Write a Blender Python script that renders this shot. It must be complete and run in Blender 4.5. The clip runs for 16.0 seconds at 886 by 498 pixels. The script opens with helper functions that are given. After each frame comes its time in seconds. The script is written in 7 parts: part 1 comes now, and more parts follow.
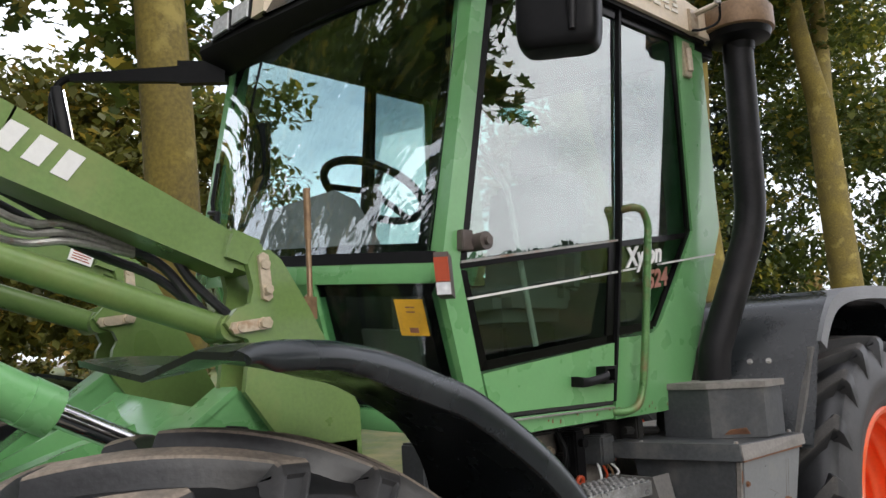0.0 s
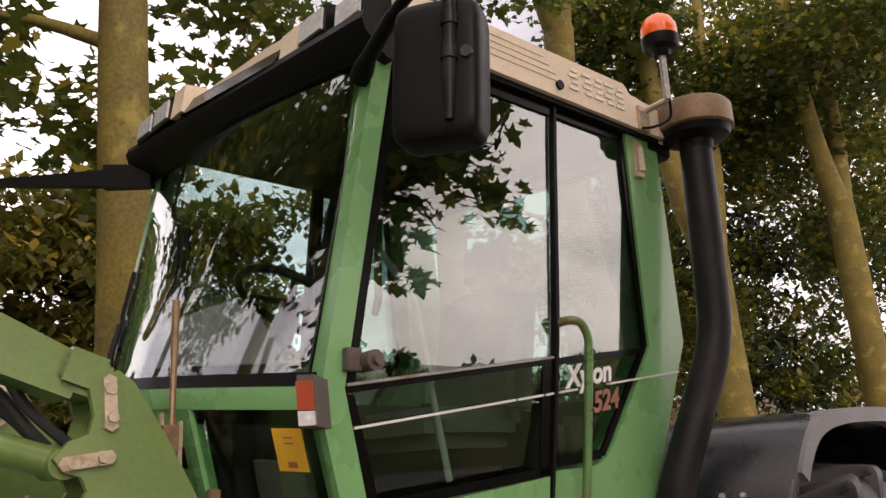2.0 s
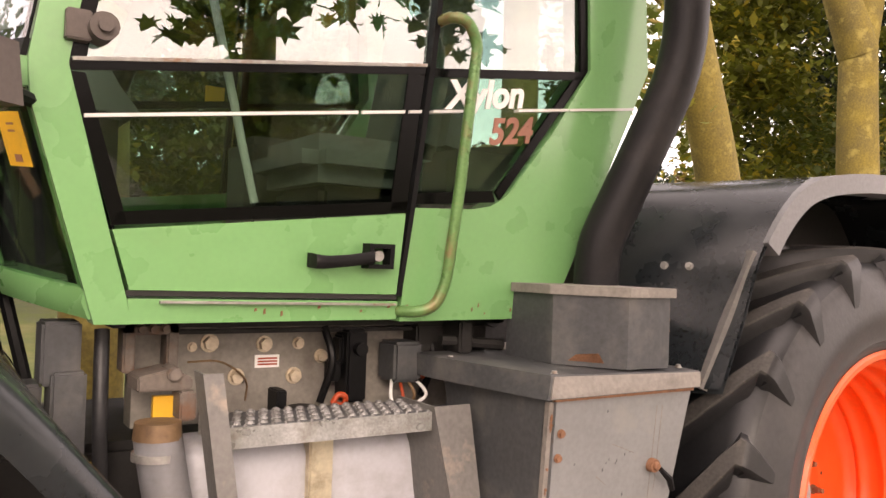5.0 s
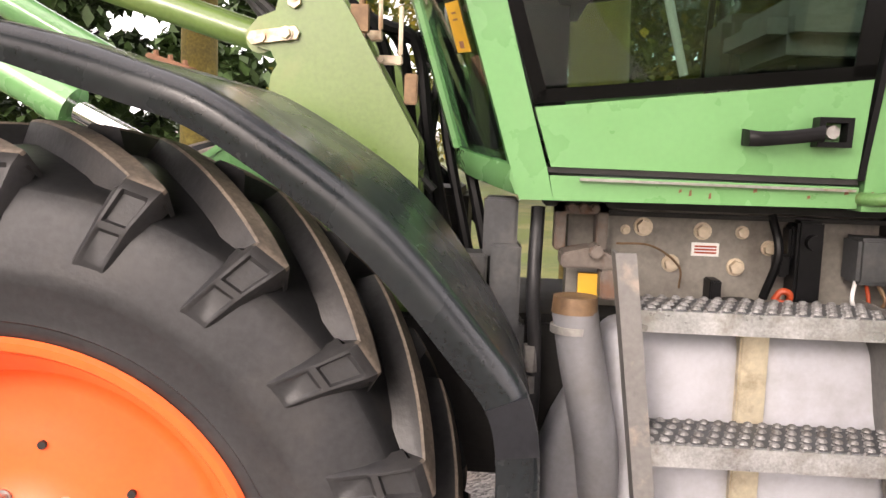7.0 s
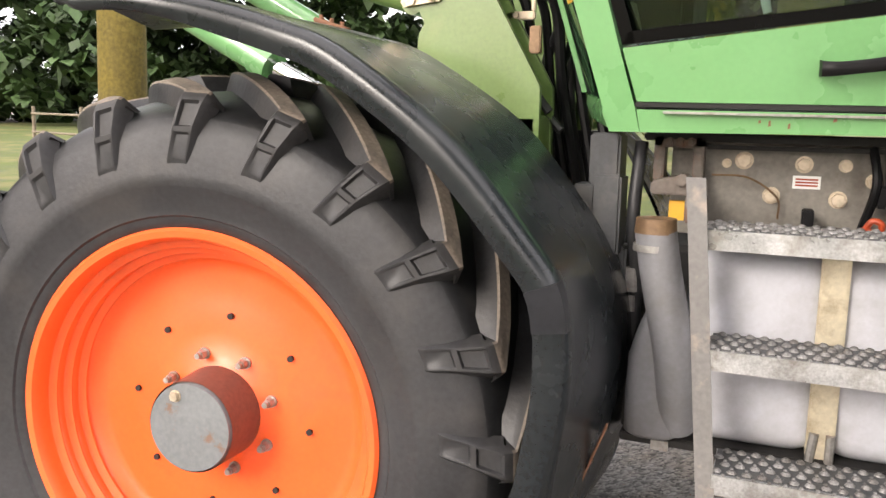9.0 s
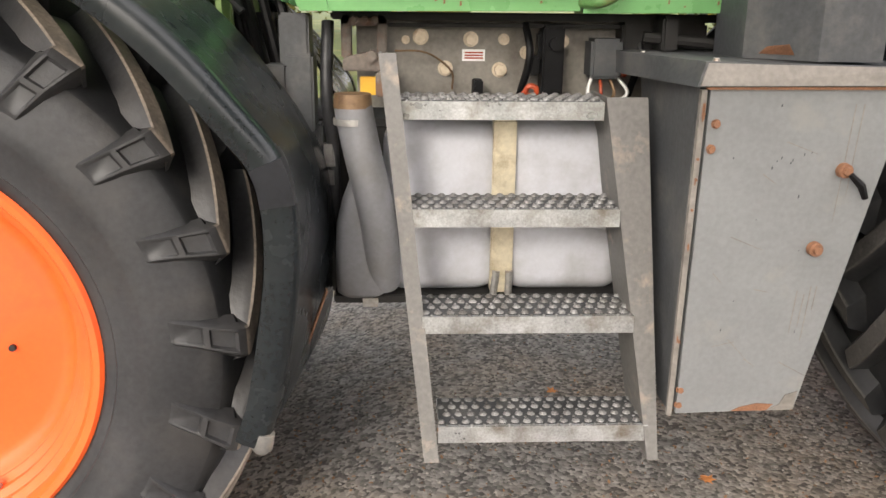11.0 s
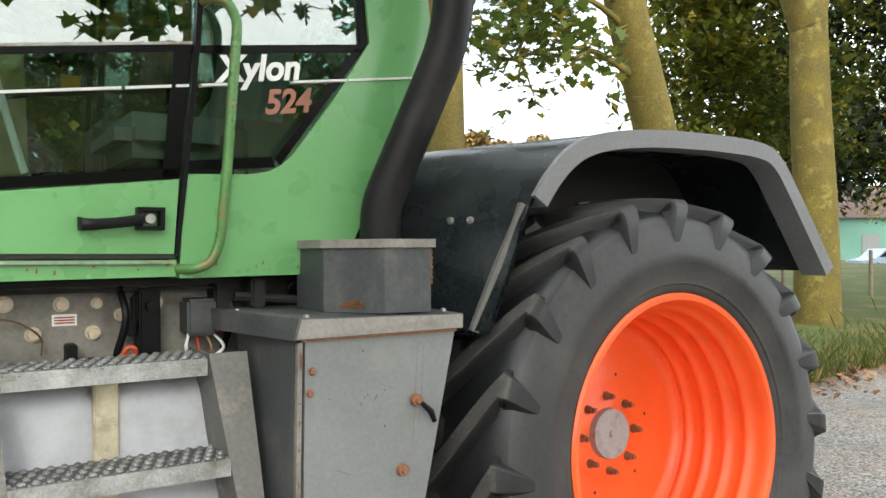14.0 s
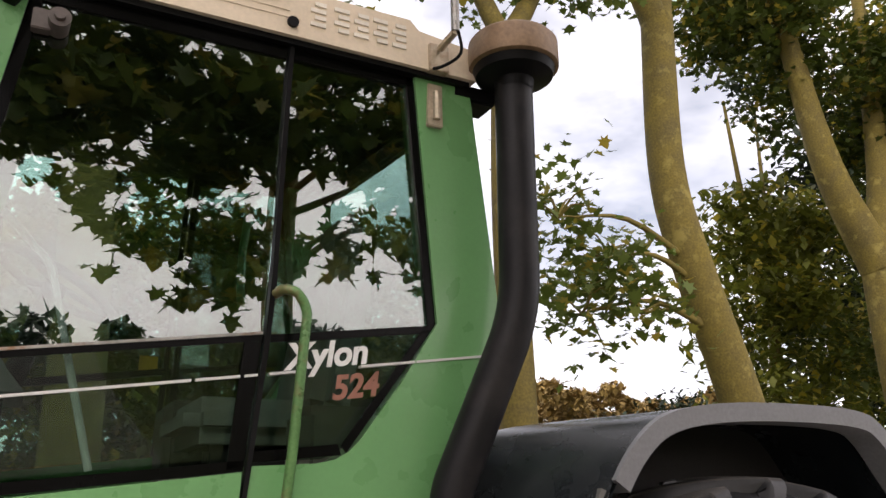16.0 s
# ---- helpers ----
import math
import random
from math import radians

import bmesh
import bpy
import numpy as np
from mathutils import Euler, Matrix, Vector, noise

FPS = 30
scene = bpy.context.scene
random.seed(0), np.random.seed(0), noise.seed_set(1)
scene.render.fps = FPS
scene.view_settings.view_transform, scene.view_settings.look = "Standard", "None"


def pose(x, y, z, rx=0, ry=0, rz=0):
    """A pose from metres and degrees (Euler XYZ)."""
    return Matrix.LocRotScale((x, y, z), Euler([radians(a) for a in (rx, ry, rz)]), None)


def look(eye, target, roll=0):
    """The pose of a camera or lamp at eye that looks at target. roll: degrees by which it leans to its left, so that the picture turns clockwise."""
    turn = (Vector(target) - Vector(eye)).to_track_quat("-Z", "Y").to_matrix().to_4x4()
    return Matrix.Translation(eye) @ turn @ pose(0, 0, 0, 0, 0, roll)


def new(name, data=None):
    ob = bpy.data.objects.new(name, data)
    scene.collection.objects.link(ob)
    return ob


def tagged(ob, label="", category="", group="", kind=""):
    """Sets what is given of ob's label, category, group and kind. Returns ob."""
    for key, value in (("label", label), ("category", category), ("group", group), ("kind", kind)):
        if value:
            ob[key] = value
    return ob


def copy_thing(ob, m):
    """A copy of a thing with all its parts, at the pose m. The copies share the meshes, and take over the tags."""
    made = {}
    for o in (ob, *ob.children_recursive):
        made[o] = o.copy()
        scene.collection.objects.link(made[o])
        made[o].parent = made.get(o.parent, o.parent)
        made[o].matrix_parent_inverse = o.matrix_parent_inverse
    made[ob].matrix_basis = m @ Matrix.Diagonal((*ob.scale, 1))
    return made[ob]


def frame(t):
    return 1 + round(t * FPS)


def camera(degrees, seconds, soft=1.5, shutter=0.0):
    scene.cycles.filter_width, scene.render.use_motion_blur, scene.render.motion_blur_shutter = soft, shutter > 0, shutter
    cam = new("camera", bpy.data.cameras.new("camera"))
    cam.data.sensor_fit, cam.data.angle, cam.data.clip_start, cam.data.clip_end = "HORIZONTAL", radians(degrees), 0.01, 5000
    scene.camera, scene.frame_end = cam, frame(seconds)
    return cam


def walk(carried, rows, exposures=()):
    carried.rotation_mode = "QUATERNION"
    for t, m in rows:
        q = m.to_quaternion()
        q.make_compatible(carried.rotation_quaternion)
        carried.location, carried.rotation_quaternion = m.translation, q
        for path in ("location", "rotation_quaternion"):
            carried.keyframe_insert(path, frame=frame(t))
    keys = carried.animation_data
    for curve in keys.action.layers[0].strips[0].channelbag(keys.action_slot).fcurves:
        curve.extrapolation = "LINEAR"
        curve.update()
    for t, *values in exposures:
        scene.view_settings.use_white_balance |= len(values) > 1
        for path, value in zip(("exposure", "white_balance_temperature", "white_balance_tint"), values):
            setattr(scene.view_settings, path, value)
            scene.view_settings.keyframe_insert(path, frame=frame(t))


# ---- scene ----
cam = camera(56.9, 16.0)
PATH = [
    (0, (-1.864, -1.639, 1.532), (-0.481, -0.219, 1.8), -3.2),
    (0.5, (-1.819, -1.685, 1.546), (-0.47, -0.262, 1.937), -3.5),
    (1, (-1.749, -1.718, 1.552), (-0.416, -0.297, 2.005), -3.5),
    (1.5, (-1.62, -1.7, 1.536), (-0.314, -0.265, 2.021), -3.1),
    (2, (-1.419, -1.688, 1.582), (-0.117, -0.264, 2.109), -2.9),
    (2.5, (-1.2, -1.753, 1.582), (0.019, -0.28, 2.17), -1.8),
    (3, (-0.981, -1.806, 1.537), (0.173, -0.273, 2.101), -1.1),
    (3.5, (-0.814, -1.807, 1.494), (0.303, -0.195, 1.882), -0.4),
    (3.7, (-0.756, -1.774, 1.472), (0.353, -0.148, 1.829), -0.2),
    (5.8, (-0.432, -1.694, 1.414), (0.504, 0.062, 1.214), 1.5),
    (6, (-0.419, -1.707, 1.393), (0.364, 0.119, 1.158), 2.2),
    (6.5, (-0.35, -1.684, 1.386), (-0.059, 0.279, 1.136), 2.2),
    (7, (-0.258, -1.688, 1.391), (-0.39, 0.295, 1.159), 1.9),
    (7.5, (-0.111, -1.729, 1.403), (-0.585, 0.204, 1.212), 1.6),
    (8, (0.021, -1.8, 1.389), (-0.671, 0.067, 1.2), 2.0),
    (8.2, (0.055, -1.824, 1.376), (-0.705, 0.017, 1.193), 1.9),
    (10.3, (0.189, -1.991, 1.273), (-0.303, -0.146, 0.677), 1.3),
    (10.5, (0.163, -1.994, 1.289), (-0.144, -0.109, 0.697), 1.5),
    (11, (0.029, -2.033, 1.302), (0.118, -0.113, 0.748), 0.6),
    (11.5, (-0.086, -2.084, 1.307), (0.434, -0.212, 0.83), 0.2),
    (12, (-0.108, -2.114, 1.301), (0.735, -0.358, 0.849), 0.2),
    (12.5, (-0.107, -2.135, 1.297), (0.949, -0.492, 0.868), -0.4),
    (13, (-0.11, -2.147, 1.315), (0.994, -0.524, 0.931), -0.0),
    (13.5, (-0.111, -2.16, 1.337), (0.986, -0.493, 1.191), -0.2),
    (14, (-0.117, -2.159, 1.366), (0.966, -0.477, 1.375), -0.4),
    (14.5, (-0.094, -2.14, 1.392), (0.948, -0.443, 1.581), -0.6),
    (15, (-0.081, -2.099, 1.375), (0.907, -0.412, 1.793), -1.2),
    (15.5, (-0.116, -2.047, 1.359), (0.831, -0.388, 1.951), -1.4),
    (16, (-0.087, -2.122, 1.461), (0.808, -0.44, 2.067), -1.1),
]
EXPOSURES = [(0, -0.38, 5850, 9), (1, -0.65, 6200, 14), (2.5, -0.46, 7050, 23), (3.1, -0.26, 7250, 22), (3.7, -0.18, 7500, 24), (5.8, 0.78, 7100, 23), (8.2, 0.78, 6400, 14), (10.3, 0.58, 6450, 12), (13, 0.62, 6000, 2), (14, 0.25, 5950, 1), (14.5, -0.3, 5950, 5), (15, -0.55, 5950, 11), (16, -0.45, 6350, 15)]
walk(cam, [(t, look(*p)) for t, *p in PATH], EXPOSURES)

# ---- world and sun ----
world = bpy.data.worlds.new("world")
scene.world = world
world.use_nodes = True
wt = world.node_tree
wt.nodes.clear()
SUN_EL, SUN_AZ = radians(27), radians(200)
w_out = wt.nodes.new("ShaderNodeOutputWorld")
w_bg = wt.nodes.new("ShaderNodeBackground")
w_sky = wt.nodes.new("ShaderNodeTexSky")
w_sky.sky_type, w_sky.sun_disc = "NISHITA", False
w_sky.sun_elevation, w_sky.sun_rotation = SUN_EL, SUN_AZ
w_sky.dust_density, w_sky.air_density = 4.0, 0.9
w_co = wt.nodes.new("ShaderNodeTexCoord")
w_map = wt.nodes.new("ShaderNodeMapping")
w_map.inputs["Scale"].default_value = (1.2, 1.2, 2.6)
w_noise = wt.nodes.new("ShaderNodeTexNoise")
w_noise.inputs["Scale"].default_value = 1.9
w_noise.inputs["Detail"].default_value = 7
w_noise.inputs["Roughness"].default_value = 0.58
w_ramp = wt.nodes.new("ShaderNodeValToRGB")
w_ramp.color_ramp.elements[0].color = (0.25, 0.25, 0.25, 1)
w_ramp.color_ramp.elements[0].position, w_ramp.color_ramp.elements[1].position = 0.27, 0.58
w_mix = wt.nodes.new("ShaderNodeMix")
w_mix.data_type = "RGBA"
# clouds are brighter on the sun's side
w_dot = wt.nodes.new("ShaderNodeVectorMath")
w_dot.operation = "DOT_PRODUCT"
w_dot.inputs[1].default_value = (math.sin(SUN_AZ), math.cos(SUN_AZ), 0.25)
w_lit = wt.nodes.new("ShaderNodeMapRange")
w_lit.inputs[1].default_value, w_lit.inputs[2].default_value = -0.3, 0.45
w_lit.inputs[3].default_value, w_lit.inputs[4].default_value = 0.0, 1.0
w_cloud = wt.nodes.new("ShaderNodeMix")
w_cloud.data_type = "RGBA"
w_cloud.inputs[6].default_value = (17.5, 16.9, 17.0, 1)
w_cloud.inputs[7].default_value = (20.5, 18.6, 17.6, 1)
wt.links.new(w_co.outputs["Generated"], w_dot.inputs[0])
wt.links.new(w_dot.outputs["Value"], w_lit.inputs[0])
wt.links.new(w_lit.outputs[0], w_cloud.inputs[0])
wt.links.new(w_cloud.outputs[2], w_mix.inputs[7])
wt.links.new(w_co.outputs["Generated"], w_map.inputs["Vector"])
wt.links.new(w_map.outputs["Vector"], w_noise.inputs["Vector"])
wt.links.new(w_noise.outputs["Fac"], w_ramp.inputs["Fac"])
wt.links.new(w_ramp.outputs["Color"], w_mix.inputs[0])
wt.links.new(w_sky.outputs["Color"], w_mix.inputs[6])
wt.links.new(w_mix.outputs[2], w_bg.inputs["Color"])
w_bg.inputs["Strength"].default_value = 0.15
wt.links.new(w_bg.outputs["Background"], w_out.inputs["Surface"])

sun = new("sun", bpy.data.lights.new("sun", "SUN"))
sun.data.energy, sun.data.angle, sun.data.color = 1.9, radians(20), (1.0, 0.93, 0.82)
sun_dir = Vector((math.sin(SUN_AZ) * math.cos(SUN_EL), math.cos(SUN_AZ) * math.cos(SUN_EL), math.sin(SUN_EL)))
sun.matrix_world = look(sun_dir * 60, (0, 0, 0))


# ---- materials ----
def material(name, color, rough=0.5, metal=0.0, var=0.15, scale=6.0, bump=0.0, bump_scale=60.0, stain=None, stain_scale=3.0, stain_lo=0.6, stain_hi=0.75, coat=0.0, rough_var=0.1, piece=0.0, spec=0.5):
    """Colour varied at two scales, an optional stain colour in patches, fine relief and uneven gloss."""
    m = bpy.data.materials.new(name)
    m.use_nodes = True
    nt = m.node_tree
    bsdf = nt.nodes["Principled BSDF"]
    co = nt.nodes.new("ShaderNodeTexCoord")
    n1 = nt.nodes.new("ShaderNodeTexNoise")
    n1.inputs["Scale"].default_value, n1.inputs["Detail"].default_value = scale, 8
    n2 = nt.nodes.new("ShaderNodeTexNoise")
    n2.inputs["Scale"].default_value, n2.inputs["Detail"].default_value = scale * 14, 4
    add = nt.nodes.new("ShaderNodeMath")
    add.operation = "ADD"
    mr = nt.nodes.new("ShaderNodeMapRange")
    mr.inputs[1].default_value, mr.inputs[2].default_value = 0.7, 1.3
    mr.inputs[3].default_value, mr.inputs[4].default_value = 1 - var, 1 + var
    hsv = nt.nodes.new("ShaderNodeHueSaturation")
    hsv.inputs["Color"].default_value = (*color, 1)
    for n in (n1, n2):
        nt.links.new(co.outputs["Object"], n.inputs["Vector"])
    nt.links.new(n1.outputs["Fac"], add.inputs[0])
    nt.links.new(n2.outputs["Fac"], add.inputs[1])
    nt.links.new(add.outputs[0], mr.inputs[0])
    value = mr.outputs[0]
    if piece:
        info = nt.nodes.new("ShaderNodeNewGeometry")
        pr = nt.nodes.new("ShaderNodeMapRange")
        pr.inputs[3].default_value, pr.inputs[4].default_value = 1 - piece, 1 + piece
        mul = nt.nodes.new("ShaderNodeMath")
        mul.operation = "MULTIPLY"
        nt.links.new(info.outputs["Random Per Island"], pr.inputs[0])
        nt.links.new(pr.outputs[0], mul.inputs[0])
        nt.links.new(value, mul.inputs[1])
        value = mul.outputs[0]
    nt.links.new(value, hsv.inputs["Value"])
    col = hsv.outputs["Color"]
    if stain:
        ns = nt.nodes.new("ShaderNodeTexNoise")
        ns.inputs["Scale"].default_value, ns.inputs["Detail"].default_value = stain_scale, 9
        ns.inputs["Roughness"].default_value = 0.65
        sr = nt.nodes.new("ShaderNodeMapRange")
        sr.inputs[1].default_value, sr.inputs[2].default_value = stain_lo, stain_hi
        mx = nt.nodes.new("ShaderNodeMix")
        mx.data_type = "RGBA"
        mx.inputs[7].default_value = (*stain, 1)
        nt.links.new(co.outputs["Object"], ns.inputs["Vector"])
        nt.links.new(ns.outputs["Fac"], sr.inputs[0])
        nt.links.new(sr.outputs[0], mx.inputs[0])
        nt.links.new(col, mx.inputs[6])
        col = mx.outputs[2]
    nt.links.new(col, bsdf.inputs["Base Color"])
    rr = nt.nodes.new("ShaderNodeMapRange")
    rr.inputs[1].default_value, rr.inputs[2].default_value = 0.3, 0.7
    rr.inputs[3].default_value, rr.inputs[4].default_value = max(rough - rough_var, 0.02), min(rough + rough_var, 1)
    nt.links.new(n1.outputs["Fac"], rr.inputs[0])
    nt.links.new(rr.outputs[0], bsdf.inputs["Roughness"])
    bsdf.inputs["Metallic"].default_value = metal
    bsdf.inputs["Specular IOR Level"].default_value = spec
    bsdf.inputs["Coat Weight"].default_value = coat
    bsdf.inputs["Coat Roughness"].default_value = 0.12
    if bump:
        nb = nt.nodes.new("ShaderNodeTexNoise")
        nb.inputs["Scale"].default_value, nb.inputs["Detail"].default_value = bump_scale, 5
        bp = nt.nodes.new("ShaderNodeBump")
        bp.inputs["Strength"].default_value, bp.inputs["Distance"].default_value = bump, 0.004
        nt.links.new(co.outputs["Object"], nb.inputs["Vector"])
        nt.links.new(nb.outputs["Fac"], bp.inputs["Height"])
        nt.links.new(bp.outputs["Normal"], bsdf.inputs["Normal"])
    return m


def glass(name, tint, rough=0.0, ior=1.85):
    m = bpy.data.materials.new(name)
    m.use_nodes = True
    b = m.node_tree.nodes["Principled BSDF"]
    b.inputs["Base Color"].default_value = (*tint, 1)
    b.inputs["Roughness"].default_value = rough
    b.inputs["Transmission Weight"].default_value = 1.0
    b.inputs["IOR"].default_value = ior
    return m


GREEN = material("green paint", (0.143, 0.338, 0.126), 0.30, var=0.04, coat=0.6, bump=0.012, bump_scale=220, stain=(0.158, 0.330, 0.128), stain_scale=2.5, stain_lo=0.55, stain_hi=0.8)
LOADER_GREEN = material("faded green paint", (0.122, 0.195, 0.052), 0.36, var=0.12, coat=0.35, bump=0.025, bump_scale=160, stain=(0.200, 0.220, 0.075), stain_scale=3.2, stain_lo=0.50, stain_hi=0.8)
CREAM = material("cream roof plastic", (0.70, 0.59, 0.44), 0.5, var=0.08, bump=0.08, bump_scale=150, stain=(0.36, 0.29, 0.20), stain_scale=5, stain_lo=0.6, stain_hi=0.85)
BLACK = material("black plastic", (0.006, 0.006, 0.0065), 0.42, spec=0.13, var=0.2, bump=0.06, bump_scale=300, stain=(0.014, 0.013, 0.013), stain_scale=4, stain_lo=0.55, stain_hi=0.85)
FENDER_LIP = material("rolled fender edge", (0.012, 0.013, 0.016), 0.4, var=0.25, spec=0.25, bump=0.06, bump_scale=140, stain=(0.03, 0.03, 0.033), stain_scale=8, stain_lo=0.55, stain_hi=0.8)
FENDER = material("dark fender plastic", (0.010, 0.013, 0.015), 0.26, var=0.25, spec=0.4, bump=0.025, bump_scale=120, stain=(0.022, 0.025, 0.026), stain_scale=6, stain_lo=0.5, stain_hi=0.8)
TRIM = material("grey fender edge", (0.165, 0.167, 0.172), 0.42, var=0.15, bump=0.1, bump_scale=200)
RUBBER = material("tyre rubber", (0.024, 0.0245, 0.0265), 0.5, spec=0.45, var=0.3, scale=5, bump=0.2, bump_scale=90, stain=(0.055, 0.051, 0.048), stain_scale=3.5, stain_lo=0.5, stain_hi=0.8)
LUG_WORN = material("worn tread rubber", (0.205, 0.17, 0.135), 0.85, var=0.3, scale=9, bump=0.3, bump_scale=70, stain=(0.09, 0.08, 0.07), stain_scale=12, stain_lo=0.5, stain_hi=0.72)
# black of the rear bars, also the painted shade on the tread floor
RUBBER_BLACK = material("black tread rubber and groove shade", (0.013, 0.0135, 0.0145), 0.42, spec=0.45, var=0.3, scale=6, bump=0.12, bump_scale=80, stain=(0.040, 0.037, 0.034), stain_scale=5, stain_lo=0.55, stain_hi=0.8)
RUBBER_GREY = material("dusty sidewall rubber", (0.036, 0.0355, 0.0355), 0.52, spec=0.42, var=0.25, scale=4, bump=0.15, bump_scale=90, stain=(0.070, 0.066, 0.062), stain_scale=4, stain_lo=0.48, stain_hi=0.78)
LUG_DARK = material("scuffed tread rubber", (0.048, 0.045, 0.041), 0.8, var=0.35, scale=9, bump=0.3, bump_scale=70, stain=(0.16, 0.14, 0.115), stain_scale=14, stain_lo=0.58, stain_hi=0.75)
ORANGE = material("orange rim paint", (0.85, 0.118, 0.019), 0.42, var=0.06, coat=0.2, bump=0.03, bump_scale=150, stain=(0.68, 0.075, 0.018), stain_scale=3, stain_lo=0.55, stain_hi=0.8)
SHEET = material("grey painted sheet", (0.188, 0.194, 0.197), 0.42, var=0.10, bump=0.05, bump_scale=90, stain=(0.22, 0.22, 0.21), stain_scale=7, stain_lo=0.58, stain_hi=0.72)
DARK_SHEET = material("dark grey sheet", (0.05, 0.053, 0.056), 0.55, var=0.25, bump=0.12, bump_scale=100, stain=(0.12, 0.115, 0.105), stain_scale=6, stain_lo=0.5, stain_hi=0.75)
DUSTY = material("dusty grey lid", (0.20, 0.185, 0.165), 0.75, var=0.2, bump=0.2, bump_scale=90, stain=(0.10, 0.09, 0.08), stain_scale=9, stain_lo=0.5, stain_hi=0.75)
GALV = material("galvanised steel", (0.47, 0.48, 0.48), 0.36, metal=0.7, var=0.3, scale=14, bump=0.15, bump_scale=150, stain=(0.20, 0.175, 0.14), stain_scale=12, stain_lo=0.46, stain_hi=0.70)
GRATE = material("dirty serrated steel", (0.24, 0.237, 0.232), 0.55, metal=0.5, var=0.35, scale=20, bump=0.3, bump_scale=120, stain=(0.09, 0.08, 0.07), stain_scale=16, stain_lo=0.45, stain_hi=0.7)
HUB_PLATE = material("dull grey hub steel", (0.34, 0.35, 0.35), 0.5, metal=0.3, var=0.2, scale=14, bump=0.1, bump_scale=120, stain=(0.16, 0.13, 0.10), stain_scale=12, stain_lo=0.52, stain_hi=0.75)
CHROME = material("chrome rod", (0.75, 0.75, 0.76), 0.12, metal=1.0, var=0.04)
STEEL = material("dull steel", (0.36, 0.35, 0.33), 0.45, metal=0.7, var=0.25, bump=0.15, bump_scale=120, stain=(0.24, 0.13, 0.07), stain_scale=14, stain_lo=0.55, stain_hi=0.7)
ZINC = material("yellow zinc plate", (0.52, 0.44, 0.33), 0.42, metal=0.5, var=0.2, bump=0.1, bump_scale=100, stain=(0.32, 0.18, 0.09), stain_scale=9, stain_lo=0.55, stain_hi=0.7)
RUST = material("rusty metal", (0.20, 0.095, 0.05), 0.8, var=0.35, scale=25, bump=0.4, bump_scale=120)
TANK = material("white tank plastic", (0.50, 0.51, 0.55), 0.5, var=0.06, bump=0.06, bump_scale=60, stain=(0.27, 0.26, 0.25), stain_scale=4.5, stain_lo=0.42, stain_hi=0.76)
STRAP = material("brass strap", (0.60, 0.54, 0.40), 0.34, metal=0.4, var=0.15, stain=(0.30, 0.23, 0.14), stain_scale=11, stain_lo=0.5, stain_hi=0.7)
CAST = material("dusty cast iron", (0.20, 0.185, 0.16), 0.7, var=0.2, bump=0.2, bump_scale=60, stain=(0.10, 0.085, 0.07), stain_scale=7, stain_lo=0.5, stain_hi=0.75)
RUSTY_CAST = material("brown stained casting", (0.125, 0.105, 0.088), 0.7, var=0.3, bump=0.25, bump_scale=70, stain=(0.13, 0.065, 0.035), stain_scale=14, stain_lo=0.5, stain_hi=0.68)
# darkened until the bar under the cab looks like the shadow line there
DARK = material("dark machinery", (0.014, 0.013, 0.012), 0.7, var=0.3, bump=0.2, bump_scale=80)
PIPE = material("black exhaust paint", (0.011, 0.0105, 0.0115), 0.42, spec=0.2, var=0.15, bump=0.12, bump_scale=250, stain=(0.032, 0.029, 0.028), stain_scale=5, stain_lo=0.5, stain_hi=0.8)
COPPER = material("browned steel cap", (0.20, 0.125, 0.065), 0.5, metal=0.3, var=0.25, bump=0.15, bump_scale=90, stain=(0.10, 0.06, 0.035), stain_scale=12, stain_lo=0.5, stain_hi=0.75)
RAIL = material("worn rail paint", (0.100, 0.215, 0.068), 0.33, metal=0.25, var=0.25, scale=9, bump=0.06, bump_scale=120, stain=(0.19, 0.135, 0.06), stain_scale=7, stain_lo=0.52, stain_hi=0.64)
FADED = material("faded roof print", (0.76, 0.70, 0.60), 0.5, var=0.12)
AMBER = material("orange beacon lens", (0.95, 0.13, 0.01), 0.18, var=0.03, coat=0.5)
RED = material("red plastic", (0.34, 0.05, 0.014), 0.35, var=0.08)
WHITE = material("white paint", (0.78, 0.78, 0.76), 0.45, var=0.04)
YELLOW = material("yellow sticker", (0.75, 0.42, 0.03), 0.45, var=0.06, stain=(0.5, 0.28, 0.05), stain_scale=20, stain_lo=0.55, stain_hi=0.8)
BROWN = material("brown lettering", (0.30, 0.13, 0.09), 0.5, var=0.1)
NECK = material("grey tank plastic", (0.19, 0.192, 0.205), 0.5, var=0.12, bump=0.06, bump_scale=60, stain=(0.15, 0.145, 0.14), stain_scale=5, stain_lo=0.5, stain_hi=0.75)
DASH_GREY = material("light grey dash plastic", (0.25, 0.255, 0.255), 0.55, var=0.08, bump=0.05, bump_scale=250)
HOUSING = material("brown grey housing", (0.085, 0.068, 0.06), 0.55, var=0.15, bump=0.1, bump_scale=200)
SEAT = material("grey seat fabric", (0.27, 0.28, 0.27), 0.9, var=0.3, scale=12, bump=0.3, bump_scale=300)
KICK = material("pale beige panel", (0.34, 0.33, 0.27), 0.6, var=0.12, bump=0.05, bump_scale=120)
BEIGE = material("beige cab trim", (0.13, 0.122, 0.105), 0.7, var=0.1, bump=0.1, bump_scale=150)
HUB_GREY = material("chipped grey paint", (0.155, 0.165, 0.168), 0.5, var=0.15, bump=0.15, bump_scale=80, stain=(0.16, 0.10, 0.07), stain_scale=16, stain_lo=0.58, stain_hi=0.66)
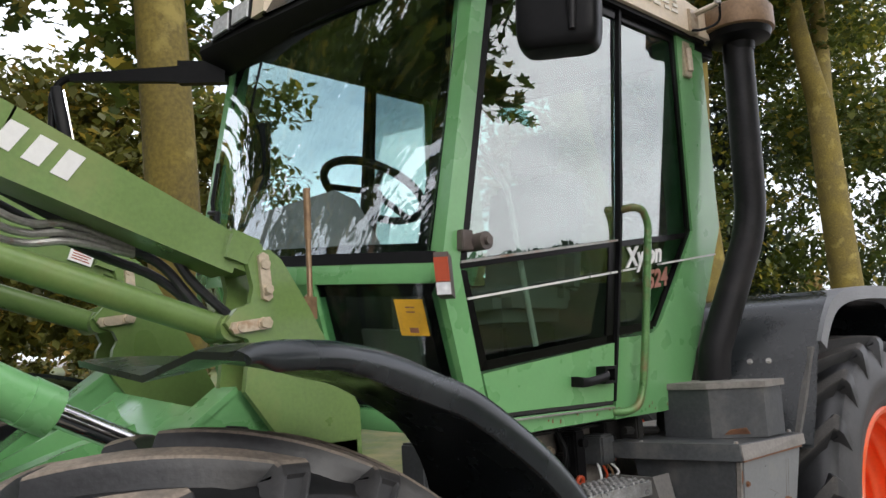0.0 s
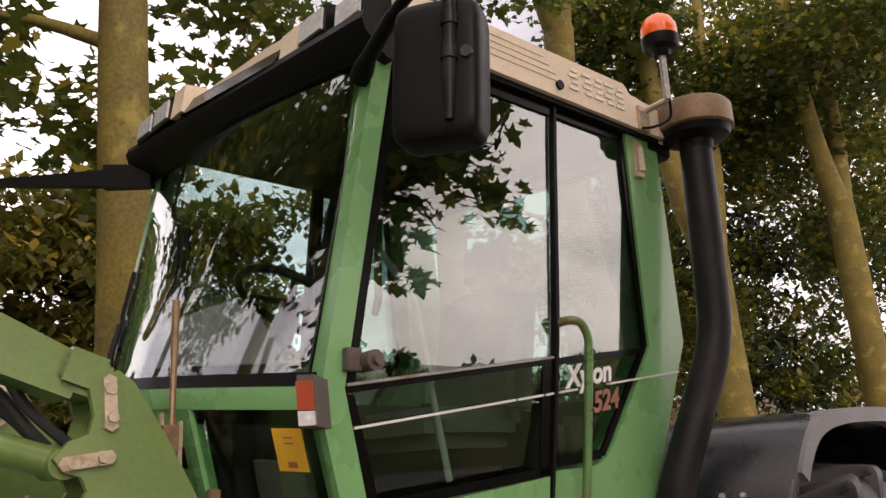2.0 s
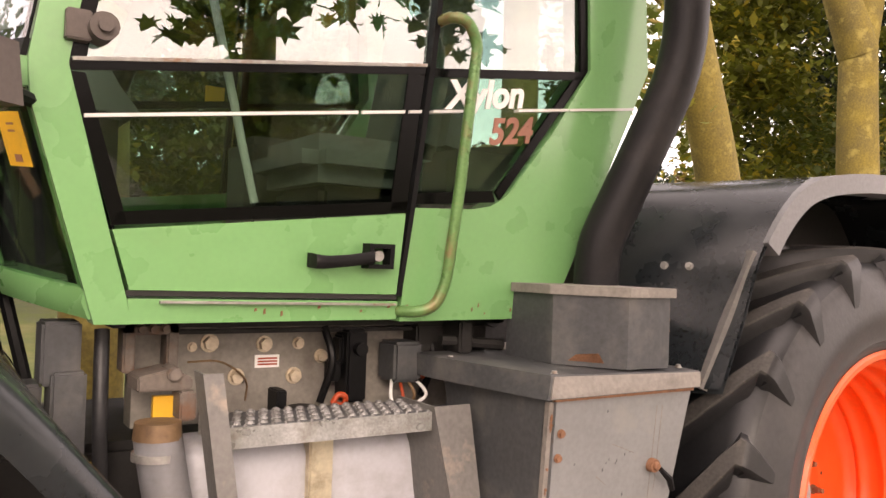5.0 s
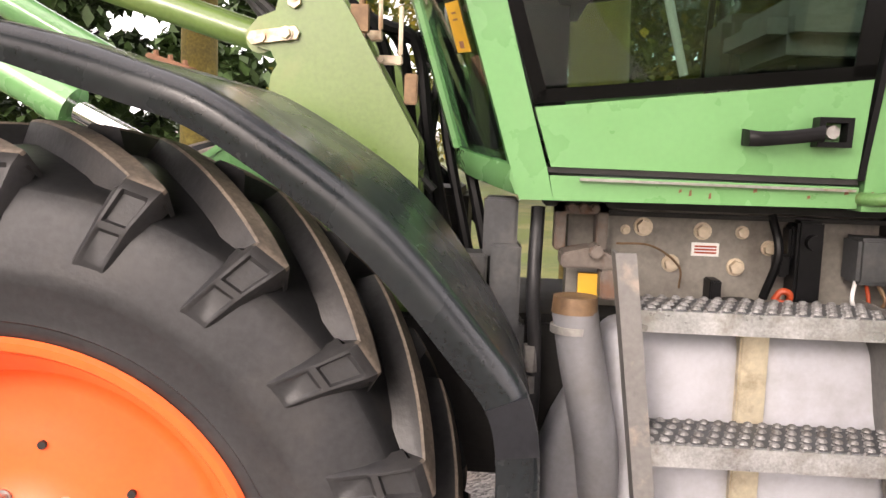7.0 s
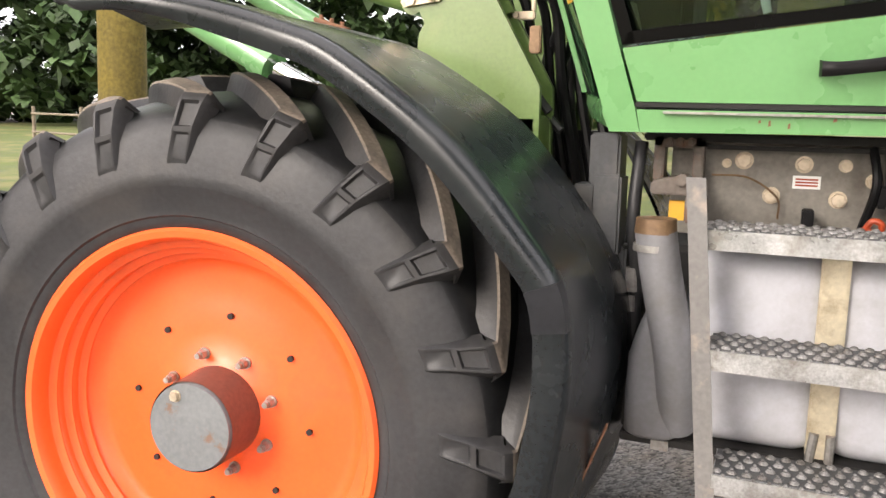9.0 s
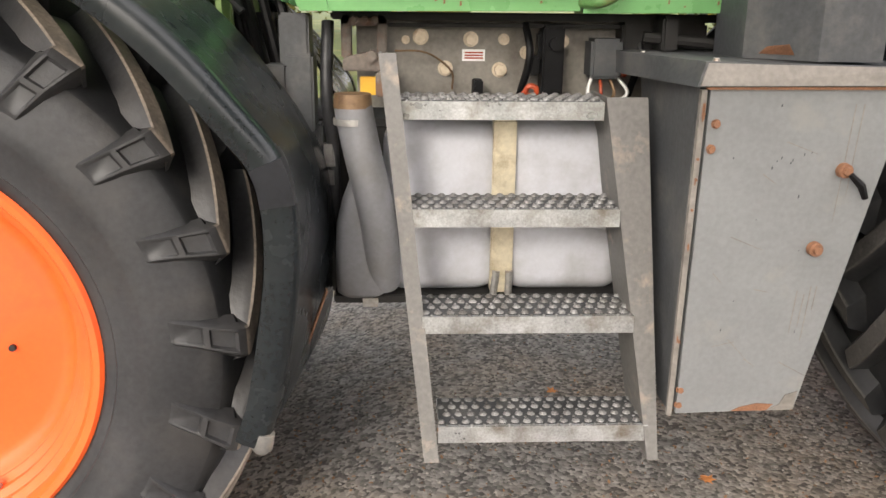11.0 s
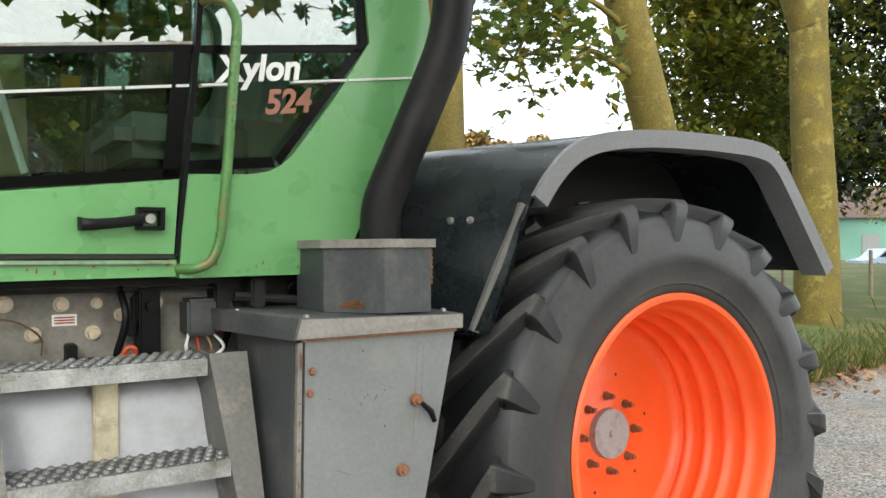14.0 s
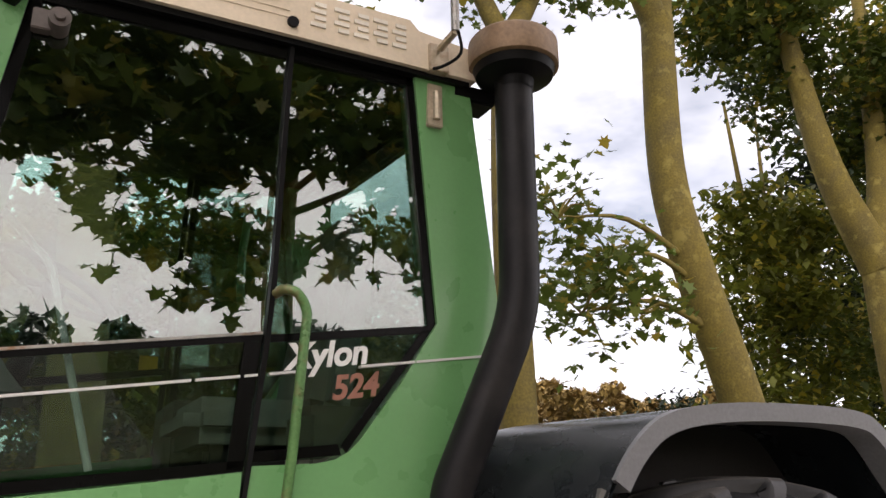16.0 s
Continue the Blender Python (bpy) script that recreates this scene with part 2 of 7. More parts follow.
HUB_BROWN = material("brown oily hub", (0.13, 0.06, 0.045), 0.5, var=0.2, bump=0.1, bump_scale=80)
LENS = material("clear lamp lens", (0.58, 0.59, 0.60), 0.2, coat=0.8, var=0.2, scale=60, bump=0.5, bump_scale=90)
BARK = material("plane tree bark", (0.128, 0.098, 0.017), 0.85, var=0.4, scale=3, bump=0.5, bump_scale=18, stain=(0.23, 0.185, 0.045), stain_scale=4.5, stain_lo=0.55, stain_hi=0.66)
LEAF_DARK = material("dark foliage", (0.035, 0.065, 0.018), 0.6, var=0.3, piece=0.5)
NEEDLE = material("conifer foliage", (0.016, 0.030, 0.013), 0.7, var=0.3, piece=0.5)
FAR_LEAF = material("autumn far woods", (0.24, 0.165, 0.05), 0.8, var=0.3, piece=0.4)
DRY_LEAF = material("dry fallen leaf", (0.45, 0.17, 0.04), 0.7, var=0.3, piece=0.4)
DRY_CRUMB = material("leaf crumbs", (0.22, 0.12, 0.06), 0.8, var=0.3, piece=0.5)
CHIP = material("stone chip", (0.20, 0.185, 0.165), 0.85, var=0.2, piece=0.75)
MINT = material("mint house wall", (0.17, 0.34, 0.27), 0.8, var=0.1)
ROOF_TILE = material("dark roof tiles", (0.10, 0.06, 0.05), 0.8, var=0.2)
CAR_BLUE = material("pale blue car paint", (0.35, 0.45, 0.60), 0.25, var=0.03, coat=0.6)
POST = material("weathered fence wood", (0.17, 0.14, 0.10), 0.85, var=0.3, bump=0.4)
BAND = material("black glass edge", (0.003, 0.003, 0.003), 0.2, var=0.1, rough_var=0.03, spec=0.12)
CLEAR = glass("clear glass", (0.84, 0.95, 0.95), ior=2.1)
TINT = glass("green tinted glass", (0.36, 0.50, 0.45), ior=2.5)
SMOKE = glass("dark tinted glass", (0.30, 0.42, 0.34), ior=1.5)
DIM = glass("dim tinted glass", (0.46, 0.56, 0.53), ior=1.5)
PALE = glass("pale tinted glass", (0.72, 0.88, 0.83), ior=1.5)
MIRROR = bpy.data.materials.new("mirror glass")
MIRROR.use_nodes = True
MIRROR.node_tree.nodes["Principled BSDF"].inputs["Metallic"].default_value = 1.0
MIRROR.node_tree.nodes["Principled BSDF"].inputs["Roughness"].default_value = 0.02
MIRROR.node_tree.nodes["Principled BSDF"].inputs["Base Color"].default_value = (0.9, 0.9, 0.9, 1)


def leaf_material(name, color, warm):
    """Leaves that let light through, each a little different, some turning yellow."""
    m = bpy.data.materials.new(name)
    m.use_nodes = True
    nt = m.node_tree
    b = nt.nodes["Principled BSDF"]
    g = nt.nodes.new("ShaderNodeNewGeometry")
    ramp = nt.nodes.new("ShaderNodeValToRGB")
    e = ramp.color_ramp.elements
    e[0].color = (color[0] * 0.6, color[1] * 0.6, color[2] * 0.6, 1)
    e[1].position, e[1].color = 1.0, (*warm, 1)
    mid = ramp.color_ramp.elements.new(0.8)
    mid.color = (*color, 1)
    nt.links.new(g.outputs["Random Per Island"], ramp.inputs["Fac"])
    nt.links.new(ramp.outputs["Color"], b.inputs["Base Color"])
    b.inputs["Roughness"].default_value = 0.5
    tr = nt.nodes.new("ShaderNodeBsdfTranslucent")
    nt.links.new(ramp.outputs["Color"], tr.inputs["Color"])
    mix = nt.nodes.new("ShaderNodeMixShader")
    mix.inputs[0].default_value = 0.42
    nt.links.new(b.outputs[0], mix.inputs[1])
    nt.links.new(tr.outputs[0], mix.inputs[2])
    nt.links.new(mix.outputs[0], nt.nodes["Material Output"].inputs["Surface"])
    return m


LEAF = leaf_material("plane leaves", (0.12, 0.165, 0.028), (0.38, 0.29, 0.04))
# darker copy of the plane leaves: the shade of the woods is in the colour
LEAF_SHADE = leaf_material("plane leaves darkened for shade", (0.070, 0.098, 0.014), (0.32, 0.25, 0.03))
LEAF_AUTUMN = leaf_material("autumn leaves", (0.135, 0.138, 0.025), (0.42, 0.29, 0.04))
LEAF_MID = leaf_material("bush leaves", (0.155, 0.175, 0.022), (0.44, 0.36, 0.04))


def asphalt_material():
    m = material("chip asphalt", (0.128, 0.126, 0.124), 0.85, var=0.3, scale=1.4, bump=0.5, bump_scale=160, stain=(0.150, 0.127, 0.104), stain_scale=1.3, stain_lo=0.44, stain_hi=0.68)
    nt = m.node_tree
    b = nt.nodes["Principled BSDF"]
    src = b.inputs["Base Color"].links[0].from_socket
    co = nt.nodes.new("ShaderNodeTexCoord")
    v = nt.nodes.new("ShaderNodeTexVoronoi")
    v.inputs["Scale"].default_value = 72
    ramp = nt.nodes.new("ShaderNodeValToRGB")
    ramp.color_ramp.elements[0].color = (0.46, 0.44, 0.42, 1)
    ramp.color_ramp.elements[1].color = (2.5, 2.42, 2.3, 1)
    ramp.color_ramp.elements[1].position = 0.95
    sep = nt.nodes.new("ShaderNodeSeparateColor")
    mul = nt.nodes.new("ShaderNodeMix")
    mul.data_type, mul.blend_type = "RGBA", "MULTIPLY"
    mul.inputs[0].default_value = 1.0
    nt.links.new(co.outputs["Object"], v.inputs["Vector"])
    nt.links.new(v.outputs["Color"], sep.inputs[0])
    nt.links.new(sep.outputs[0], ramp.inputs["Fac"])
    nt.links.new(src, mul.inputs[6])
    nt.links.new(ramp.outputs["Color"], mul.inputs[7])
    nt.links.new(mul.outputs[2], b.inputs["Base Color"])
    bp = nt.nodes.new("ShaderNodeBump")
    bp.inputs["Strength"].default_value, bp.inputs["Distance"].default_value = 0.7, 0.005
    bp.invert = True
    nt.links.new(v.outputs["Distance"], bp.inputs["Height"])
    nt.links.new(bp.outputs["Normal"], b.inputs["Normal"])
    return m


ASPHALT = asphalt_material()
STILE = material("worn grey stile paint", (0.135, 0.130, 0.122), 0.55, var=0.2, bump=0.15, bump_scale=110, stain=(0.30, 0.25, 0.20), stain_scale=11, stain_lo=0.56, stain_hi=0.72)
DIAL = material("white light plastic", (0.62, 0.62, 0.60), 0.4, var=0.06)
GRASS = material("grass ground", (0.062, 0.084, 0.012), 0.9, var=0.3, scale=2.0, bump=0.6, bump_scale=40, stain=(0.20, 0.16, 0.06), stain_scale=0.7, stain_lo=0.5, stain_hi=0.75)
BLADE = leaf_material("grass blades", (0.082, 0.102, 0.012), (0.28, 0.19, 0.05))


# ---- mesh helpers ----
def part(name, bm, mat, parent=None, label="", smooth=38, bevel=0.0, segs=2):
    """Link a bmesh as one mesh object under a thing or under a part."""
    if bevel:
        edges = [e for e in bm.edges if len(e.link_faces) == 2 and e.calc_face_angle(0) > 0.5]
        bmesh.ops.bevel(bm, geom=edges, offset=bevel, segments=segs, affect="EDGES", clamp_overlap=True)
    bmesh.ops.recalc_face_normals(bm, faces=bm.faces)
    me = bpy.data.meshes.new(name)
    bm.to_mesh(me)
    bm.free()
    me.materials.append(mat)
    if smooth:
        me.polygons.foreach_set("use_smooth", [True] * len(me.polygons))
        me.set_sharp_from_angle(angle=radians(smooth))
    ob = new(name, me)
    if parent:
        ob.parent = parent
    if label:
        tagged(ob, label)
    return ob


def thing(name, label, category, group="", at=(0, 0, 0)):
    ob = new(name)
    ob.location = at
    return tagged(ob, label, category, group)


def box(bm, lo, hi, m=None):
    g = bmesh.ops.create_cube(bm, size=1)["verts"]
    for v in g:
        p = Vector([lo[i] + (v.co[i] + 0.5) * (hi[i] - lo[i]) for i in range(3)])
        v.co = m @ p if m else p
    return g


def frame_along(a, b):
    d = (Vector(b) - Vector(a)).normalized()
    u = d.orthogonal().normalized()
    return d, u, d.cross(u)


def cyl(bm, a, b, r, r2=None, seg=20, caps=True):
    """A cylinder or cone from a to b."""
    a, b = Vector(a), Vector(b)
    d, u, v = frame_along(a, b)
    r2 = r if r2 is None else r2
    rings = []
    for p, rad in ((a, r), (b, r2)):
        rings.append([bm.verts.new(p + (u * math.cos(t) + v * math.sin(t)) * rad) for t in [2 * math.pi * i / seg for i in range(seg)]])
    for i in range(seg):
        bm.faces.new((rings[0][i], rings[0][(i + 1) % seg], rings[1][(i + 1) % seg], rings[1][i]))
    if caps:
        bm.faces.new(rings[0][::-1])
        bm.faces.new(rings[1])


def tube(bm, pts, r, seg=12, caps=True):
    """A round tube through the points; r is one radius or one for each."""
    pts = [Vector(p) for p in pts]
    rad = r if isinstance(r, (list, tuple)) else [r] * len(pts)
    rings, u = [], None
    for i, p in enumerate(pts):
        d = (pts[min(i + 1, len(pts) - 1)] - pts[max(i - 1, 0)]).normalized()
        u = d.orthogonal().normalized() if u is None else (u - d * u.dot(d)).normalized()
        v = d.cross(u)
        rings.append([bm.verts.new(p + (u * math.cos(t) + v * math.sin(t)) * rad[i]) for t in [2 * math.pi * k / seg for k in range(seg)]])
    for a, b in zip(rings, rings[1:]):
        for k in range(seg):
            bm.faces.new((a[k], a[(k + 1) % seg], b[(k + 1) % seg], b[k]))
    if caps:
        bm.faces.new(rings[0][::-1])
        bm.faces.new(rings[-1])


def curve_points(pts, n=6):
    """Catmull-Rom through the points."""
    pts = [Vector(p) for p in pts]
    full = [pts[0] * 2 - pts[1], *pts, pts[-1] * 2 - pts[-2]]
    out = []
    for i in range(1, len(full) - 2):
        a, b, c, d = full[i - 1:i + 3]
        for k in range(n):
            t = k / n
            out.append(0.5 * ((2 * b) + (c - a) * t + (2 * a - 5 * b + 4 * c - d) * t * t + (3 * b - a - 3 * c + d) * t ** 3))
    out.append(pts[-1])
    return out


def rounded(pts, r, n=4):
    """Corners of a polyline cut by a short arc."""
    pts = [Vector(p) for p in pts]
    out = [pts[0]]
    for a, b, c in zip(pts, pts[1:], pts[2:]):
        d1, d2 = (a - b), (c - b)
        k = min(r, d1.length * 0.45, d2.length * 0.45)
        p, q = b + d1.normalized() * k, b + d2.normalized() * k
        for i in range(n + 1):
            t = i / n
            out.append(p * (1 - t) ** 2 + b * 2 * t * (1 - t) + q * t * t)
    out.append(pts[-1])
    return out


def prism(bm, poly, near, far):
    """A plate with the outline poly of (x, z), between two depths, each a number or a function of z."""
    f = near if callable(near) else (lambda z: near)
    g = far if callable(far) else (lambda z: far)
    a = [bm.verts.new((x, f(z), z)) for x, z in poly]
    b = [bm.verts.new((x, g(z), z)) for x, z in poly]
    n = len(poly)
    for i in range(n):
        bm.faces.new((a[i], a[(i + 1) % n], b[(i + 1) % n], b[i]))
    bm.faces.new(a[::-1])
    bm.faces.new(b)


def lathe(bm, profile, seg=64, centre=(0, 0, 0), closed=False):
    """Turn a profile of (radius, y) round the y axis."""
    rings = []
    for r, y in profile:
        rings.append([bm.verts.new((centre[0] + r * math.cos(t), centre[1] + y, centre[2] + r * math.sin(t))) for t in [2 * math.pi * i / seg for i in range(seg)]])
    pairs = list(zip(rings, rings[1:])) + ([(rings[-1], rings[0])] if closed else [])
    for a, b in pairs:
        for i in range(seg):
            bm.faces.new((a[i], a[(i + 1) % seg], b[(i + 1) % seg], b[i]))


def hexnut(bm, c, d, r, h, seg=6):
    """A six-sided bolt head with a washer under it, standing from c along d."""
    c, d = Vector(c), Vector(d).normalized()
    cyl(bm, c, c + d * h * 0.25, r * 1.25, seg=14)
    cyl(bm, c + d * h * 0.25, c + d * h, r, r * 0.92, seg=seg)


def writing(text, size, mat, parent, m, name="lettering", depth=0.002, shear=0.25, label=""):
    """Raised lettering in the built-in font, as a mesh of its own."""
    cu = bpy.data.curves.new(name, "FONT")
    cu.body, cu.size, cu.extrude, cu.shear, cu.offset = text, size, depth, shear, size * 0.03
    tmp = bpy.data.objects.new(name, cu)
    scene.collection.objects.link(tmp)
    me = bpy.data.meshes.new_from_object(tmp.evaluated_get(bpy.context.evaluated_depsgraph_get()))
    bpy.data.objects.remove(tmp)
    me.transform(m)
    me.materials.clear()
    me.materials.append(mat)
    ob = new(name, me)
    ob.parent = parent
    return tagged(ob, label)


# ---- ground ----
def ground_z(x, y):
    """The yard falls a little towards the front of the machine; the field beyond rises gently."""
    t = min(max((0.15 - x) / 1.2, 0), 1)
    k = min(max((y - 3) / 3, 0), 1)
    return -0.245 * t * t * (3 - 2 * t) * (1 - k * 0.5) + 0.026 * max(y - 3, 0)


def edge_y(x):
    return 2.25 + 0.085 * x + 0.12 * math.sin(x * 0.7) + 0.07 * math.sin(x * 2.3 + 1)


def ground_sheet(name, xs, ys, mat, lift=0.0):
    bm = bmesh.new()
    grid = [[bm.verts.new((x, y, ground_z(x, y) + lift)) for x in xs] for y in ys]
    for a, b in zip(grid, grid[1:]):
        for i in range(len(xs) - 1):
            bm.faces.new((a[i], a[i + 1], b[i + 1], b[i]))
    return part(name, bm, mat)


spread = [-900, -300, -120, -60, -30, -15, -9] + [-6 + 0.4 * i for i in range(46)] + [14, 18, 24, 34, 60, 120, 300, 900]
deep = [-900, -300, -120, -60, -30, -15, -8] + [-6 + 0.5 * i for i in range(28)] + [10, 14, 20, 34, 60, 120, 300, 900]
ground = ground_sheet("ground", spread, deep, ASPHALT)
tagged(ground, "worn grey chip asphalt yard with scattered leaves", "ground", kind="structure")

bm = bmesh.new()
rows = []
for i in range(150):
    x = -40 + i * 0.6
    y0 = edge_y(x)
    rows.append([bm.verts.new((x, y0 + d, ground_z(x, y0 + d) + h)) for d, h in ((0, 0.004), (0.12, 0.03), (0.6, 0.06), (2, 0.08), (6, 0.08), (20, 0.08), (60, 0.08), (140, 0.1))])
for a, b in zip(rows, rows[1:]):
    for k in range(7):
        bm.faces.new((a[k], b[k], b[k + 1], a[k + 1]))
verge = part("grass_verge", bm, GRASS)
tagged(verge, "rough green grass verge with dry patches along the asphalt", "grass", kind="structure")


# ---- the tractor: side of the cab ----
def side(z):
    """The depth of the cab's near side, which leans out a little towards the roof."""
    return -0.045 - 0.085 * (z - 1.37)


MID = 0.53
CAB_W = 1.38
LEAN = 0.085


def cab(x, v, w):
    """A place in the cab, which leans with the machine: v across from the near side, w up."""
    return Vector((x, side(w) + v, w + LEAN * v))


FAR_SIDE = Matrix.Translation((0, CAB_W, LEAN * CAB_W))


def cab_box(bm, lo, hi):
    for v in box(bm, lo, hi):
        v.co = cab(*v.co)


def off(o):
    return lambda z: side(z) + o


def far_off(o):
    return lambda z: side(z) - o


tractor = thing("tractor", "green farm tractor with cab, orange rims and grey tool locker", "tractor")


def belt(x):
    return 1.785 + 0.14 * (x + 0.29)


# A pillars, sills, door, quarter panels on both sides
pillar_poly = [(-0.352, 1.79), (-0.214, 2.71), (-0.158, 2.71), (-0.286, 1.785), (-0.205, 1.50), (-0.163, 1.36), (-0.15, 1.305), (-0.218, 1.305), (-0.345, 1.71)]
sill_poly = [(-0.15, 1.305), (0.44, 1.31), (0.44, 1.352), (-0.16, 1.355)]
quarter_poly = [(0.447, 1.305), (0.90, 1.31), (0.955, 1.44), (1.178, 1.99), (1.06, 2.70), (0.872, 2.70), (0.968, 1.965), (0.86, 1.79), (0.745, 1.635), (0.715, 1.607), (0.68, 1.588), (0.63, 1.578), (0.455, 1.57)]
door_poly = [(-0.195, 1.487), (0.441, 1.556), (0.432, 1.368), (-0.158, 1.372)]


def cab_side(o, move):
    """Near side: o = off; far side: o = far_off, moved across the cab."""
    bm = bmesh.new()
    prism(bm, pillar_poly, o(0.0), o(0.07))
    bm.transform(move)
    part("pillar", bm, GREEN, tractor, "green windscreen pillar", bevel=0.024, segs=4)
    bm = bmesh.new()
    prism(bm, sill_poly, o(0.004), o(0.10))
    bm.transform(move)
    part("sill", bm, GREEN, tractor, bevel=0.012)
    bm = bmesh.new()
    prism(bm, quarter_poly, o(0.0), o(0.11))
    bm.transform(move)
    part("quarter_panel", bm, GREEN, tractor, "green rear quarter panel", bevel=0.024, segs=3)
    bm = bmesh.new()
    prism(bm, [(0.475, belt(0.475)), (0.968, 1.955), (0.872, 2.695), (0.495, 2.70)], o(0.022), o(0.027))
    bm.transform(move)
    pane = part("quarter_window", bm, TINT, tractor, "tinted rear quarter window", smooth=0)
    pane.visible_shadow = False
    bm = bmesh.new()
    low = [(0.462, belt(0.462) - 0.012), (0.955, 1.945), (0.85, 1.79), (0.735, 1.64), (0.70, 1.608), (0.66, 1.592), (0.458, 1.582)]
    prism(bm, low, lambda z: o(0.018 + 0.09 * (1.95 - z))(z), lambda z: o(0.023 + 0.09 * (1.95 - z))(z))
    bm.transform(move)
    pane = part("lower_quarter_window", bm, SMOKE, tractor, "dark tinted lower quarter window", smooth=0)
    pane.visible_shadow = False
    # black surrounds of the quarter glass
    for a, b, c, d in (((0.968, 1.96), (0.872, 2.70), (0.848, 2.70), (0.944, 1.96)), ((0.495, 2.70), (0.872, 2.70), (0.872, 2.672), (0.495, 2.672)), ((0.462, belt(0.462) - 0.016), (0.965, 1.940), (0.968, 1.962), (0.462, belt(0.462) + 0.004)),
                       ((0.955, 1.945), (0.928, 1.945), (0.70, 1.625), (0.715, 1.607)), ((0.458, 1.578), (0.70, 1.60), (0.69, 1.628), (0.458, 1.604))):
        bm = bmesh.new()
        prism(bm, [a, b, c, d], o(0.010), o(0.020))
        bm.transform(move)
        part("window_seal", bm, BAND, tractor)


cab_side(off, Matrix.Identity(4))
cab_side(far_off, FAR_SIDE)

# door on the near side
bm = bmesh.new()
prism(bm, door_poly, off(-0.002), off(0.05))
door = part("door", bm, GREEN, tractor, "green cab door with full glass", bevel=0.006)
bm = bmesh.new()
prism(bm, [(-0.284, belt(-0.284) + 0.004), (0.468, belt(0.468) + 0.004), (0.474, 2.10), (0.482, 2.70), (-0.158, 2.70)], off(0.012), off(0.017))
pane = part("upper_glass", bm, TINT, door, "large tinted upper door glass", smooth=0)
pane.visible_shadow = False
bm = bmesh.new()
prism(bm, [(-0.280, belt(-0.28) - 0.008), (0.462, belt(0.462) - 0.008), (0.444, 1.562), (-0.198, 1.496)], lambda z: side(z) + 0.008 + 0.09 * (1.89 - z), lambda z: side(z) + 0.013 + 0.09 * (1.89 - z))
pane = part("lower_glass", bm, SMOKE, door, "dark tinted lower door glass", smooth=0)
pane.visible_shadow = False
for quad in ([(-0.284, belt(-0.284) - 0.012), (0.468, belt(0.468) - 0.012), (0.468, belt(0.468) + 0.010), (-0.284, belt(-0.284) + 0.010)],
             [(-0.198, 1.494), (0.444, 1.558), (0.446, 1.584), (-0.185, 1.522)],
             [(-0.284, 1.772), (-0.196, 1.494), (-0.168, 1.50), (-0.256, 1.772)],
             [(0.402, 1.56), (0.444, 1.562), (0.466, 1.875), (0.424, 1.875)],
             [(-0.19, 2.47), (-0.158, 2.70), (0.482, 2.70), (0.481, 2.665), (-0.135, 2.665)],
             [(-0.284, 1.80), (-0.158, 2.70), (-0.128, 2.70), (-0.256, 1.80)]):
    bm = bmesh.new()
    prism(bm, quad, off(0.003), off(0.010))
    part("door_frame_band", bm, BAND, door, "black band round the door glass")
bm = bmesh.new()
prism(bm, [(-0.280, belt(-0.28) + 0.004), (0.468, belt(0.468) + 0.004), (0.468, belt(0.468) + 0.011), (-0.280, belt(-0.28) + 0.011)], off(-0.003), off(0.004))
part("glass_rail", bm, STEEL, door, "thin steel rail under the upper glass")
bm = bmesh.new()
prism(bm, [(0.432, 1.365), (0.450, 1.56), (0.474, 1.895), (0.480, 2.03), (0.483, 2.60), (0.487, 2.71), (0.499, 2.71), (0.497, 2.60), (0.494, 2.03), (0.488, 1.895), (0.462, 1.56), (0.444, 1.365)], off(-0.006), off(0.02))
part("door_seal", bm, BLACK, door)
bm = bmesh.new()
prism(bm, [(-0.163, 1.361), (0.436, 1.356), (0.436, 1.367), (-0.163, 1.371)], off(0.002), off(0.03))
part("door_gap", bm, DARK, door)
bm = bmesh.new()
# a broad pull that turns into the door at one end and grows into the lock's frame at the other
grip = []
for x, out, z, hh, hd in ((0.205, 0.004, 1.442, 0.015, 0.006), (0.204, 0.020, 1.441, 0.016, 0.010), (0.208, 0.036, 1.439, 0.0155, 0.012), (0.222, 0.044, 1.438, 0.0145, 0.010), (0.240, 0.046, 1.4385, 0.0135, 0.008), (0.285, 0.046, 1.443, 0.0130, 0.008), (0.330, 0.042, 1.449, 0.0135, 0.009), (0.346, 0.034, 1.452, 0.0160, 0.014)):
    y = side(z) - out
    grip.append([bm.verts.new((x, y + hd * dy, z + hh * dz)) for dy, dz in ((-1, -0.55), (-1, 0.55), (-0.5, 1), (0.5, 1), (1, 0.55), (1, -0.55), (0.5, -1), (-0.5, -1))])
for ga, gb in zip(grip, grip[1:]):
    for k in range(8):
        bm.faces.new((ga[k], ga[(k + 1) % 8], gb[(k + 1) % 8], gb[k]))
bm.faces.new(grip[0][::-1])
bm.faces.new(grip[-1])
handle = part("door_handle", bm, BLACK, door, "black plastic door handle", smooth=50)
bm = bmesh.new()
for lo, hi in (((0.336, 1.4265), (0.400, 1.4365)), ((0.336, 1.4725), (0.400, 1.4825)), ((0.336, 1.4365), (0.348, 1.4725)), ((0.389, 1.4365), (0.400, 1.4725))):
    prism(bm, [(lo[0], lo[1]), (hi[0], lo[1]), (hi[0], hi[1]), (lo[0], hi[1])], off(-0.038), off(0.004))
part("lock_frame", bm, BLACK, handle, "black raised frame round the lock", bevel=0.003)
bm = bmesh.new()
cyl(bm, (0.368, side(1.455) - 0.004, 1.455), (0.368, side(1.455) - 0.024, 1.455), 0.014, 0.0125, 18)
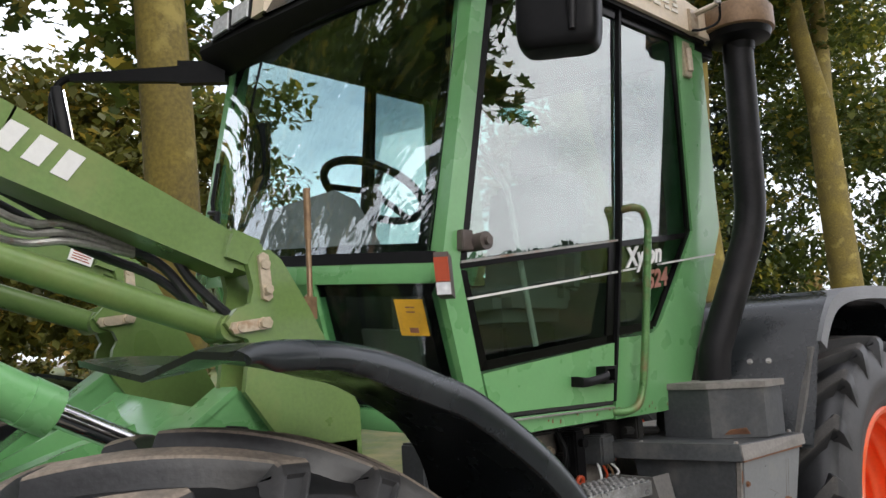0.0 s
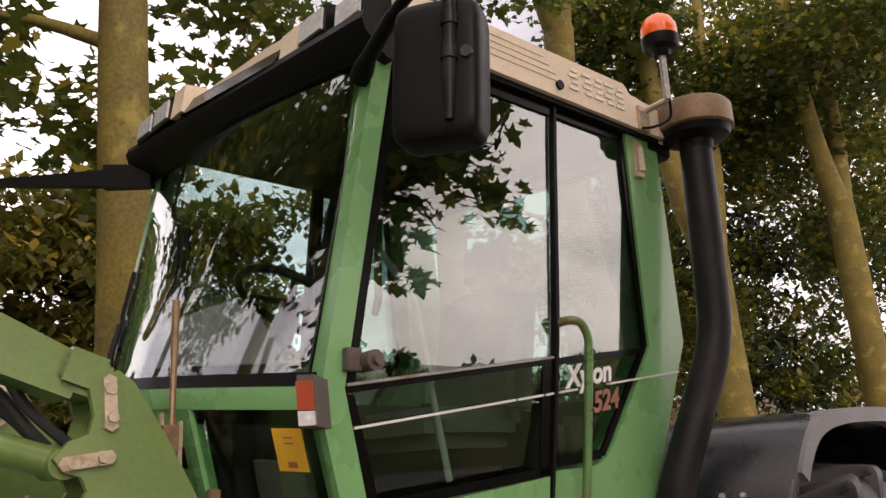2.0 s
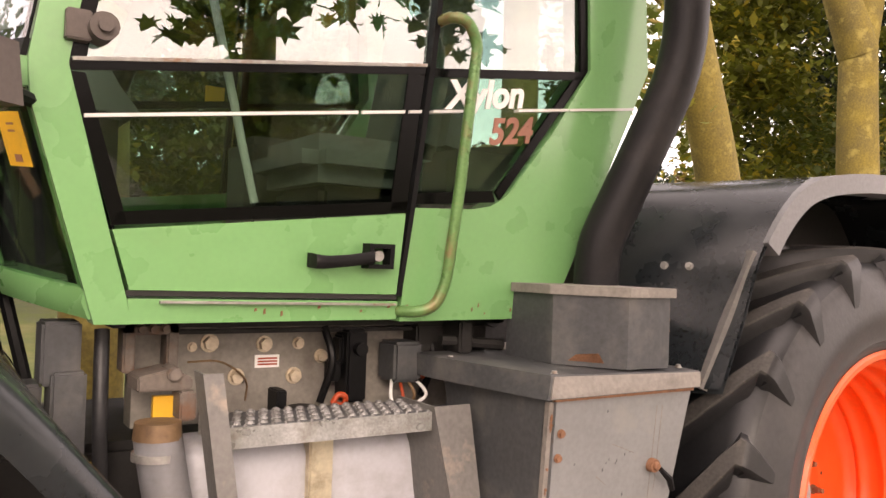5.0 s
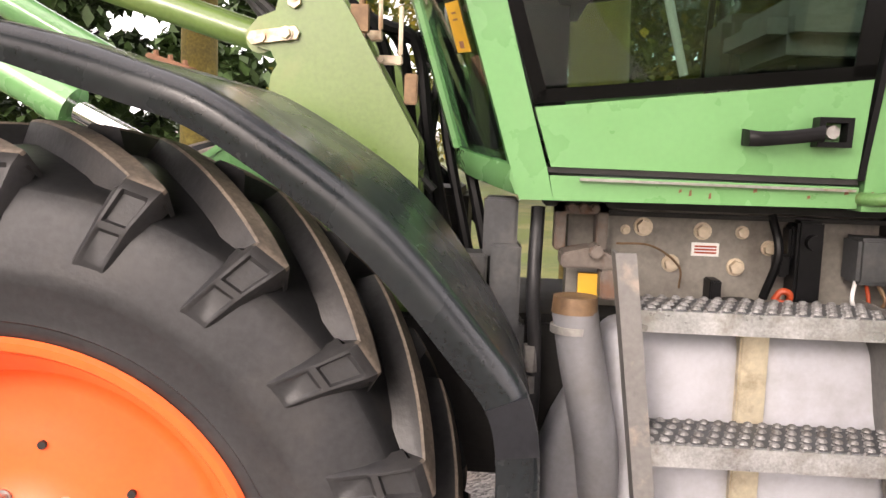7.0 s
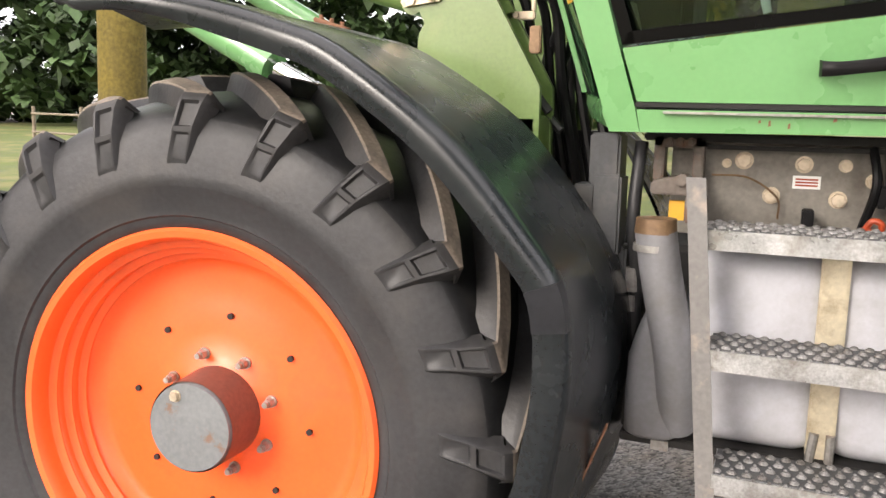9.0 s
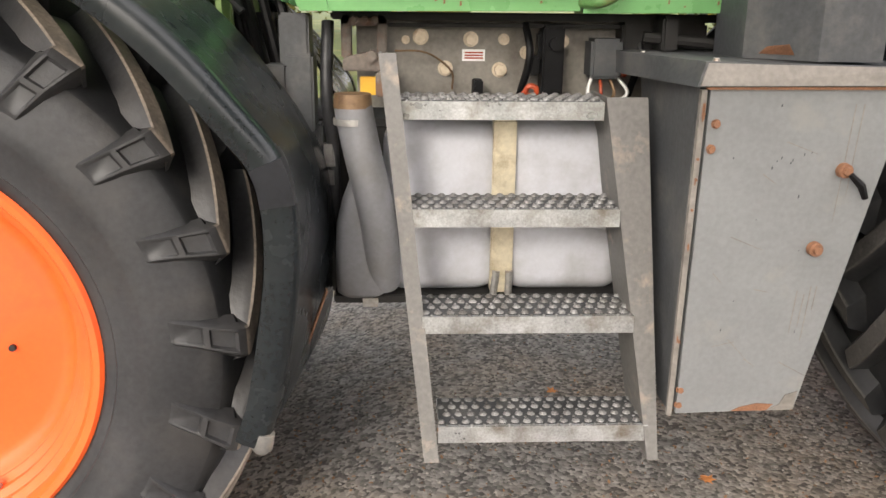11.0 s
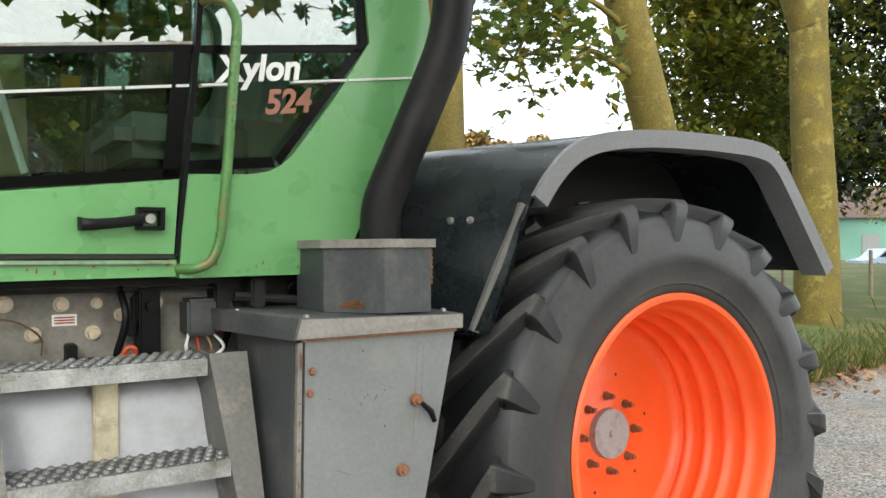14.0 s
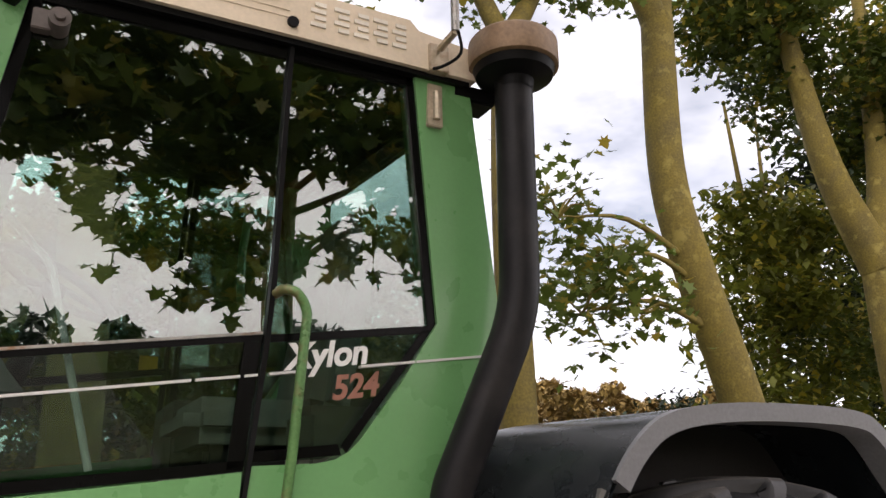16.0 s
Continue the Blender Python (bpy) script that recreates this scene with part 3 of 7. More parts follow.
part("lock", bm, STEEL, handle, "round steel key lock")
# rub rail under the door
bm = bmesh.new()
prism(bm, [(-0.10, 1.3465), (0.43, 1.3425), (0.43, 1.3475), (-0.10, 1.3515)], off(-0.010), off(0.004))
part("rub_rail", bm, STEEL, tractor, "worn steel edge under the door")
# flecks of rust on the sill
rng_f = random.Random(3)
for k in range(14):
    bm = bmesh.new()
    x, z, h = rng_f.uniform(-0.12, 0.80), rng_f.uniform(1.318, 1.338), rng_f.uniform(0.004, 0.014)
    w_ = rng_f.uniform(0.0015, 0.004)
    prism(bm, [(x - w_, z), (x + w_, z + 0.002), (x + w_ * 0.6, z + h), (x - w_ * 0.8, z + h * 0.8)], off(-0.0015 if x > 0.447 else 0.0025), off(0.006))
    part("rust_fleck", bm, RUST, tractor, "small rust fleck on the sill", smooth=0)
# white pinstripe in pieces
for x0, x1 in ((-0.255, 0.30), (0.31, 0.418), (0.43, 0.462), (0.492, 0.575), (0.74, 0.90), (0.905, 1.135)):
    bm = bmesh.new()
    prism(bm, [(x0, 1.690 + 0.137 * (x0 + 0.258)), (x1, 1.690 + 0.137 * (x1 + 0.258)), (x1, 1.6965 + 0.137 * (x1 + 0.258)), (x0, 1.6965 + 0.137 * (x0 + 0.258))], off(-0.004), off(0.003) if x0 < 0.45 or x0 > 0.9 else off(0.016))
    part("pinstripe", bm, DIAL, tractor, "thin white line along the side")


def side_frame(x, z, rot, lift):
    """A frame on the near side for lettering: x along the side, y up it."""
    return Matrix.Translation((x, side(z) - lift, z)) @ Matrix.Rotation(radians(90 + 4.86), 4, "X") @ Matrix.Rotation(radians(rot), 4, "Z")


writing("Xylon", 0.094, WHITE, tractor, side_frame(0.538, 1.812, 8, -0.012), label="white model lettering on the lower window")
writing("524", 0.088, BROWN, tractor, side_frame(0.667, 1.741, 8, -0.012), label="brown model number on the lower window")

# grab rail
bm = bmesh.new()
pts = [(0.494, side(2.0) + 0.006, 2.003), (0.502, side(2.0) - 0.040, 2.008), (0.535, side(2.0) - 0.056, 2.000), (0.564, side(1.95) - 0.06, 1.955), (0.548, side(1.6) - 0.055, 1.60), (0.535, side(1.4) - 0.05, 1.40), (0.515, side(1.35) - 0.045, 1.345), (0.475, side(1.33) - 0.03, 1.328), (0.445, side(1.33) + 0.01, 1.33)]
tube(bm, rounded(pts, 0.03), 0.0135, 12)
part("grab_rail", bm, RAIL, tractor, "bent grab rail, green paint worn to brown metal")


# hinges
def hinge(x, z):
    bm = bmesh.new()
    box(bm, (x - 0.032, side(z) - 0.022, z - 0.028), (x + 0.012, side(z) + 0.01, z + 0.028))
    cyl(bm, (x + 0.028, side(z) - 0.055, z - 0.004), (x + 0.028, side(z) + 0.01, z - 0.004), 0.026, 0.024, 16)
    cyl(bm, (x + 0.028, side(z) - 0.068, z - 0.004), (x + 0.028, side(z) - 0.055, z - 0.004), 0.013, 0.013, 10)
    part("hinge", bm, HOUSING, tractor, "rusty steel door hinge", bevel=0.003)


hinge(-0.265, 1.852)
hinge(-0.12, 2.605)

# front: windscreen frame, glass, lower front windows
n = 16


def bowed(x, v, w):
    """A place on the front, which bows forward in the middle, less towards the roof."""
    bow = 0.165 - 0.125 * min(max((w - 1.8) / 0.9, 0), 1)
    return cab(x - bow * math.sin(math.pi * min(max(v / CAB_W, 0), 1)), v, w)


def front_sheet(name, mat, rows_w, v0, v1, thick, parent, label="", smooth=60):
    """A sheet on the bowed front between v0 and v1, through the rows (x, w), with thickness inward."""
    bm = bmesh.new()
    sheets = []
    for t in (0.0, thick):
        vs = [[bm.verts.new(bowed(x + t, v0 + (v1 - v0) * i / n, w)) for i in range(n + 1)] for x, w in rows_w]
        sheets.append(vs[0] + [r[-1] for r in vs[1:]] + vs[-1][-2::-1] + [r[0] for r in vs[-2:0:-1]])
        for a, b in zip(vs, vs[1:]):
            for i in range(n):
                bm.faces.new((a[i], a[i + 1], b[i + 1], b[i]))
    for i in range(len(sheets[0])):
        j = (i + 1) % len(sheets[0])
        bm.faces.new((sheets[0][i], sheets[0][j], sheets[1][j], sheets[1][i]))
    return part(name, bm, mat, parent, label, smooth=smooth)


def front_x(w):
    """The rake of the front under and over the belt."""
    return -0.345 + 0.1475 * (w - 1.80) if w > 1.80 else -0.350 + 0.29 * (1.80 - w)


screen = front_sheet("windscreen", CLEAR, [(front_x(w), w) for w in (1.815, 2.03, 2.25, 2.47, 2.685)], 0.05, CAB_W - 0.05, 0.006, tractor, "large bowed windscreen")
screen.visible_shadow = False
# black border printed round the inside of the windscreen
for v0, v1, w0, w1 in ((0.05, 0.085, 1.815, 2.685), (CAB_W - 0.10, CAB_W - 0.05, 1.815, 2.685), (0.085, CAB_W - 0.10, 1.815, 1.845)):
    front_sheet("black_border", BAND, [(front_x(w) + 0.008, w) for w in (w0, (w0 + w1) / 2, w1)], v0, v1, 0.004, screen)
for v, turn in ((CAB_W - 0.19, 1), (0.17, -1)):
    bm = bmesh.new()
    ring = [bowed(front_x(2.66) + 0.009, v + turn * 0.09, 2.68), bowed(front_x(2.66) + 0.009, v + turn * 0.045, 2.62), bowed(front_x(2.5) + 0.009, v + turn * 0.075, 2.52), bowed(front_x(2.4) + 0.009, v + turn * 0.10, 2.40)]
    vs = [bm.verts.new(q) for q in ring]
    bmesh.ops.solidify(bm, geom=[bm.faces.new(vs)], thickness=0.003)
    part("border_corner", bm, BAND, screen, smooth=0)
front_sheet("front_rail", GREEN, [(-0.352, 1.735), (-0.354, 1.765), (-0.350, 1.79)], 0.03, CAB_W - 0.03, 0.06, tractor, "green rail under the windscreen")
front_sheet("windscreen_seal", BLACK, [(-0.352, 1.79), (-0.346, 1.822)], 0.03, CAB_W - 0.03, 0.02, tractor)
front_sheet("windscreen_top_seal", BLACK, [(-0.232, 2.645), (-0.216, 2.73)], 0.03, CAB_W - 0.03, 0.03, tractor)
front_sheet("front_lower_rail", GREEN, [(-0.218, 1.312), (-0.232, 1.345), (-0.228, 1.378)], 0.02, CAB_W - 0.02, 0.06, tractor, "green rail under the lower front windows")
LOW_ROWS = [(-0.232, 1.372), (-0.288, 1.555), (-0.344, 1.737)]
for v0, v1, p0, p1 in ((0.02, 0.432, 0.405, 0.436), (CAB_W - 0.432, CAB_W - 0.02, CAB_W - 0.436, CAB_W - 0.405)):
    pane = front_sheet("lower_front_window", DIM, LOW_ROWS, v0, v1, 0.006, tractor, "dark lower front window")
    pane.visible_shadow = False
    front_sheet("front_post", GREEN, [(x - 0.012, w) for x, w in LOW_ROWS], p0, p1, 0.04, tractor, "slim green window post")
    for a, b, w0, w1 in ((v0, v1, 1.700, 1.735), (v0 if v0 < 0.5 else v1 - 0.05, v0 + 0.05 if v0 < 0.5 else v1, 1.375, 1.700)):
        front_sheet("window_seal", BAND, [(-0.232 - 0.307 * (w - 1.372) + 0.007, w) for w in (w0, w1)], a, b, 0.004, pane)
panel = front_sheet("front_panel", GREEN, [(x - 0.004, w) for x, w in LOW_ROWS], 0.436, CAB_W - 0.436, 0.03, tractor, "green panel between the lower front windows")
for k in range(5):
    front_sheet("mark_bar", BLACK, [(-0.232 - 0.307 * (w - 1.372) - 0.0065, w) for w in (1.585, 1.640)], 0.465 + 0.045 * k, 0.495 + 0.045 * k, 0.002, panel, "dark plain bar of the maker mark", smooth=0)
sticker = front_sheet("sticker", YELLOW, [(-0.232 - 0.307 * (w - 1.372) - 0.002, w) for w in (1.592, 1.692)], 0.072, 0.155, 0.0015, tractor, "orange yellow sticker on the lower front window", smooth=0)
for w in (1.600, 1.655, 1.668):
    front_sheet("print", BROWN, [(-0.232 - 0.307 * (q - 1.372) - 0.003, q) for q in (w, w + (0.014 if w < 1.61 else 0.004))], 0.10, 0.125, 0.001, sticker, smooth=0)
bm = bmesh.new()
box(bm, (-0.56, 0.50, 0.90), (-0.34, 0.84, 1.30))
part("hydraulic_block", bm, DARK, tractor, "dark hydraulic unit before the cab", bevel=0.02)

# foot well behind the lower front window
bm = bmesh.new()
loft_a, loft_b = [[bm.verts.new(cab(x, v, w)) for x, w in ((-0.20, 1.36), (-0.26, 1.60), (-0.245, 1.605), (-0.185, 1.36))] for v in (0.20, 0.46)]
for k in range(4):
    bm.faces.new((loft_a[k], loft_a[(k + 1) % 4], loft_b[(k + 1) % 4], loft_b[k]))
bm.faces.new(loft_a[::-1])
bm.faces.new(loft_b)
part("kick_panel", bm, KICK, tractor, "beige kick panel in the foot well", bevel=0.004)
bm = bmesh.new()
tube(bm, [cab(-0.22, 0.14, 1.60), cab(-0.18, 0.15, 1.50), cab(-0.15, 0.16, 1.42)], 0.010, 8)
cab_box(bm, (-0.19, 0.11, 1.40), (-0.10, 0.20, 1.415))
part("pedal", bm, BLACK, tractor, "black foot pedal", bevel=0.003)
# yellow notice on the far glass
for x, w, a, b in ((0.385, 1.915, 0.035, 0.03),):
    bm = bmesh.new()
    cab_box(bm, (x - a, CAB_W - 0.026, w - b), (x + a, CAB_W - 0.023, w + b))
    part("notice", bm, YELLOW, tractor, "yellow notice stuck on the far glass", smooth=0)

# cab floor, rear wall posts, rear window, far door glass
bm = bmesh.new()
cab_box(bm, (-0.20, 0.10, 1.312), (0.95, CAB_W - 0.10, 1.335))
part("cab_floor", bm, DARK, tractor)
bm = bmesh.new()
prism(bm, [(-0.284, 1.80), (0.482, 1.90), (0.482, 2.70), (-0.158, 2.70)], far_off(0.012), far_off(0.017))
bm.transform(FAR_SIDE)
pane = part("far_door_glass", bm, PALE, tractor, "tinted glass of the far door", smooth=0)
pane.visible_shadow = False
bm = bmesh.new()
prism(bm, [(-0.28, 1.77), (0.465, 1.88), (0.444, 1.56), (-0.198, 1.496)], far_off(0.008), far_off(0.013))
bm.transform(FAR_SIDE)
pane = part("far_lower_glass", bm, PALE, tractor, "dark lower glass of the far door", smooth=0)
pane.visible_shadow = False
bm = bmesh.new()
prism(bm, door_poly, far_off(-0.002), far_off(0.05))
bm.transform(FAR_SIDE)
part("far_door_panel", bm, GREEN, tractor, bevel=0.006)
for quad in ([(-0.284, 1.77), (0.468, 1.875), (0.468, 1.90), (-0.284, 1.80)], [(0.43, 1.56), (0.45, 1.56), (0.49, 2.70), (0.47, 2.70)], [(0.475, 1.57), (0.50, 1.57), (0.52, 2.70), (0.495, 2.70)]):
    bm = bmesh.new()
    prism(bm, quad, far_off(0.002), far_off(0.03))
    bm.transform(FAR_SIDE)
    part("far_door_frame", bm, BLACK, tractor)
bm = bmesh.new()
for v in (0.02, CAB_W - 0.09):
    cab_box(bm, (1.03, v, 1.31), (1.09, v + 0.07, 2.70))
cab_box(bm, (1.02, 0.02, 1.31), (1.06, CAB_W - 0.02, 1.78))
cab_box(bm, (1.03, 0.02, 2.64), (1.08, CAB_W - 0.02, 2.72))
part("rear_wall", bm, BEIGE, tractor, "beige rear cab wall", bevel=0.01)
bm = bmesh.new()
cab_box(bm, (1.05, 0.09, 1.78), (1.055, CAB_W - 0.09, 2.64))
pane = part("rear_window", bm, PALE, tractor, "tinted rear window", smooth=0)
pane.visible_shadow = False

# roof
bm = bmesh.new()
ys = side(2.75)
lowr = [(-0.14, 2.715), (-0.18, 2.745), (-0.165, 2.83), (-0.03, 2.86), (0.84, 2.865), (0.87, 2.835), (1.06, 2.815), (1.085, 2.73), (1.06, 2.712), (0.86, 2.712)]
secs = [[bm.verts.new((x, ys - 0.035, z)) for x, z in lowr]]
for v, lift in ((0.10, 0.055), (0.30, 0.085), (CAB_W / 2, 0.10), (CAB_W - 0.30, 0.085), (CAB_W - 0.10, 0.055), (CAB_W + 0.035, 0.0)):
    secs.append([bm.verts.new(cab(x, v, z + (lift if z > 2.78 else 0))) for x, z in lowr])
for a, b in zip(secs, secs[1:]):
    for k in range(len(lowr)):
        bm.faces.new((a[k], b[k], b[(k + 1) % len(lowr)], a[(k + 1) % len(lowr)]))
bm.faces.new(secs[0])
bm.faces.new(secs[-1][::-1])
roof = part("roof", bm, CREAM, tractor, "cream plastic cab roof", smooth=45)
bm = bmesh.new()
for i in range(4):
    z = 2.765 + i * 0.022
    box(bm, (-0.10 + 0.03 * i, ys - 0.0375, z), (0.50 - 0.03 * i, ys - 0.030, z + 0.004))
part("roof_rib", bm, CREAM, roof)
for k, x in enumerate((0.53, 0.60, 0.66, 0.72, 0.78)):
    bm = bmesh.new()
    for j in range(4):
        box(bm, (x + (0.012 if (j + k) % 2 else 0), ys - 0.040, 2.758 + j * 0.022), (x + 0.045, ys - 0.033, 2.770 + j * 0.022))
    part("faded_mark", bm, FADED, roof, "faded grey mark on the roof side")
bm = bmesh.new()
cyl(bm, (0.479, ys - 0.045, 2.752), (0.479, ys - 0.02, 2.752), 0.016, seg=16)
part("roof_plug", bm, BLACK, roof)
bm = bmesh.new()
cab_box(bm, (-0.22, -0.02, 2.700), (1.05, CAB_W + 0.02, 2.718))
part("roof_lining", bm, BLACK, roof, "black roof underside")
# front lamp tray under the roof edge
bm = bmesh.new()
tray = [(-0.280, 2.690), (-0.292, 2.722), (-0.282, 2.748), (-0.15, 2.748), (-0.15, 2.70), (-0.19, 2.628), (-0.215, 2.634)]
ends = [[bm.verts.new((x + (-0.045 if far else 0) * (x < -0.16), y, z + (0.092 if far else 0))) for x, z in tray] for y, far in ((-0.19, False), (1.27, True))]
for k in range(len(tray)):
    bm.faces.new((ends[0][k], ends[0][(k + 1) % len(tray)], ends[1][(k + 1) % len(tray)], ends[1][k]))
bm.faces.new(ends[0][::-1])
bm.faces.new(ends[1])
part("lamp_bar", bm, BLACK, tractor, "black lamp tray over the windscreen", bevel=0.01)
bm = bmesh.new()
vs = [bm.verts.new(p) for p in ((-0.300, 0.24, 2.770), (-0.325, 0.82, 2.812), (-0.285, 0.82, 2.885), (-0.262, 0.24, 2.836), (-0.20, 0.24, 2.770), (-0.20, 0.82, 2.812))]
for q in ((0, 1, 2, 3), (3, 2, 5, 4), (0, 3, 4), (1, 5, 2), (0, 4, 5, 1)):
    bm.faces.new([vs[i] for i in q])
part("smoked_visor", bm, BAND, tractor, "glossy smoked visor between the lamps", smooth=0)


def work_light(y0, y1, x, z):
    bm = bmesh.new()
    prism(bm, [(x + 0.004, z), (x + 0.012, z + 0.092), (x + 0.10, z + 0.105), (x + 0.10, z)], y0, y1)
    lamp = part("work_light", bm, BLACK, tractor, "black square work light on the roof", bevel=0.012)
    bm = bmesh.new()
    prism(bm, [(x - 0.004, z + 0.014), (x + 0.003, z + 0.082), (x + 0.012, z + 0.082), (x + 0.006, z + 0.014)], y0 + 0.014, y1 - 0.014)
    part("lens", bm, LENS, lamp, "ribbed clear lens", bevel=0.003)


for y, x, z in ((-0.168, -0.272, 2.750), (-0.012, -0.288, 2.765), (0.89, -0.335, 2.822), (1.037, -0.335, 2.822)):
    work_light(y, y + 0.138, x, z)
for y0, y1, x, z in ((0.135, 0.235, -0.285, 2.760), (0.80, 0.885, -0.33, 2.822)):
    bm = bmesh.new()
    prism(bm, [(x, z), (x + 0.015, z + 0.105), (x + 0.15, z + 0.12), (x + 0.15, z)], y0, y1)
    part("lamp_cowl", bm, CREAM, tractor, "cream cowl beside the lamps", bevel=0.012)

# brackets and beacon
bm = bmesh.new()
box(bm, (0.915, side(2.6) - 0.012, 2.55), (0.965, side(2.6) + 0.01, 2.69))
box(bm, (0.90, side(2.7) - 0.05, 2.71), (0.965, side(2.7) + 0.01, 2.80))
tube(bm, [(0.94, side(2.6) - 0.018, 2.57), (0.94, side(2.6) - 0.018, 2.66)], 0.012, 8)
tube(bm, [(0.93, side(2.8) - 0.05, 2.78), (0.935, -0.30, 2.79), (0.935, -0.305, 2.83)], 0.012, 8)
part("beacon_bracket", bm, ZINC, tractor, "rusty cream bracket for the beacon", bevel=0.003)
bm = bmesh.new()
tube(bm, [(0.935, -0.305, 2.79), (0.935, -0.305, 2.965)], 0.013, 12)
beacon = part("beacon", bm, STEEL, tractor, "rotating warning beacon on a steel pole")
bm = bmesh.new()
lathe_pts = [(0.0, 0.0), (0.028, 0.002), (0.034, 0.02), (0.058, 0.03), (0.066, 0.05), (0.066, 0.07), (0.0, 0.071)]
lathe(bm, lathe_pts, 24)
bm.transform(Matrix.Translation((0.935, -0.305, 2.955)) @ Matrix.Rotation(radians(90), 4, "X"))
part("socket", bm, BLACK, beacon, "black beacon socket")
bm = bmesh.new()
lathe(bm, [(0.062, 0.0), (0.064, 0.02), (0.062, 0.045), (0.05, 0.07), (0.03, 0.085), (0.0, 0.09)], 24)
bm.transform(Matrix.Translation((0.935, -0.305, 3.026)) @ Matrix.Rotation(radians(90), 4, "X"))
part("dome", bm, AMBER, beacon, "orange beacon dome")
bm = bmesh.new()
tube(bm, curve_points([(0.94, -0.31, 2.80), (0.96, -0.29, 2.735), (0.93, -0.24, 2.71), (0.90, side(2.7) - 0.02, 2.72)]), 0.005, 8)
part("cable", bm, BLACK, beacon)

# exhaust with round cap
bm = bmesh.new()
tube(bm, rounded([(0.985, -0.12, 1.40), (0.985, -0.125, 1.50), (1.155, -0.245, 1.985), (1.157, -0.262, 2.70)], 0.12, 8), 0.058, 24)
exhaust = part("exhaust_pipe", bm, PIPE, tractor, "tall matt black exhaust pipe bent at the waist")
bm = bmesh.new()
lathe(bm, [(0.055, 0.0), (0.060, 0.03), (0.085, 0.035), (0.118, 0.045), (0.128, 0.075), (0.0, 0.076)], 36)
bm.transform(Matrix.Translation((1.157, -0.268, 2.665)) @ Matrix.Rotation(radians(90), 4, "X"))
part("cap_base", bm, BLACK, exhaust, "black lower half of the intake cap")
bm = bmesh.new()
lathe(bm, [(0.0, 0.0), (0.130, 0.0), (0.138, 0.006), (0.138, 0.085), (0.128, 0.098), (0.0, 0.115)], 36)
bm.transform(Matrix.Translation((1.157, -0.268, 2.735)) @ Matrix.Rotation(radians(90), 4, "X"))
part("cap", bm, COPPER, exhaust, "browned metal intake cap")
bm = bmesh.new()
box(bm, (1.00, side(2.7), 2.665), (1.16, -0.05, 2.72))
part("pipe_clamp", bm, BLACK, exhaust, bevel=0.01)


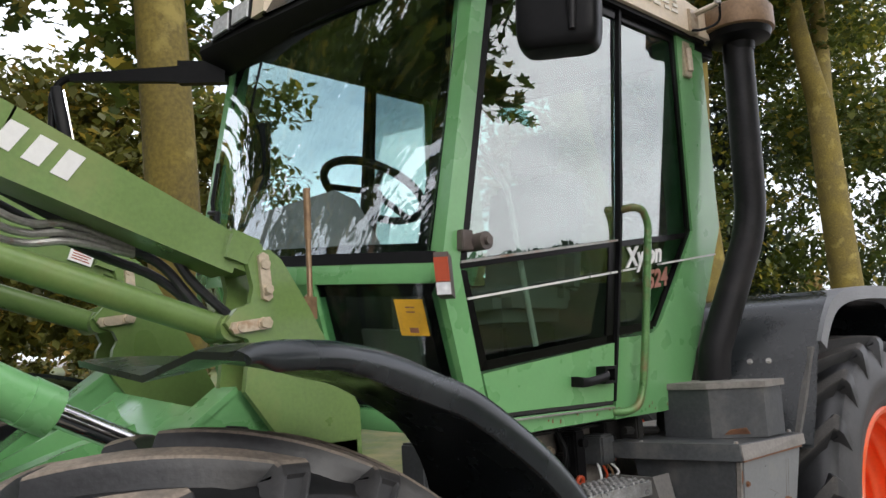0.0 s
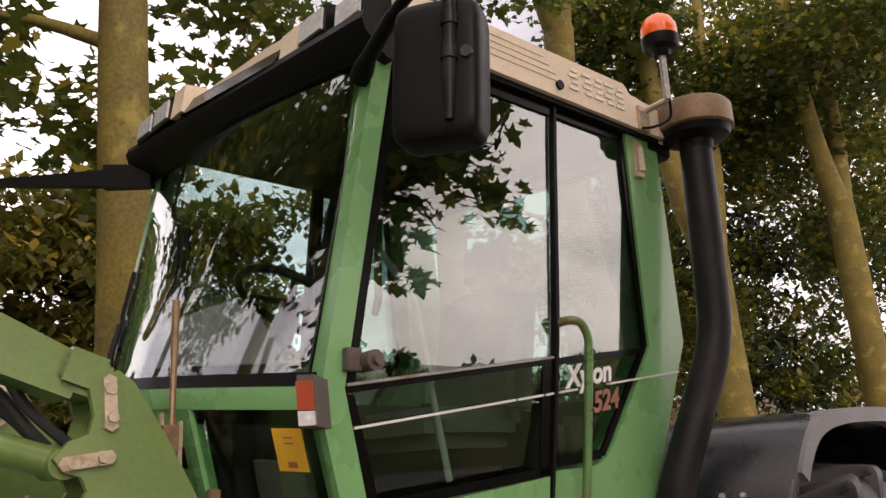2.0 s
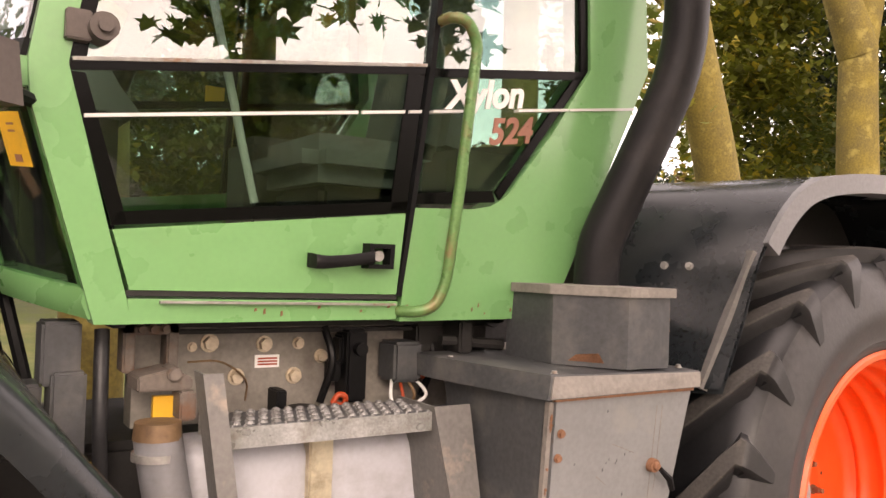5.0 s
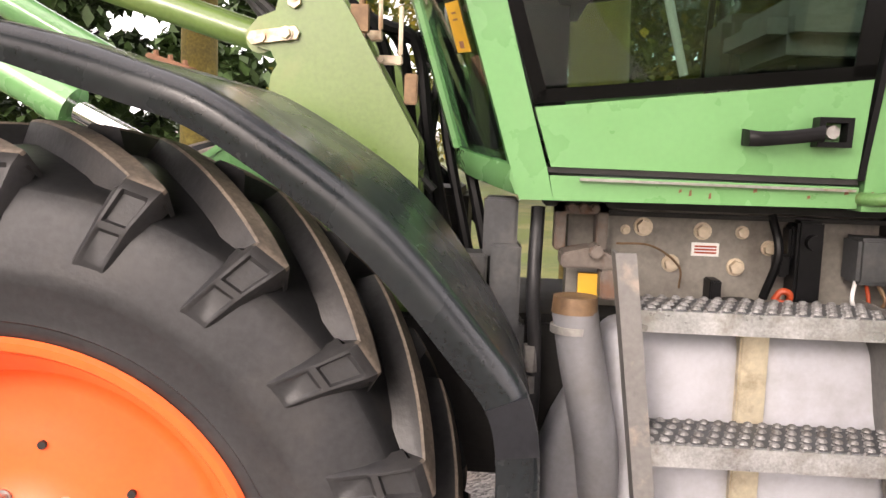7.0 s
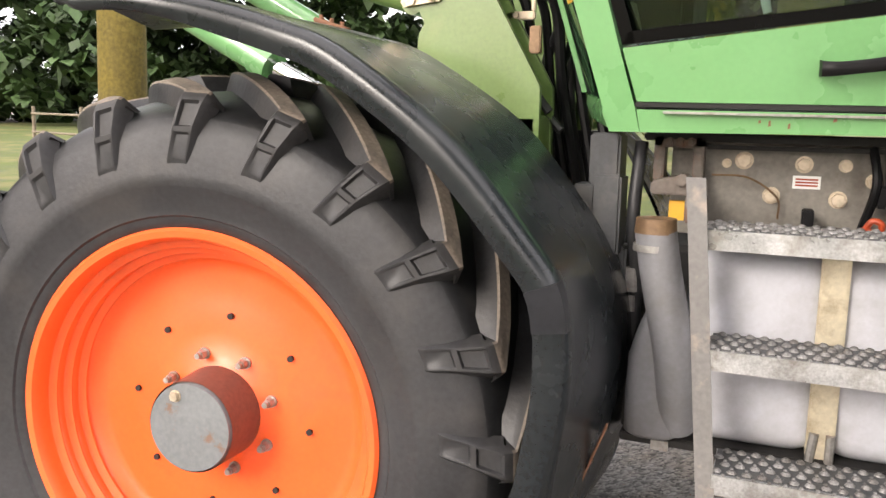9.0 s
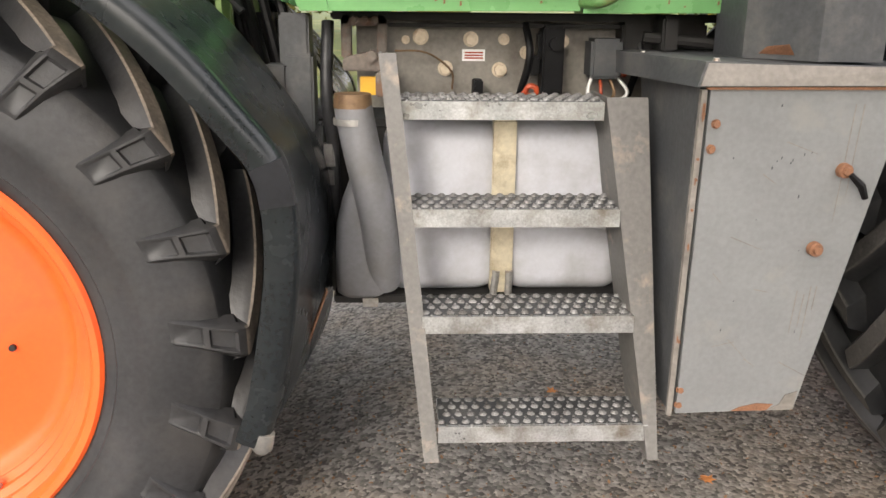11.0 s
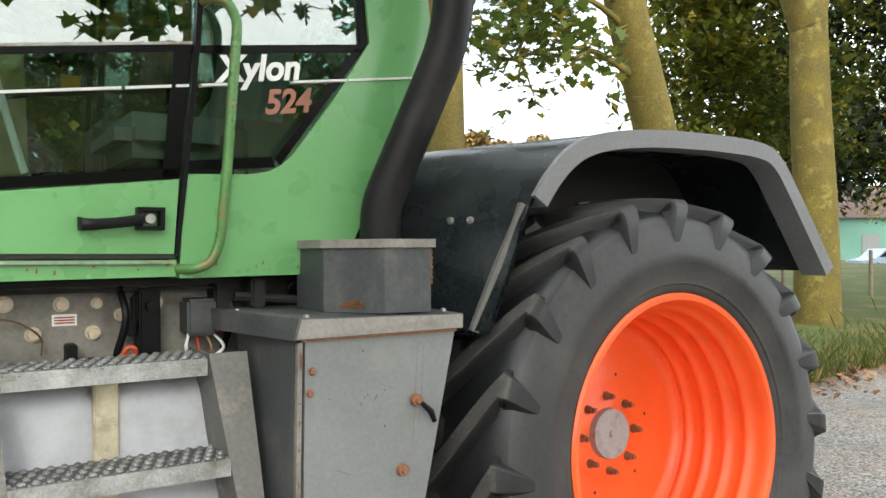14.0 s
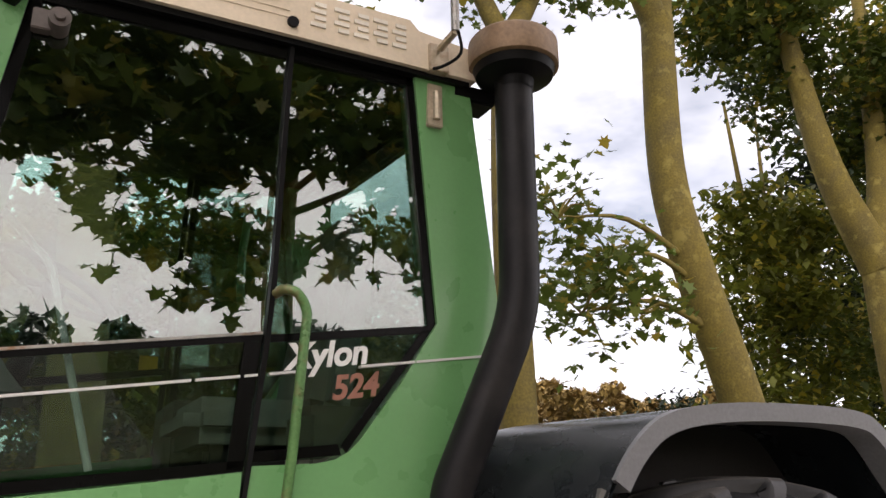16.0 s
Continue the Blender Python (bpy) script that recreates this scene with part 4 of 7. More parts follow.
# mirrors
def mirror(side_sign, body_m, arm_pts, deep, wide, tall):
    """A housing with softly rounded edges, its glass on local +x, pole and clamp on the back."""
    bm = bmesh.new()
    rings = []
    for u in (-1, -0.99, -0.965, -0.92, -0.85, -0.7, -0.35, 0, 0.35, 0.7, 0.85, 0.92, 0.965, 0.99, 1):
        e = 0.68 + 0.32 * (1 - abs(u) ** 9) ** 0.5
        ring = []
        for i in range(28):
            t = 2 * math.pi * (i + 0.5) / 28
            c, s_ = math.cos(t), math.sin(t)
            ring.append(bm.verts.new((math.copysign(abs(c) ** 0.42, c) * deep * e, math.copysign(abs(s_) ** 0.36, s_) * wide * e, u * tall)))
        rings.append(ring)
    for a, b in zip(rings, rings[1:]):
        for i in range(28):
            bm.faces.new((a[i], a[(i + 1) % 28], b[(i + 1) % 28], b[i]))
    bm.faces.new(rings[0][::-1])
    bm.faces.new(rings[-1])
    bm.transform(body_m)
    ob = part("wing_mirror", bm, BLACK, tractor, "large black wing mirror on an arm", smooth=60)
    bm = bmesh.new()
    box(bm, (deep - 0.012, -wide * 0.82, -tall * 0.86), (deep + 0.003, wide * 0.82, tall * 0.86))
    bm.transform(body_m)
    part("mirror_glass", bm, MIRROR, ob, "mirror glass")
    bm = bmesh.new()
    if side_sign > 0:
        tube(bm, arm_pts, [0.030 - 0.014 * min(i / 8, 1) for i in range(len(arm_pts))], 10)
    else:
        tube(bm, arm_pts[1:], 0.015, 10)
        # the deep tapered bracket by the pillar
        a, b = Vector(arm_pts[0]), Vector(arm_pts[1])
        for q0, q1, h0, h1, w_ in ((a, a.lerp(b, 0.30), 0.055, 0.050, 0.020), (a.lerp(b, 0.30), b.lerp(a, -0.0), 0.042, 0.016, 0.014)):
            d = (q1 - q0).normalized()
            nrm = Vector((-d.y, d.x, 0)).normalized() * w_
            v1 = [bm.verts.new(q) for q in (q0 + nrm - Vector((0, 0, h0)), q0 - nrm - Vector((0, 0, h0)), q0 - nrm + Vector((0, 0, h0 * 0.6)), q0 + nrm + Vector((0, 0, h0 * 0.6)))]
            v2 = [bm.verts.new(q) for q in (q1 + nrm - Vector((0, 0, h1)), q1 - nrm - Vector((0, 0, h1)), q1 - nrm + Vector((0, 0, h1 * 0.9)), q1 + nrm + Vector((0, 0, h1 * 0.9)))]
            for k in range(4):
                bm.faces.new((v1[k], v1[(k + 1) % 4], v2[(k + 1) % 4], v2[k]))
            bm.faces.new(v1[::-1])
            bm.faces.new(v2)
    part("arm", bm, BLACK, ob, "black mirror arm", smooth=60)
    if side_sign > 0:
        bm = bmesh.new()
        px, py = -deep - 0.004, -0.40 * wide
        tube(bm, [body_m @ Vector((px, py, -0.13)), body_m @ Vector((px, py, -0.02)), body_m @ Vector((px, py, 0.26))], [0.009, 0.015, 0.015], 12)
        for z in (0.02, 0.10):
            cyl(bm, body_m @ Vector((px, py, z - 0.015)), body_m @ Vector((px, py, z + 0.015)), 0.019, seg=14)
        part("pole", bm, PIPE, ob, "black mirror pole")
        bm = bmesh.new()
        cyl(bm, body_m @ Vector((-deep - 0.005, -0.76 * wide, 0.02)), body_m @ Vector((-deep + 0.02, -0.76 * wide, 0.02)), 0.013, seg=14)
        part("bolt", bm, RUBBER, ob)


near_m = Matrix.Translation((-0.312, -0.50, 2.414)) @ Matrix.Rotation(radians(28), 4, "Z") @ Matrix.Rotation(radians(3), 4, "X")
mirror(1, near_m, rounded([(-0.245, -0.115, 2.59), (-0.265, -0.17, 2.61), (-0.32, -0.36, 2.64), (-0.345, -0.53, 2.675), (-0.353, -0.563, 2.66)], 0.02), 0.058, 0.102, 0.162)
far_m = Matrix.Translation((-0.690, 1.755, 2.545)) @ Matrix.Rotation(radians(-20), 4, "Z") @ Matrix.Rotation(radians(-10), 4, "Y")
mirror(-1, far_m, rounded([(-0.25, 1.21, 2.735), (-0.70, 1.74, 2.765), (-0.735, 1.765, 2.70), (-0.735, 1.765, 2.45)], 0.05), 0.026, 0.085, 0.175)

# turn signal on its arm, turned outwards
bm = bmesh.new()
low = [(-0.449, -0.211), (-0.360, -0.132), (-0.385, -0.105), (-0.474, -0.184)]
a, b = [(x, y, 1.688) for x, y in low], [(x - 0.012, y - 0.004, 1.796) for x, y in low]
va, vb = [bm.verts.new(q) for q in a], [bm.verts.new(q) for q in b]
for k in range(4):
    bm.faces.new((va[k], va[(k + 1) % 4], vb[(k + 1) % 4], vb[k]))
bm.faces.new(va[::-1])
bm.faces.new(vb)
sig = part("turn_signal", bm, HOUSING, tractor, "brown grey turn signal housing", bevel=0.010, segs=3)
for z0, z1, mat, nm, lb in ((1.722, 1.782, RED, "red_lens", "red and orange lens"), (1.690, 1.720, LENS, "clear_lens", "clear lens")):
    bm = bmesh.new()
    p0, p1 = Vector((-0.450, -0.210, 0)), Vector((-0.474, -0.184, 0))
    out = Vector((-0.009, -0.008, 0))
    quad = [p0, p0 + out, p1 + out, p1 - out * 0.3, p0 - out * 0.3 + Vector((0.004, 0.004, 0))]
    sl = lambda z: Vector((-0.111, -0.033, 0)) * (z - 1.688)
    va, vb = [bm.verts.new(q + sl(z0) + Vector((0, 0, z0))) for q in quad], [bm.verts.new(q + sl(z1) + Vector((0, 0, z1))) for q in quad]
    for k in range(5):
        bm.faces.new((va[k], va[(k + 1) % 5], vb[(k + 1) % 5], vb[k]))
    bm.faces.new(va[::-1])
    bm.faces.new(vb)
    part(nm, bm, mat, sig, lb, bevel=0.003)
bm = bmesh.new()
tube(bm, [(-0.40, -0.12, 1.72), (-0.33, -0.05, 1.71)], 0.014, 8)
part("bracket", bm, BLACK, sig)

# seat, steering wheel, console
SEAT_Y = 0.62
bm = bmesh.new()
box(bm, (0.38, 0.37, 1.66), (0.82, 0.87, 1.80))
seat = part("driver_seat", bm, SEAT, tractor, "grey cloth driver seat", bevel=0.05)
bm = bmesh.new()
box(bm, (0.0, 0.37, 0.0), (0.14, 0.87, 0.55), Matrix.Translation((0.76, 0, 1.76)) @ Matrix.Rotation(radians(10), 4, "Y"))
part("backrest", bm, SEAT, seat, bevel=0.05)
bm = bmesh.new()
box(bm, (0.0, 0.49, 0.0), (0.10, 0.75, 0.20), Matrix.Translation((0.87, 0, 2.31)) @ Matrix.Rotation(radians(8), 4, "Y"))
part("headrest", bm, SEAT, seat, bevel=0.04)
bm = bmesh.new()
box(bm, (0.45, 0.44, 1.33), (0.78, 0.80, 1.66))
part("seat_base", bm, DARK, seat, bevel=0.02)
bm = bmesh.new()
sw = Matrix.Translation((0.0, SEAT_Y, 2.15)) @ Matrix.Rotation(radians(-62), 4, "Y")
ring = [sw @ Vector((0, 0.19 * math.cos(t), 0.19 * math.sin(t))) for t in [2 * math.pi * i / 32 for i in range(33)]]
tube(bm, ring, 0.015, 8, caps=False)
for t in (0.5, 2.6, 4.7):
    tube(bm, [sw @ Vector((0, 0, 0)), sw @ Vector((0, 0.19 * math.cos(t), 0.19 * math.sin(t)))], 0.012, 6)
tube(bm, [sw @ Vector((0, 0, 0)), (-0.10, SEAT_Y, 1.80)], 0.035, 10)
part("steering_wheel", bm, BLACK, tractor, "black steering wheel")
bm = bmesh.new()
box(bm, (-0.34, 0.40, 1.36), (-0.10, 0.84, 1.80))
dash = part("dashboard", bm, DARK, tractor, "dark dashboard column", bevel=0.03)
# light grey dome on top of the dashboard column
bm = bmesh.new()
hump = [(-0.42, 1.78), (-0.425, 1.99), (-0.39, 2.06), (-0.32, 2.085), (-0.24, 2.06), (-0.18, 1.98), (-0.10, 1.85), (-0.05, 1.79)]
near, far = [[bm.verts.new((x, y, z)) for x, z in hump] for y in (0.42, 0.80)]
bm.faces.new(near)
bm.faces.new(far[::-1])
for i in range(len(hump)):
    j = (i + 1) % len(hump)
    bm.faces.new((near[i], far[i], far[j], near[j]))
part("dash_dome", bm, DASH_GREY, dash, "light grey dome on the dashboard", bevel=0.02)
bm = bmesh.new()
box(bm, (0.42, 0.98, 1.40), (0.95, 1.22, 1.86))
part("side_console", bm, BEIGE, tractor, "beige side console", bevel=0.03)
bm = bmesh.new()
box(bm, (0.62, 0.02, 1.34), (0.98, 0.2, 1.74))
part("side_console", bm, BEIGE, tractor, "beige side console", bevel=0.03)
bm = bmesh.new()
tube(bm, rounded([(-0.152, -0.058, 2.145), (-0.035, -0.050, 2.028), (0.02, -0.032, 1.83), (0.097, -0.008, 1.560)], 0.03), 0.009, 8)
part("inner_grab_bar", bm, DIAL, tractor, "slim inner door bar")
bm = bmesh.new()
tube(bm, rounded([(0.74, 1.09, 2.74), (0.70, 1.04, 2.70), (0.67, 1.02, 2.46), (0.67, 1.02, 2.30), (0.70, 1.09, 2.26)], 0.04), 0.018, 8)
part("far_door_bar", bm, GREEN, tractor, "green grab bar of the far door")
bm = bmesh.new()
tube(bm, [bowed(front_x(1.84) - 0.02, 0.95, 1.80), bowed(front_x(1.88) - 0.035, 0.97, 1.90), bowed(front_x(2.0) - 0.03, 1.06, 2.00), bowed(front_x(2.0) - 0.02, 1.22, 2.02)], 0.010, 8)
tube(bm, [bowed(front_x(1.84) - 0.02, 1.02, 1.80), bowed(front_x(1.86) - 0.03, 1.02, 1.87), bowed(front_x(1.98) - 0.03, 1.08, 1.97)], 0.007, 8)
tube(bm, [bowed(front_x(2.0) - 0.012, 1.10, 1.93), bowed(front_x(2.03) - 0.012, 1.24, 2.06), bowed(front_x(2.2) - 0.010, 1.28, 2.22)], 0.008, 6)
part("wiper", bm, BLACK, tractor, "black windscreen wiper")
bm = bmesh.new()
tube(bm, [bowed(front_x(2.6) + 0.05, 1.16, 2.66), bowed(front_x(2.5) + 0.05, 1.18, 2.52), bowed(front_x(2.4) + 0.06, 1.20, 2.42)], 0.006, 6)
cab_box(bm, (-0.20, 1.12, 2.12), (-0.185, 1.28, 2.38))
part("inner_mirror", bm, BLACK, tractor, "black inner mirror on a wire arm", bevel=0.004)

# ---- wheels ----
def carcass(r_rim, r_out, r_sh, half):
    """The tyre under its tread bars, with rounded sidewalls; the near side looks to -y."""
    bm = bmesh.new()
    rc, rs = r_out - 0.046, r_sh - 0.040
    prof = [(r_rim - 0.02, -half + 0.03), (r_rim - 0.002, -half + 0.004), (r_rim + 0.012, -half - 0.010), (r_rim + 0.030, -half - 0.013), (r_rim + 0.034, -half - 0.019), (r_rim + 0.05, -half - 0.020), (r_rim + 0.075, -half - 0.031), (r_rim + 0.10, -half - 0.036), (r_rim + 0.104, -half - 0.0385), (r_rim + 0.13, -half - 0.0375), (r_rim + 0.16, -half - 0.034), (rs - 0.060, -half - 0.026), (rs - 0.022, -half - 0.012), (rs - 0.002, -half + 0.012), (rs + 0.012, -half + 0.045),
            (rs + (rc - rs) * 0.55, -half * 0.6), (rs + (rc - rs) * 0.9, -half * 0.28), (rc, 0)]
    prof = prof + [(r, -y) for r, y in prof[-2::-1]]
    lathe(bm, prof, 120)
    return bm


def tread_bar(r_out, r_sh, half, framed):
    """One bar from the sidewall over the shoulder to the middle of the tread, towards -y. Framed: its foot is a raised frame with two sunk fields."""
    bm = bmesh.new()
    # radius, distance from the middle, turn, half width, depth of the sunk field, drop of the edges
    if framed:
        way = [(r_sh - 0.175, half + 0.030, 0.062, 0.040, 0.0, 0.008), (r_sh - 0.158, half + 0.0380, 0.056, 0.038, 0.001, 0.018), (r_sh - 0.150, half + 0.0400, 0.053, 0.037, 0.003, 0.020), (r_sh - 0.098, half + 0.0410, 0.034, 0.035, 0.007, 0.028), (r_sh - 0.093, half + 0.0425, 0.032, 0.035, 0.0, 0.030), (r_sh - 0.081, half + 0.0430, 0.028, 0.035, 0.0, 0.034),
               (r_sh - 0.076, half + 0.0430, 0.026, 0.035, 0.010, 0.034), (r_sh - 0.028, half + 0.0370, 0.008, 0.037, 0.010, 0.042), (r_sh - 0.022, half + 0.0340, 0.006, 0.037, 0.0, 0.044), (r_sh - 0.006, half + 0.0240, 0.001, 0.038, 0.0, 0.046), (r_sh, half + 0.012, 0.0, 0.038, 0.0, 0.048)]
    else:
        way = [(r_sh - 0.165, half + 0.031, 0.064, 0.014, 0.0, 0.004), (r_sh - 0.120, half + 0.0345, 0.044, 0.024, 0.0, 0.014), (r_sh - 0.070, half + 0.0365, 0.024, 0.031, 0.0, 0.028), (r_sh - 0.030, half + 0.0370, 0.010, 0.034, 0.0, 0.042), (r_sh - 0.010, half + 0.0270, 0.003, 0.036, 0.0, 0.046), (r_sh, half + 0.014, 0.0, 0.036, 0.0, 0.048)]
    foot = len(way)
    for k in range(1, 10):
        f = k / 9
        way.append((r_sh + (r_out - r_sh) * (1 - (1 - f) ** 2.0), half + 0.010 - f * (half + 0.026), 0.50 * f - 0.13 * f * f, 0.038 - 0.008 * f, 0.0, 0.052))
    rows_l = []
    for j, (r, y, turn, wt, sunk, drop) in enumerate(way):
        flare = 0.004 + drop * 0.36
        ring = []
        for w_, d in ((-wt - flare, drop), (-wt - flare * 0.35, drop * 0.45), (-wt, 0.005), (-wt + 0.005, 0.0), (-wt * 0.70, 0.0), (-wt * 0.58, sunk), (wt * 0.58, sunk), (wt * 0.70, 0.0), (wt - 0.005, 0.0), (wt, 0.005), (wt + flare * 0.35, drop * 0.45), (wt + flare, drop)):
            if j < foot - 2:
                r2, y2 = r - d * 0.25, y - d
            elif j < foot:
                r2, y2 = r - d * 0.8, y - d * 0.6
            else:
                r2, y2 = r - d * 0.95, y - d * 0.1
            ang = turn + w_ / r_out
            ring.append(bm.verts.new((r2 * math.cos(ang), -y2, r2 * math.sin(ang))))
        rows_l.append(ring)
    worn = []
    for j, (p, q) in enumerate(zip(rows_l, rows_l[1:])):
        for k in range(11):
            f = bm.faces.new((p[k], p[k + 1], q[k + 1], q[k]))
            if j >= foot - 2 and 2 <= k <= 8:
                worn.append(f)
    bm.faces.new(rows_l[-1])
    bm.faces.new(rows_l[0][::-1])
    bmesh.ops.recalc_face_normals(bm, faces=list(bm.faces))
    for f in worn:
        f.material_index = 1
    return bm


def wheel(name, label, m, r_rim, r_out, r_sh, half, disc_y, hub, lugs=20, ridges=4, phase=0.0):
    w = new(name)
    w.parent = tractor
    tagged(w, label)
    body = part("tyre", carcass(r_rim, r_out, r_sh, half), RUBBER_GREY if hub == "flat" else RUBBER, w, "black lugged tractor tyre", smooth=40)
    # tread floor darker than the sidewall: shade between the bars, put into the colour
    body.data.materials.append(RUBBER_BLACK)
    for f in body.data.polygons:
        f.material_index = int(math.hypot(f.center.x, f.center.z) > r_sh - 0.062)
    first = part("tread_bar", tread_bar(r_out, r_sh, half, hub != "flat"), RUBBER_BLACK if hub == "flat" else RUBBER, w, "rubber tread bar with a worn top", smooth=40)
    first.data.materials.append(LUG_DARK if hub == "flat" else LUG_WORN)
    for i in range(lugs * 2):
        bar = first if i == 0 else new("tread_bar", first.data)
        bar.parent = w
        tagged(bar, "rubber tread bar with a worn top")
        bar.matrix_local = Matrix.Rotation(-2 * math.pi * (i / 2) / lugs - radians(phase), 4, "Y") @ Matrix.Diagonal((1, 1 if i % 2 == 0 else -1, 1, 1))
    bm = bmesh.new()
    lip = half
    e = r_rim
    prof = [(e - 0.010, -lip + 0.016), (e, -lip + 0.006), (e + 0.005, -lip - 0.006), (e - 0.003, -lip - 0.015), (e - 0.018, -lip - 0.012), (e - 0.027, -lip + 0.006)]
    depth = disc_y + lip
    for k in range(ridges):
        y0 = -lip + 0.022 + (depth - 0.035) * k / ridges
        wr = (depth - 0.035) / ridges
        r0 = e - 0.028 - 0.052 * k / ridges
        prof += [(r0, y0), (r0 - 0.001, y0 + wr * 0.36), (r0 - 0.010, y0 + wr * 0.50), (r0 - 0.019, y0 + wr * 0.62), (r0 - 0.020, y0 + wr * 0.74), (r0 - 0.014, y0 + wr * 0.88)]
    prof += [(e - 0.088, disc_y - 0.01), (e - 0.098, disc_y + 0.006), (e - 0.125, disc_y + 0.010), (e - 0.20, disc_y + 0.004), (e - 0.27, disc_y - 0.008), (0.168 if hub == "flat" else 0.13, disc_y - 0.010), (0.158 if hub == "flat" else 0.12, disc_y - 0.018), (0.05, disc_y - 0.018)]
    lathe(bm, prof, 96)
    lathe(bm, [(e - 0.10, disc_y + 0.01), (e - 0.08, disc_y + 0.02), (e - 0.03, lip - 0.02), (e, lip)], 64)
    rim = part("rim", bm, ORANGE, w, "bright orange steel rim", smooth=50)
    bm = bmesh.new()
    if hub == "flat":
        cyl(bm, (0, disc_y - 0.015, 0), (0, disc_y - 0.04, 0), 0.088, 0.084, 32)
        cyl(bm, (0, disc_y - 0.040, 0), (0, disc_y - 0.046, 0), 0.012, seg=10)
        part("hub_cap", bm, HUB_PLATE, w, "flat grey hub plate", smooth=40)
        nut_r, hole_r, nn = 0.128, 0.205, 8
    else:
        cyl(bm, (0, disc_y - 0.01, 0), (0, disc_y - 0.140, 0), 0.118, 0.112, 40, caps=False)
        part("hub", bm, HUB_BROWN, w, "brown planetary hub")
        bm = bmesh.new()
        cyl(bm, (0, disc_y - 0.125, 0), (0, disc_y - 0.147, 0), 0.112, 0.106, 40)
        part("hub_cap", bm, HUB_GREY, w, "chipped grey hub end plate", smooth=40)
        bm = bmesh.new()
        hexnut(bm, (-0.035, disc_y - 0.146, 0.075), (0, -1, 0), 0.012, 0.012)
        part("plug", bm, ZINC, w)
        nut_r, hole_r, nn = 0.150, 0.245, 8
    for i in range(nn):
        t = 2 * math.pi * (i + (0.0 if hub == "flat" else 0.35)) / nn
        bm = bmesh.new()
        y = disc_y - (0.017 if hub == "flat" else 0.008)
        hexnut(bm, (nut_r * math.cos(t), y, nut_r * math.sin(t)), (0, -1, 0), 0.0125, 0.028)
        cyl(bm, (nut_r * math.cos(t), y - 0.03, nut_r * math.sin(t)), (nut_r * math.cos(t), y - 0.04, nut_r * math.sin(t)), 0.008, seg=8)
        part("wheel_nut", bm, RUST if hub == "flat" else STEEL, w)
        if i > 5 and hub == "flat":
            continue
        bm = bmesh.new()
        t = 2 * math.pi * (i + 0.2) / 6 if hub == "flat" else t + math.pi / nn
        cyl(bm, (hole_r * math.cos(t), disc_y - 0.0085, hole_r * math.sin(t)), (hole_r * math.cos(t), disc_y + 0.02, hole_r * math.sin(t)), 0.0058 if hub == "flat" else 0.008, seg=12)
        part("disc_hole", bm, DARK, w)
    bm = bmesh.new()
    t = radians(-62)
    cyl(bm, ((e - 0.07) * math.cos(t), -lip + 0.09, (e - 0.07) * math.sin(t)), ((e - 0.10) * math.cos(t), -lip + 0.07, (e - 0.10) * math.sin(t)), 0.009, seg=8)
    part("valve", bm, STEEL, w)
    w.matrix_local = m
    return w


REAR_C = (1.892, -0.152, 0.742)
FRONT_C = (-1.125, -0.165, 0.585)
rear = wheel("rear_wheel", "rear wheel with orange deep dish rim", Matrix.Translation(REAR_C) @ Matrix.Rotation(radians(2), 4, "Z") @ Matrix.Rotation(radians(-3), 4, "X"), 0.475, 0.802, 0.776, 0.252, 0.085, "flat", phase=16.3)
front = wheel("front_wheel", "front wheel with orange rim and protruding hub", Matrix.Translation(FRONT_C) @ Matrix.Rotation(radians(6), 4, "Z") @ Matrix.Rotation(radians(-1), 4, "X"), 0.472, 0.846, 0.788, 0.252, -0.118, "planetary", lugs=21, ridges=3, phase=1.4)
copy_thing(rear, Matrix.Translation((REAR_C[0], 2 * MID - REAR_C[1], REAR_C[2])) @ Matrix.Rotation(radians(180), 4, "Z"))
copy_thing(front, Matrix.Translation((FRONT_C[0], 2 * MID - FRONT_C[1], FRONT_C[2])) @ Matrix.Rotation(radians(180), 4, "Z"))


# ---- fenders ----
def arc_band(bm, line, y0, y1, thick):
    """A band that follows a line of (x, z) between two depths, with thickness inward."""
    line = [Vector((x, 0, z)) for x, z in line]
    rows_b = []
    for i, p in enumerate(line):
        d = (line[min(i + 1, len(line) - 1)] - line[max(i - 1, 0)]).normalized()
        nrm = Vector((-d.z, 0, d.x))
        q = p - nrm * (thick(p.x) if callable(thick) else thick)
        rows_b.append([bm.verts.new(v) for v in ((p.x, y0, p.z), (p.x, y1, p.z), (q.x, y1, q.z), (q.x, y0, q.z))])
    for a, b in zip(rows_b, rows_b[1:]):
        for k in range(4):
            bm.faces.new((a[k], b[k], b[(k + 1) % 4], a[(k + 1) % 4]))
    bm.faces.new(rows_b[0])
    bm.faces.new(rows_b[-1][::-1])


def smooth_line(pts, n=5):
    return [(p.x, p.z) for p in curve_points([(x, 0, z) for x, z in pts], n)]


front_line = smooth_line([(-0.266, 0.43), (-0.236, 0.52), (-0.208, 0.66), (-0.184, 0.84), (-0.198, 1.01), (-0.277, 1.127), (-0.440, 1.303), (-0.660, 1.456), (-0.80, 1.510), (-0.93, 1.547), (-1.05, 1.565), (-1.13, 1.570), (-1.19, 1.570), (-1.23, 1.566), (-1.258, 1.557)])
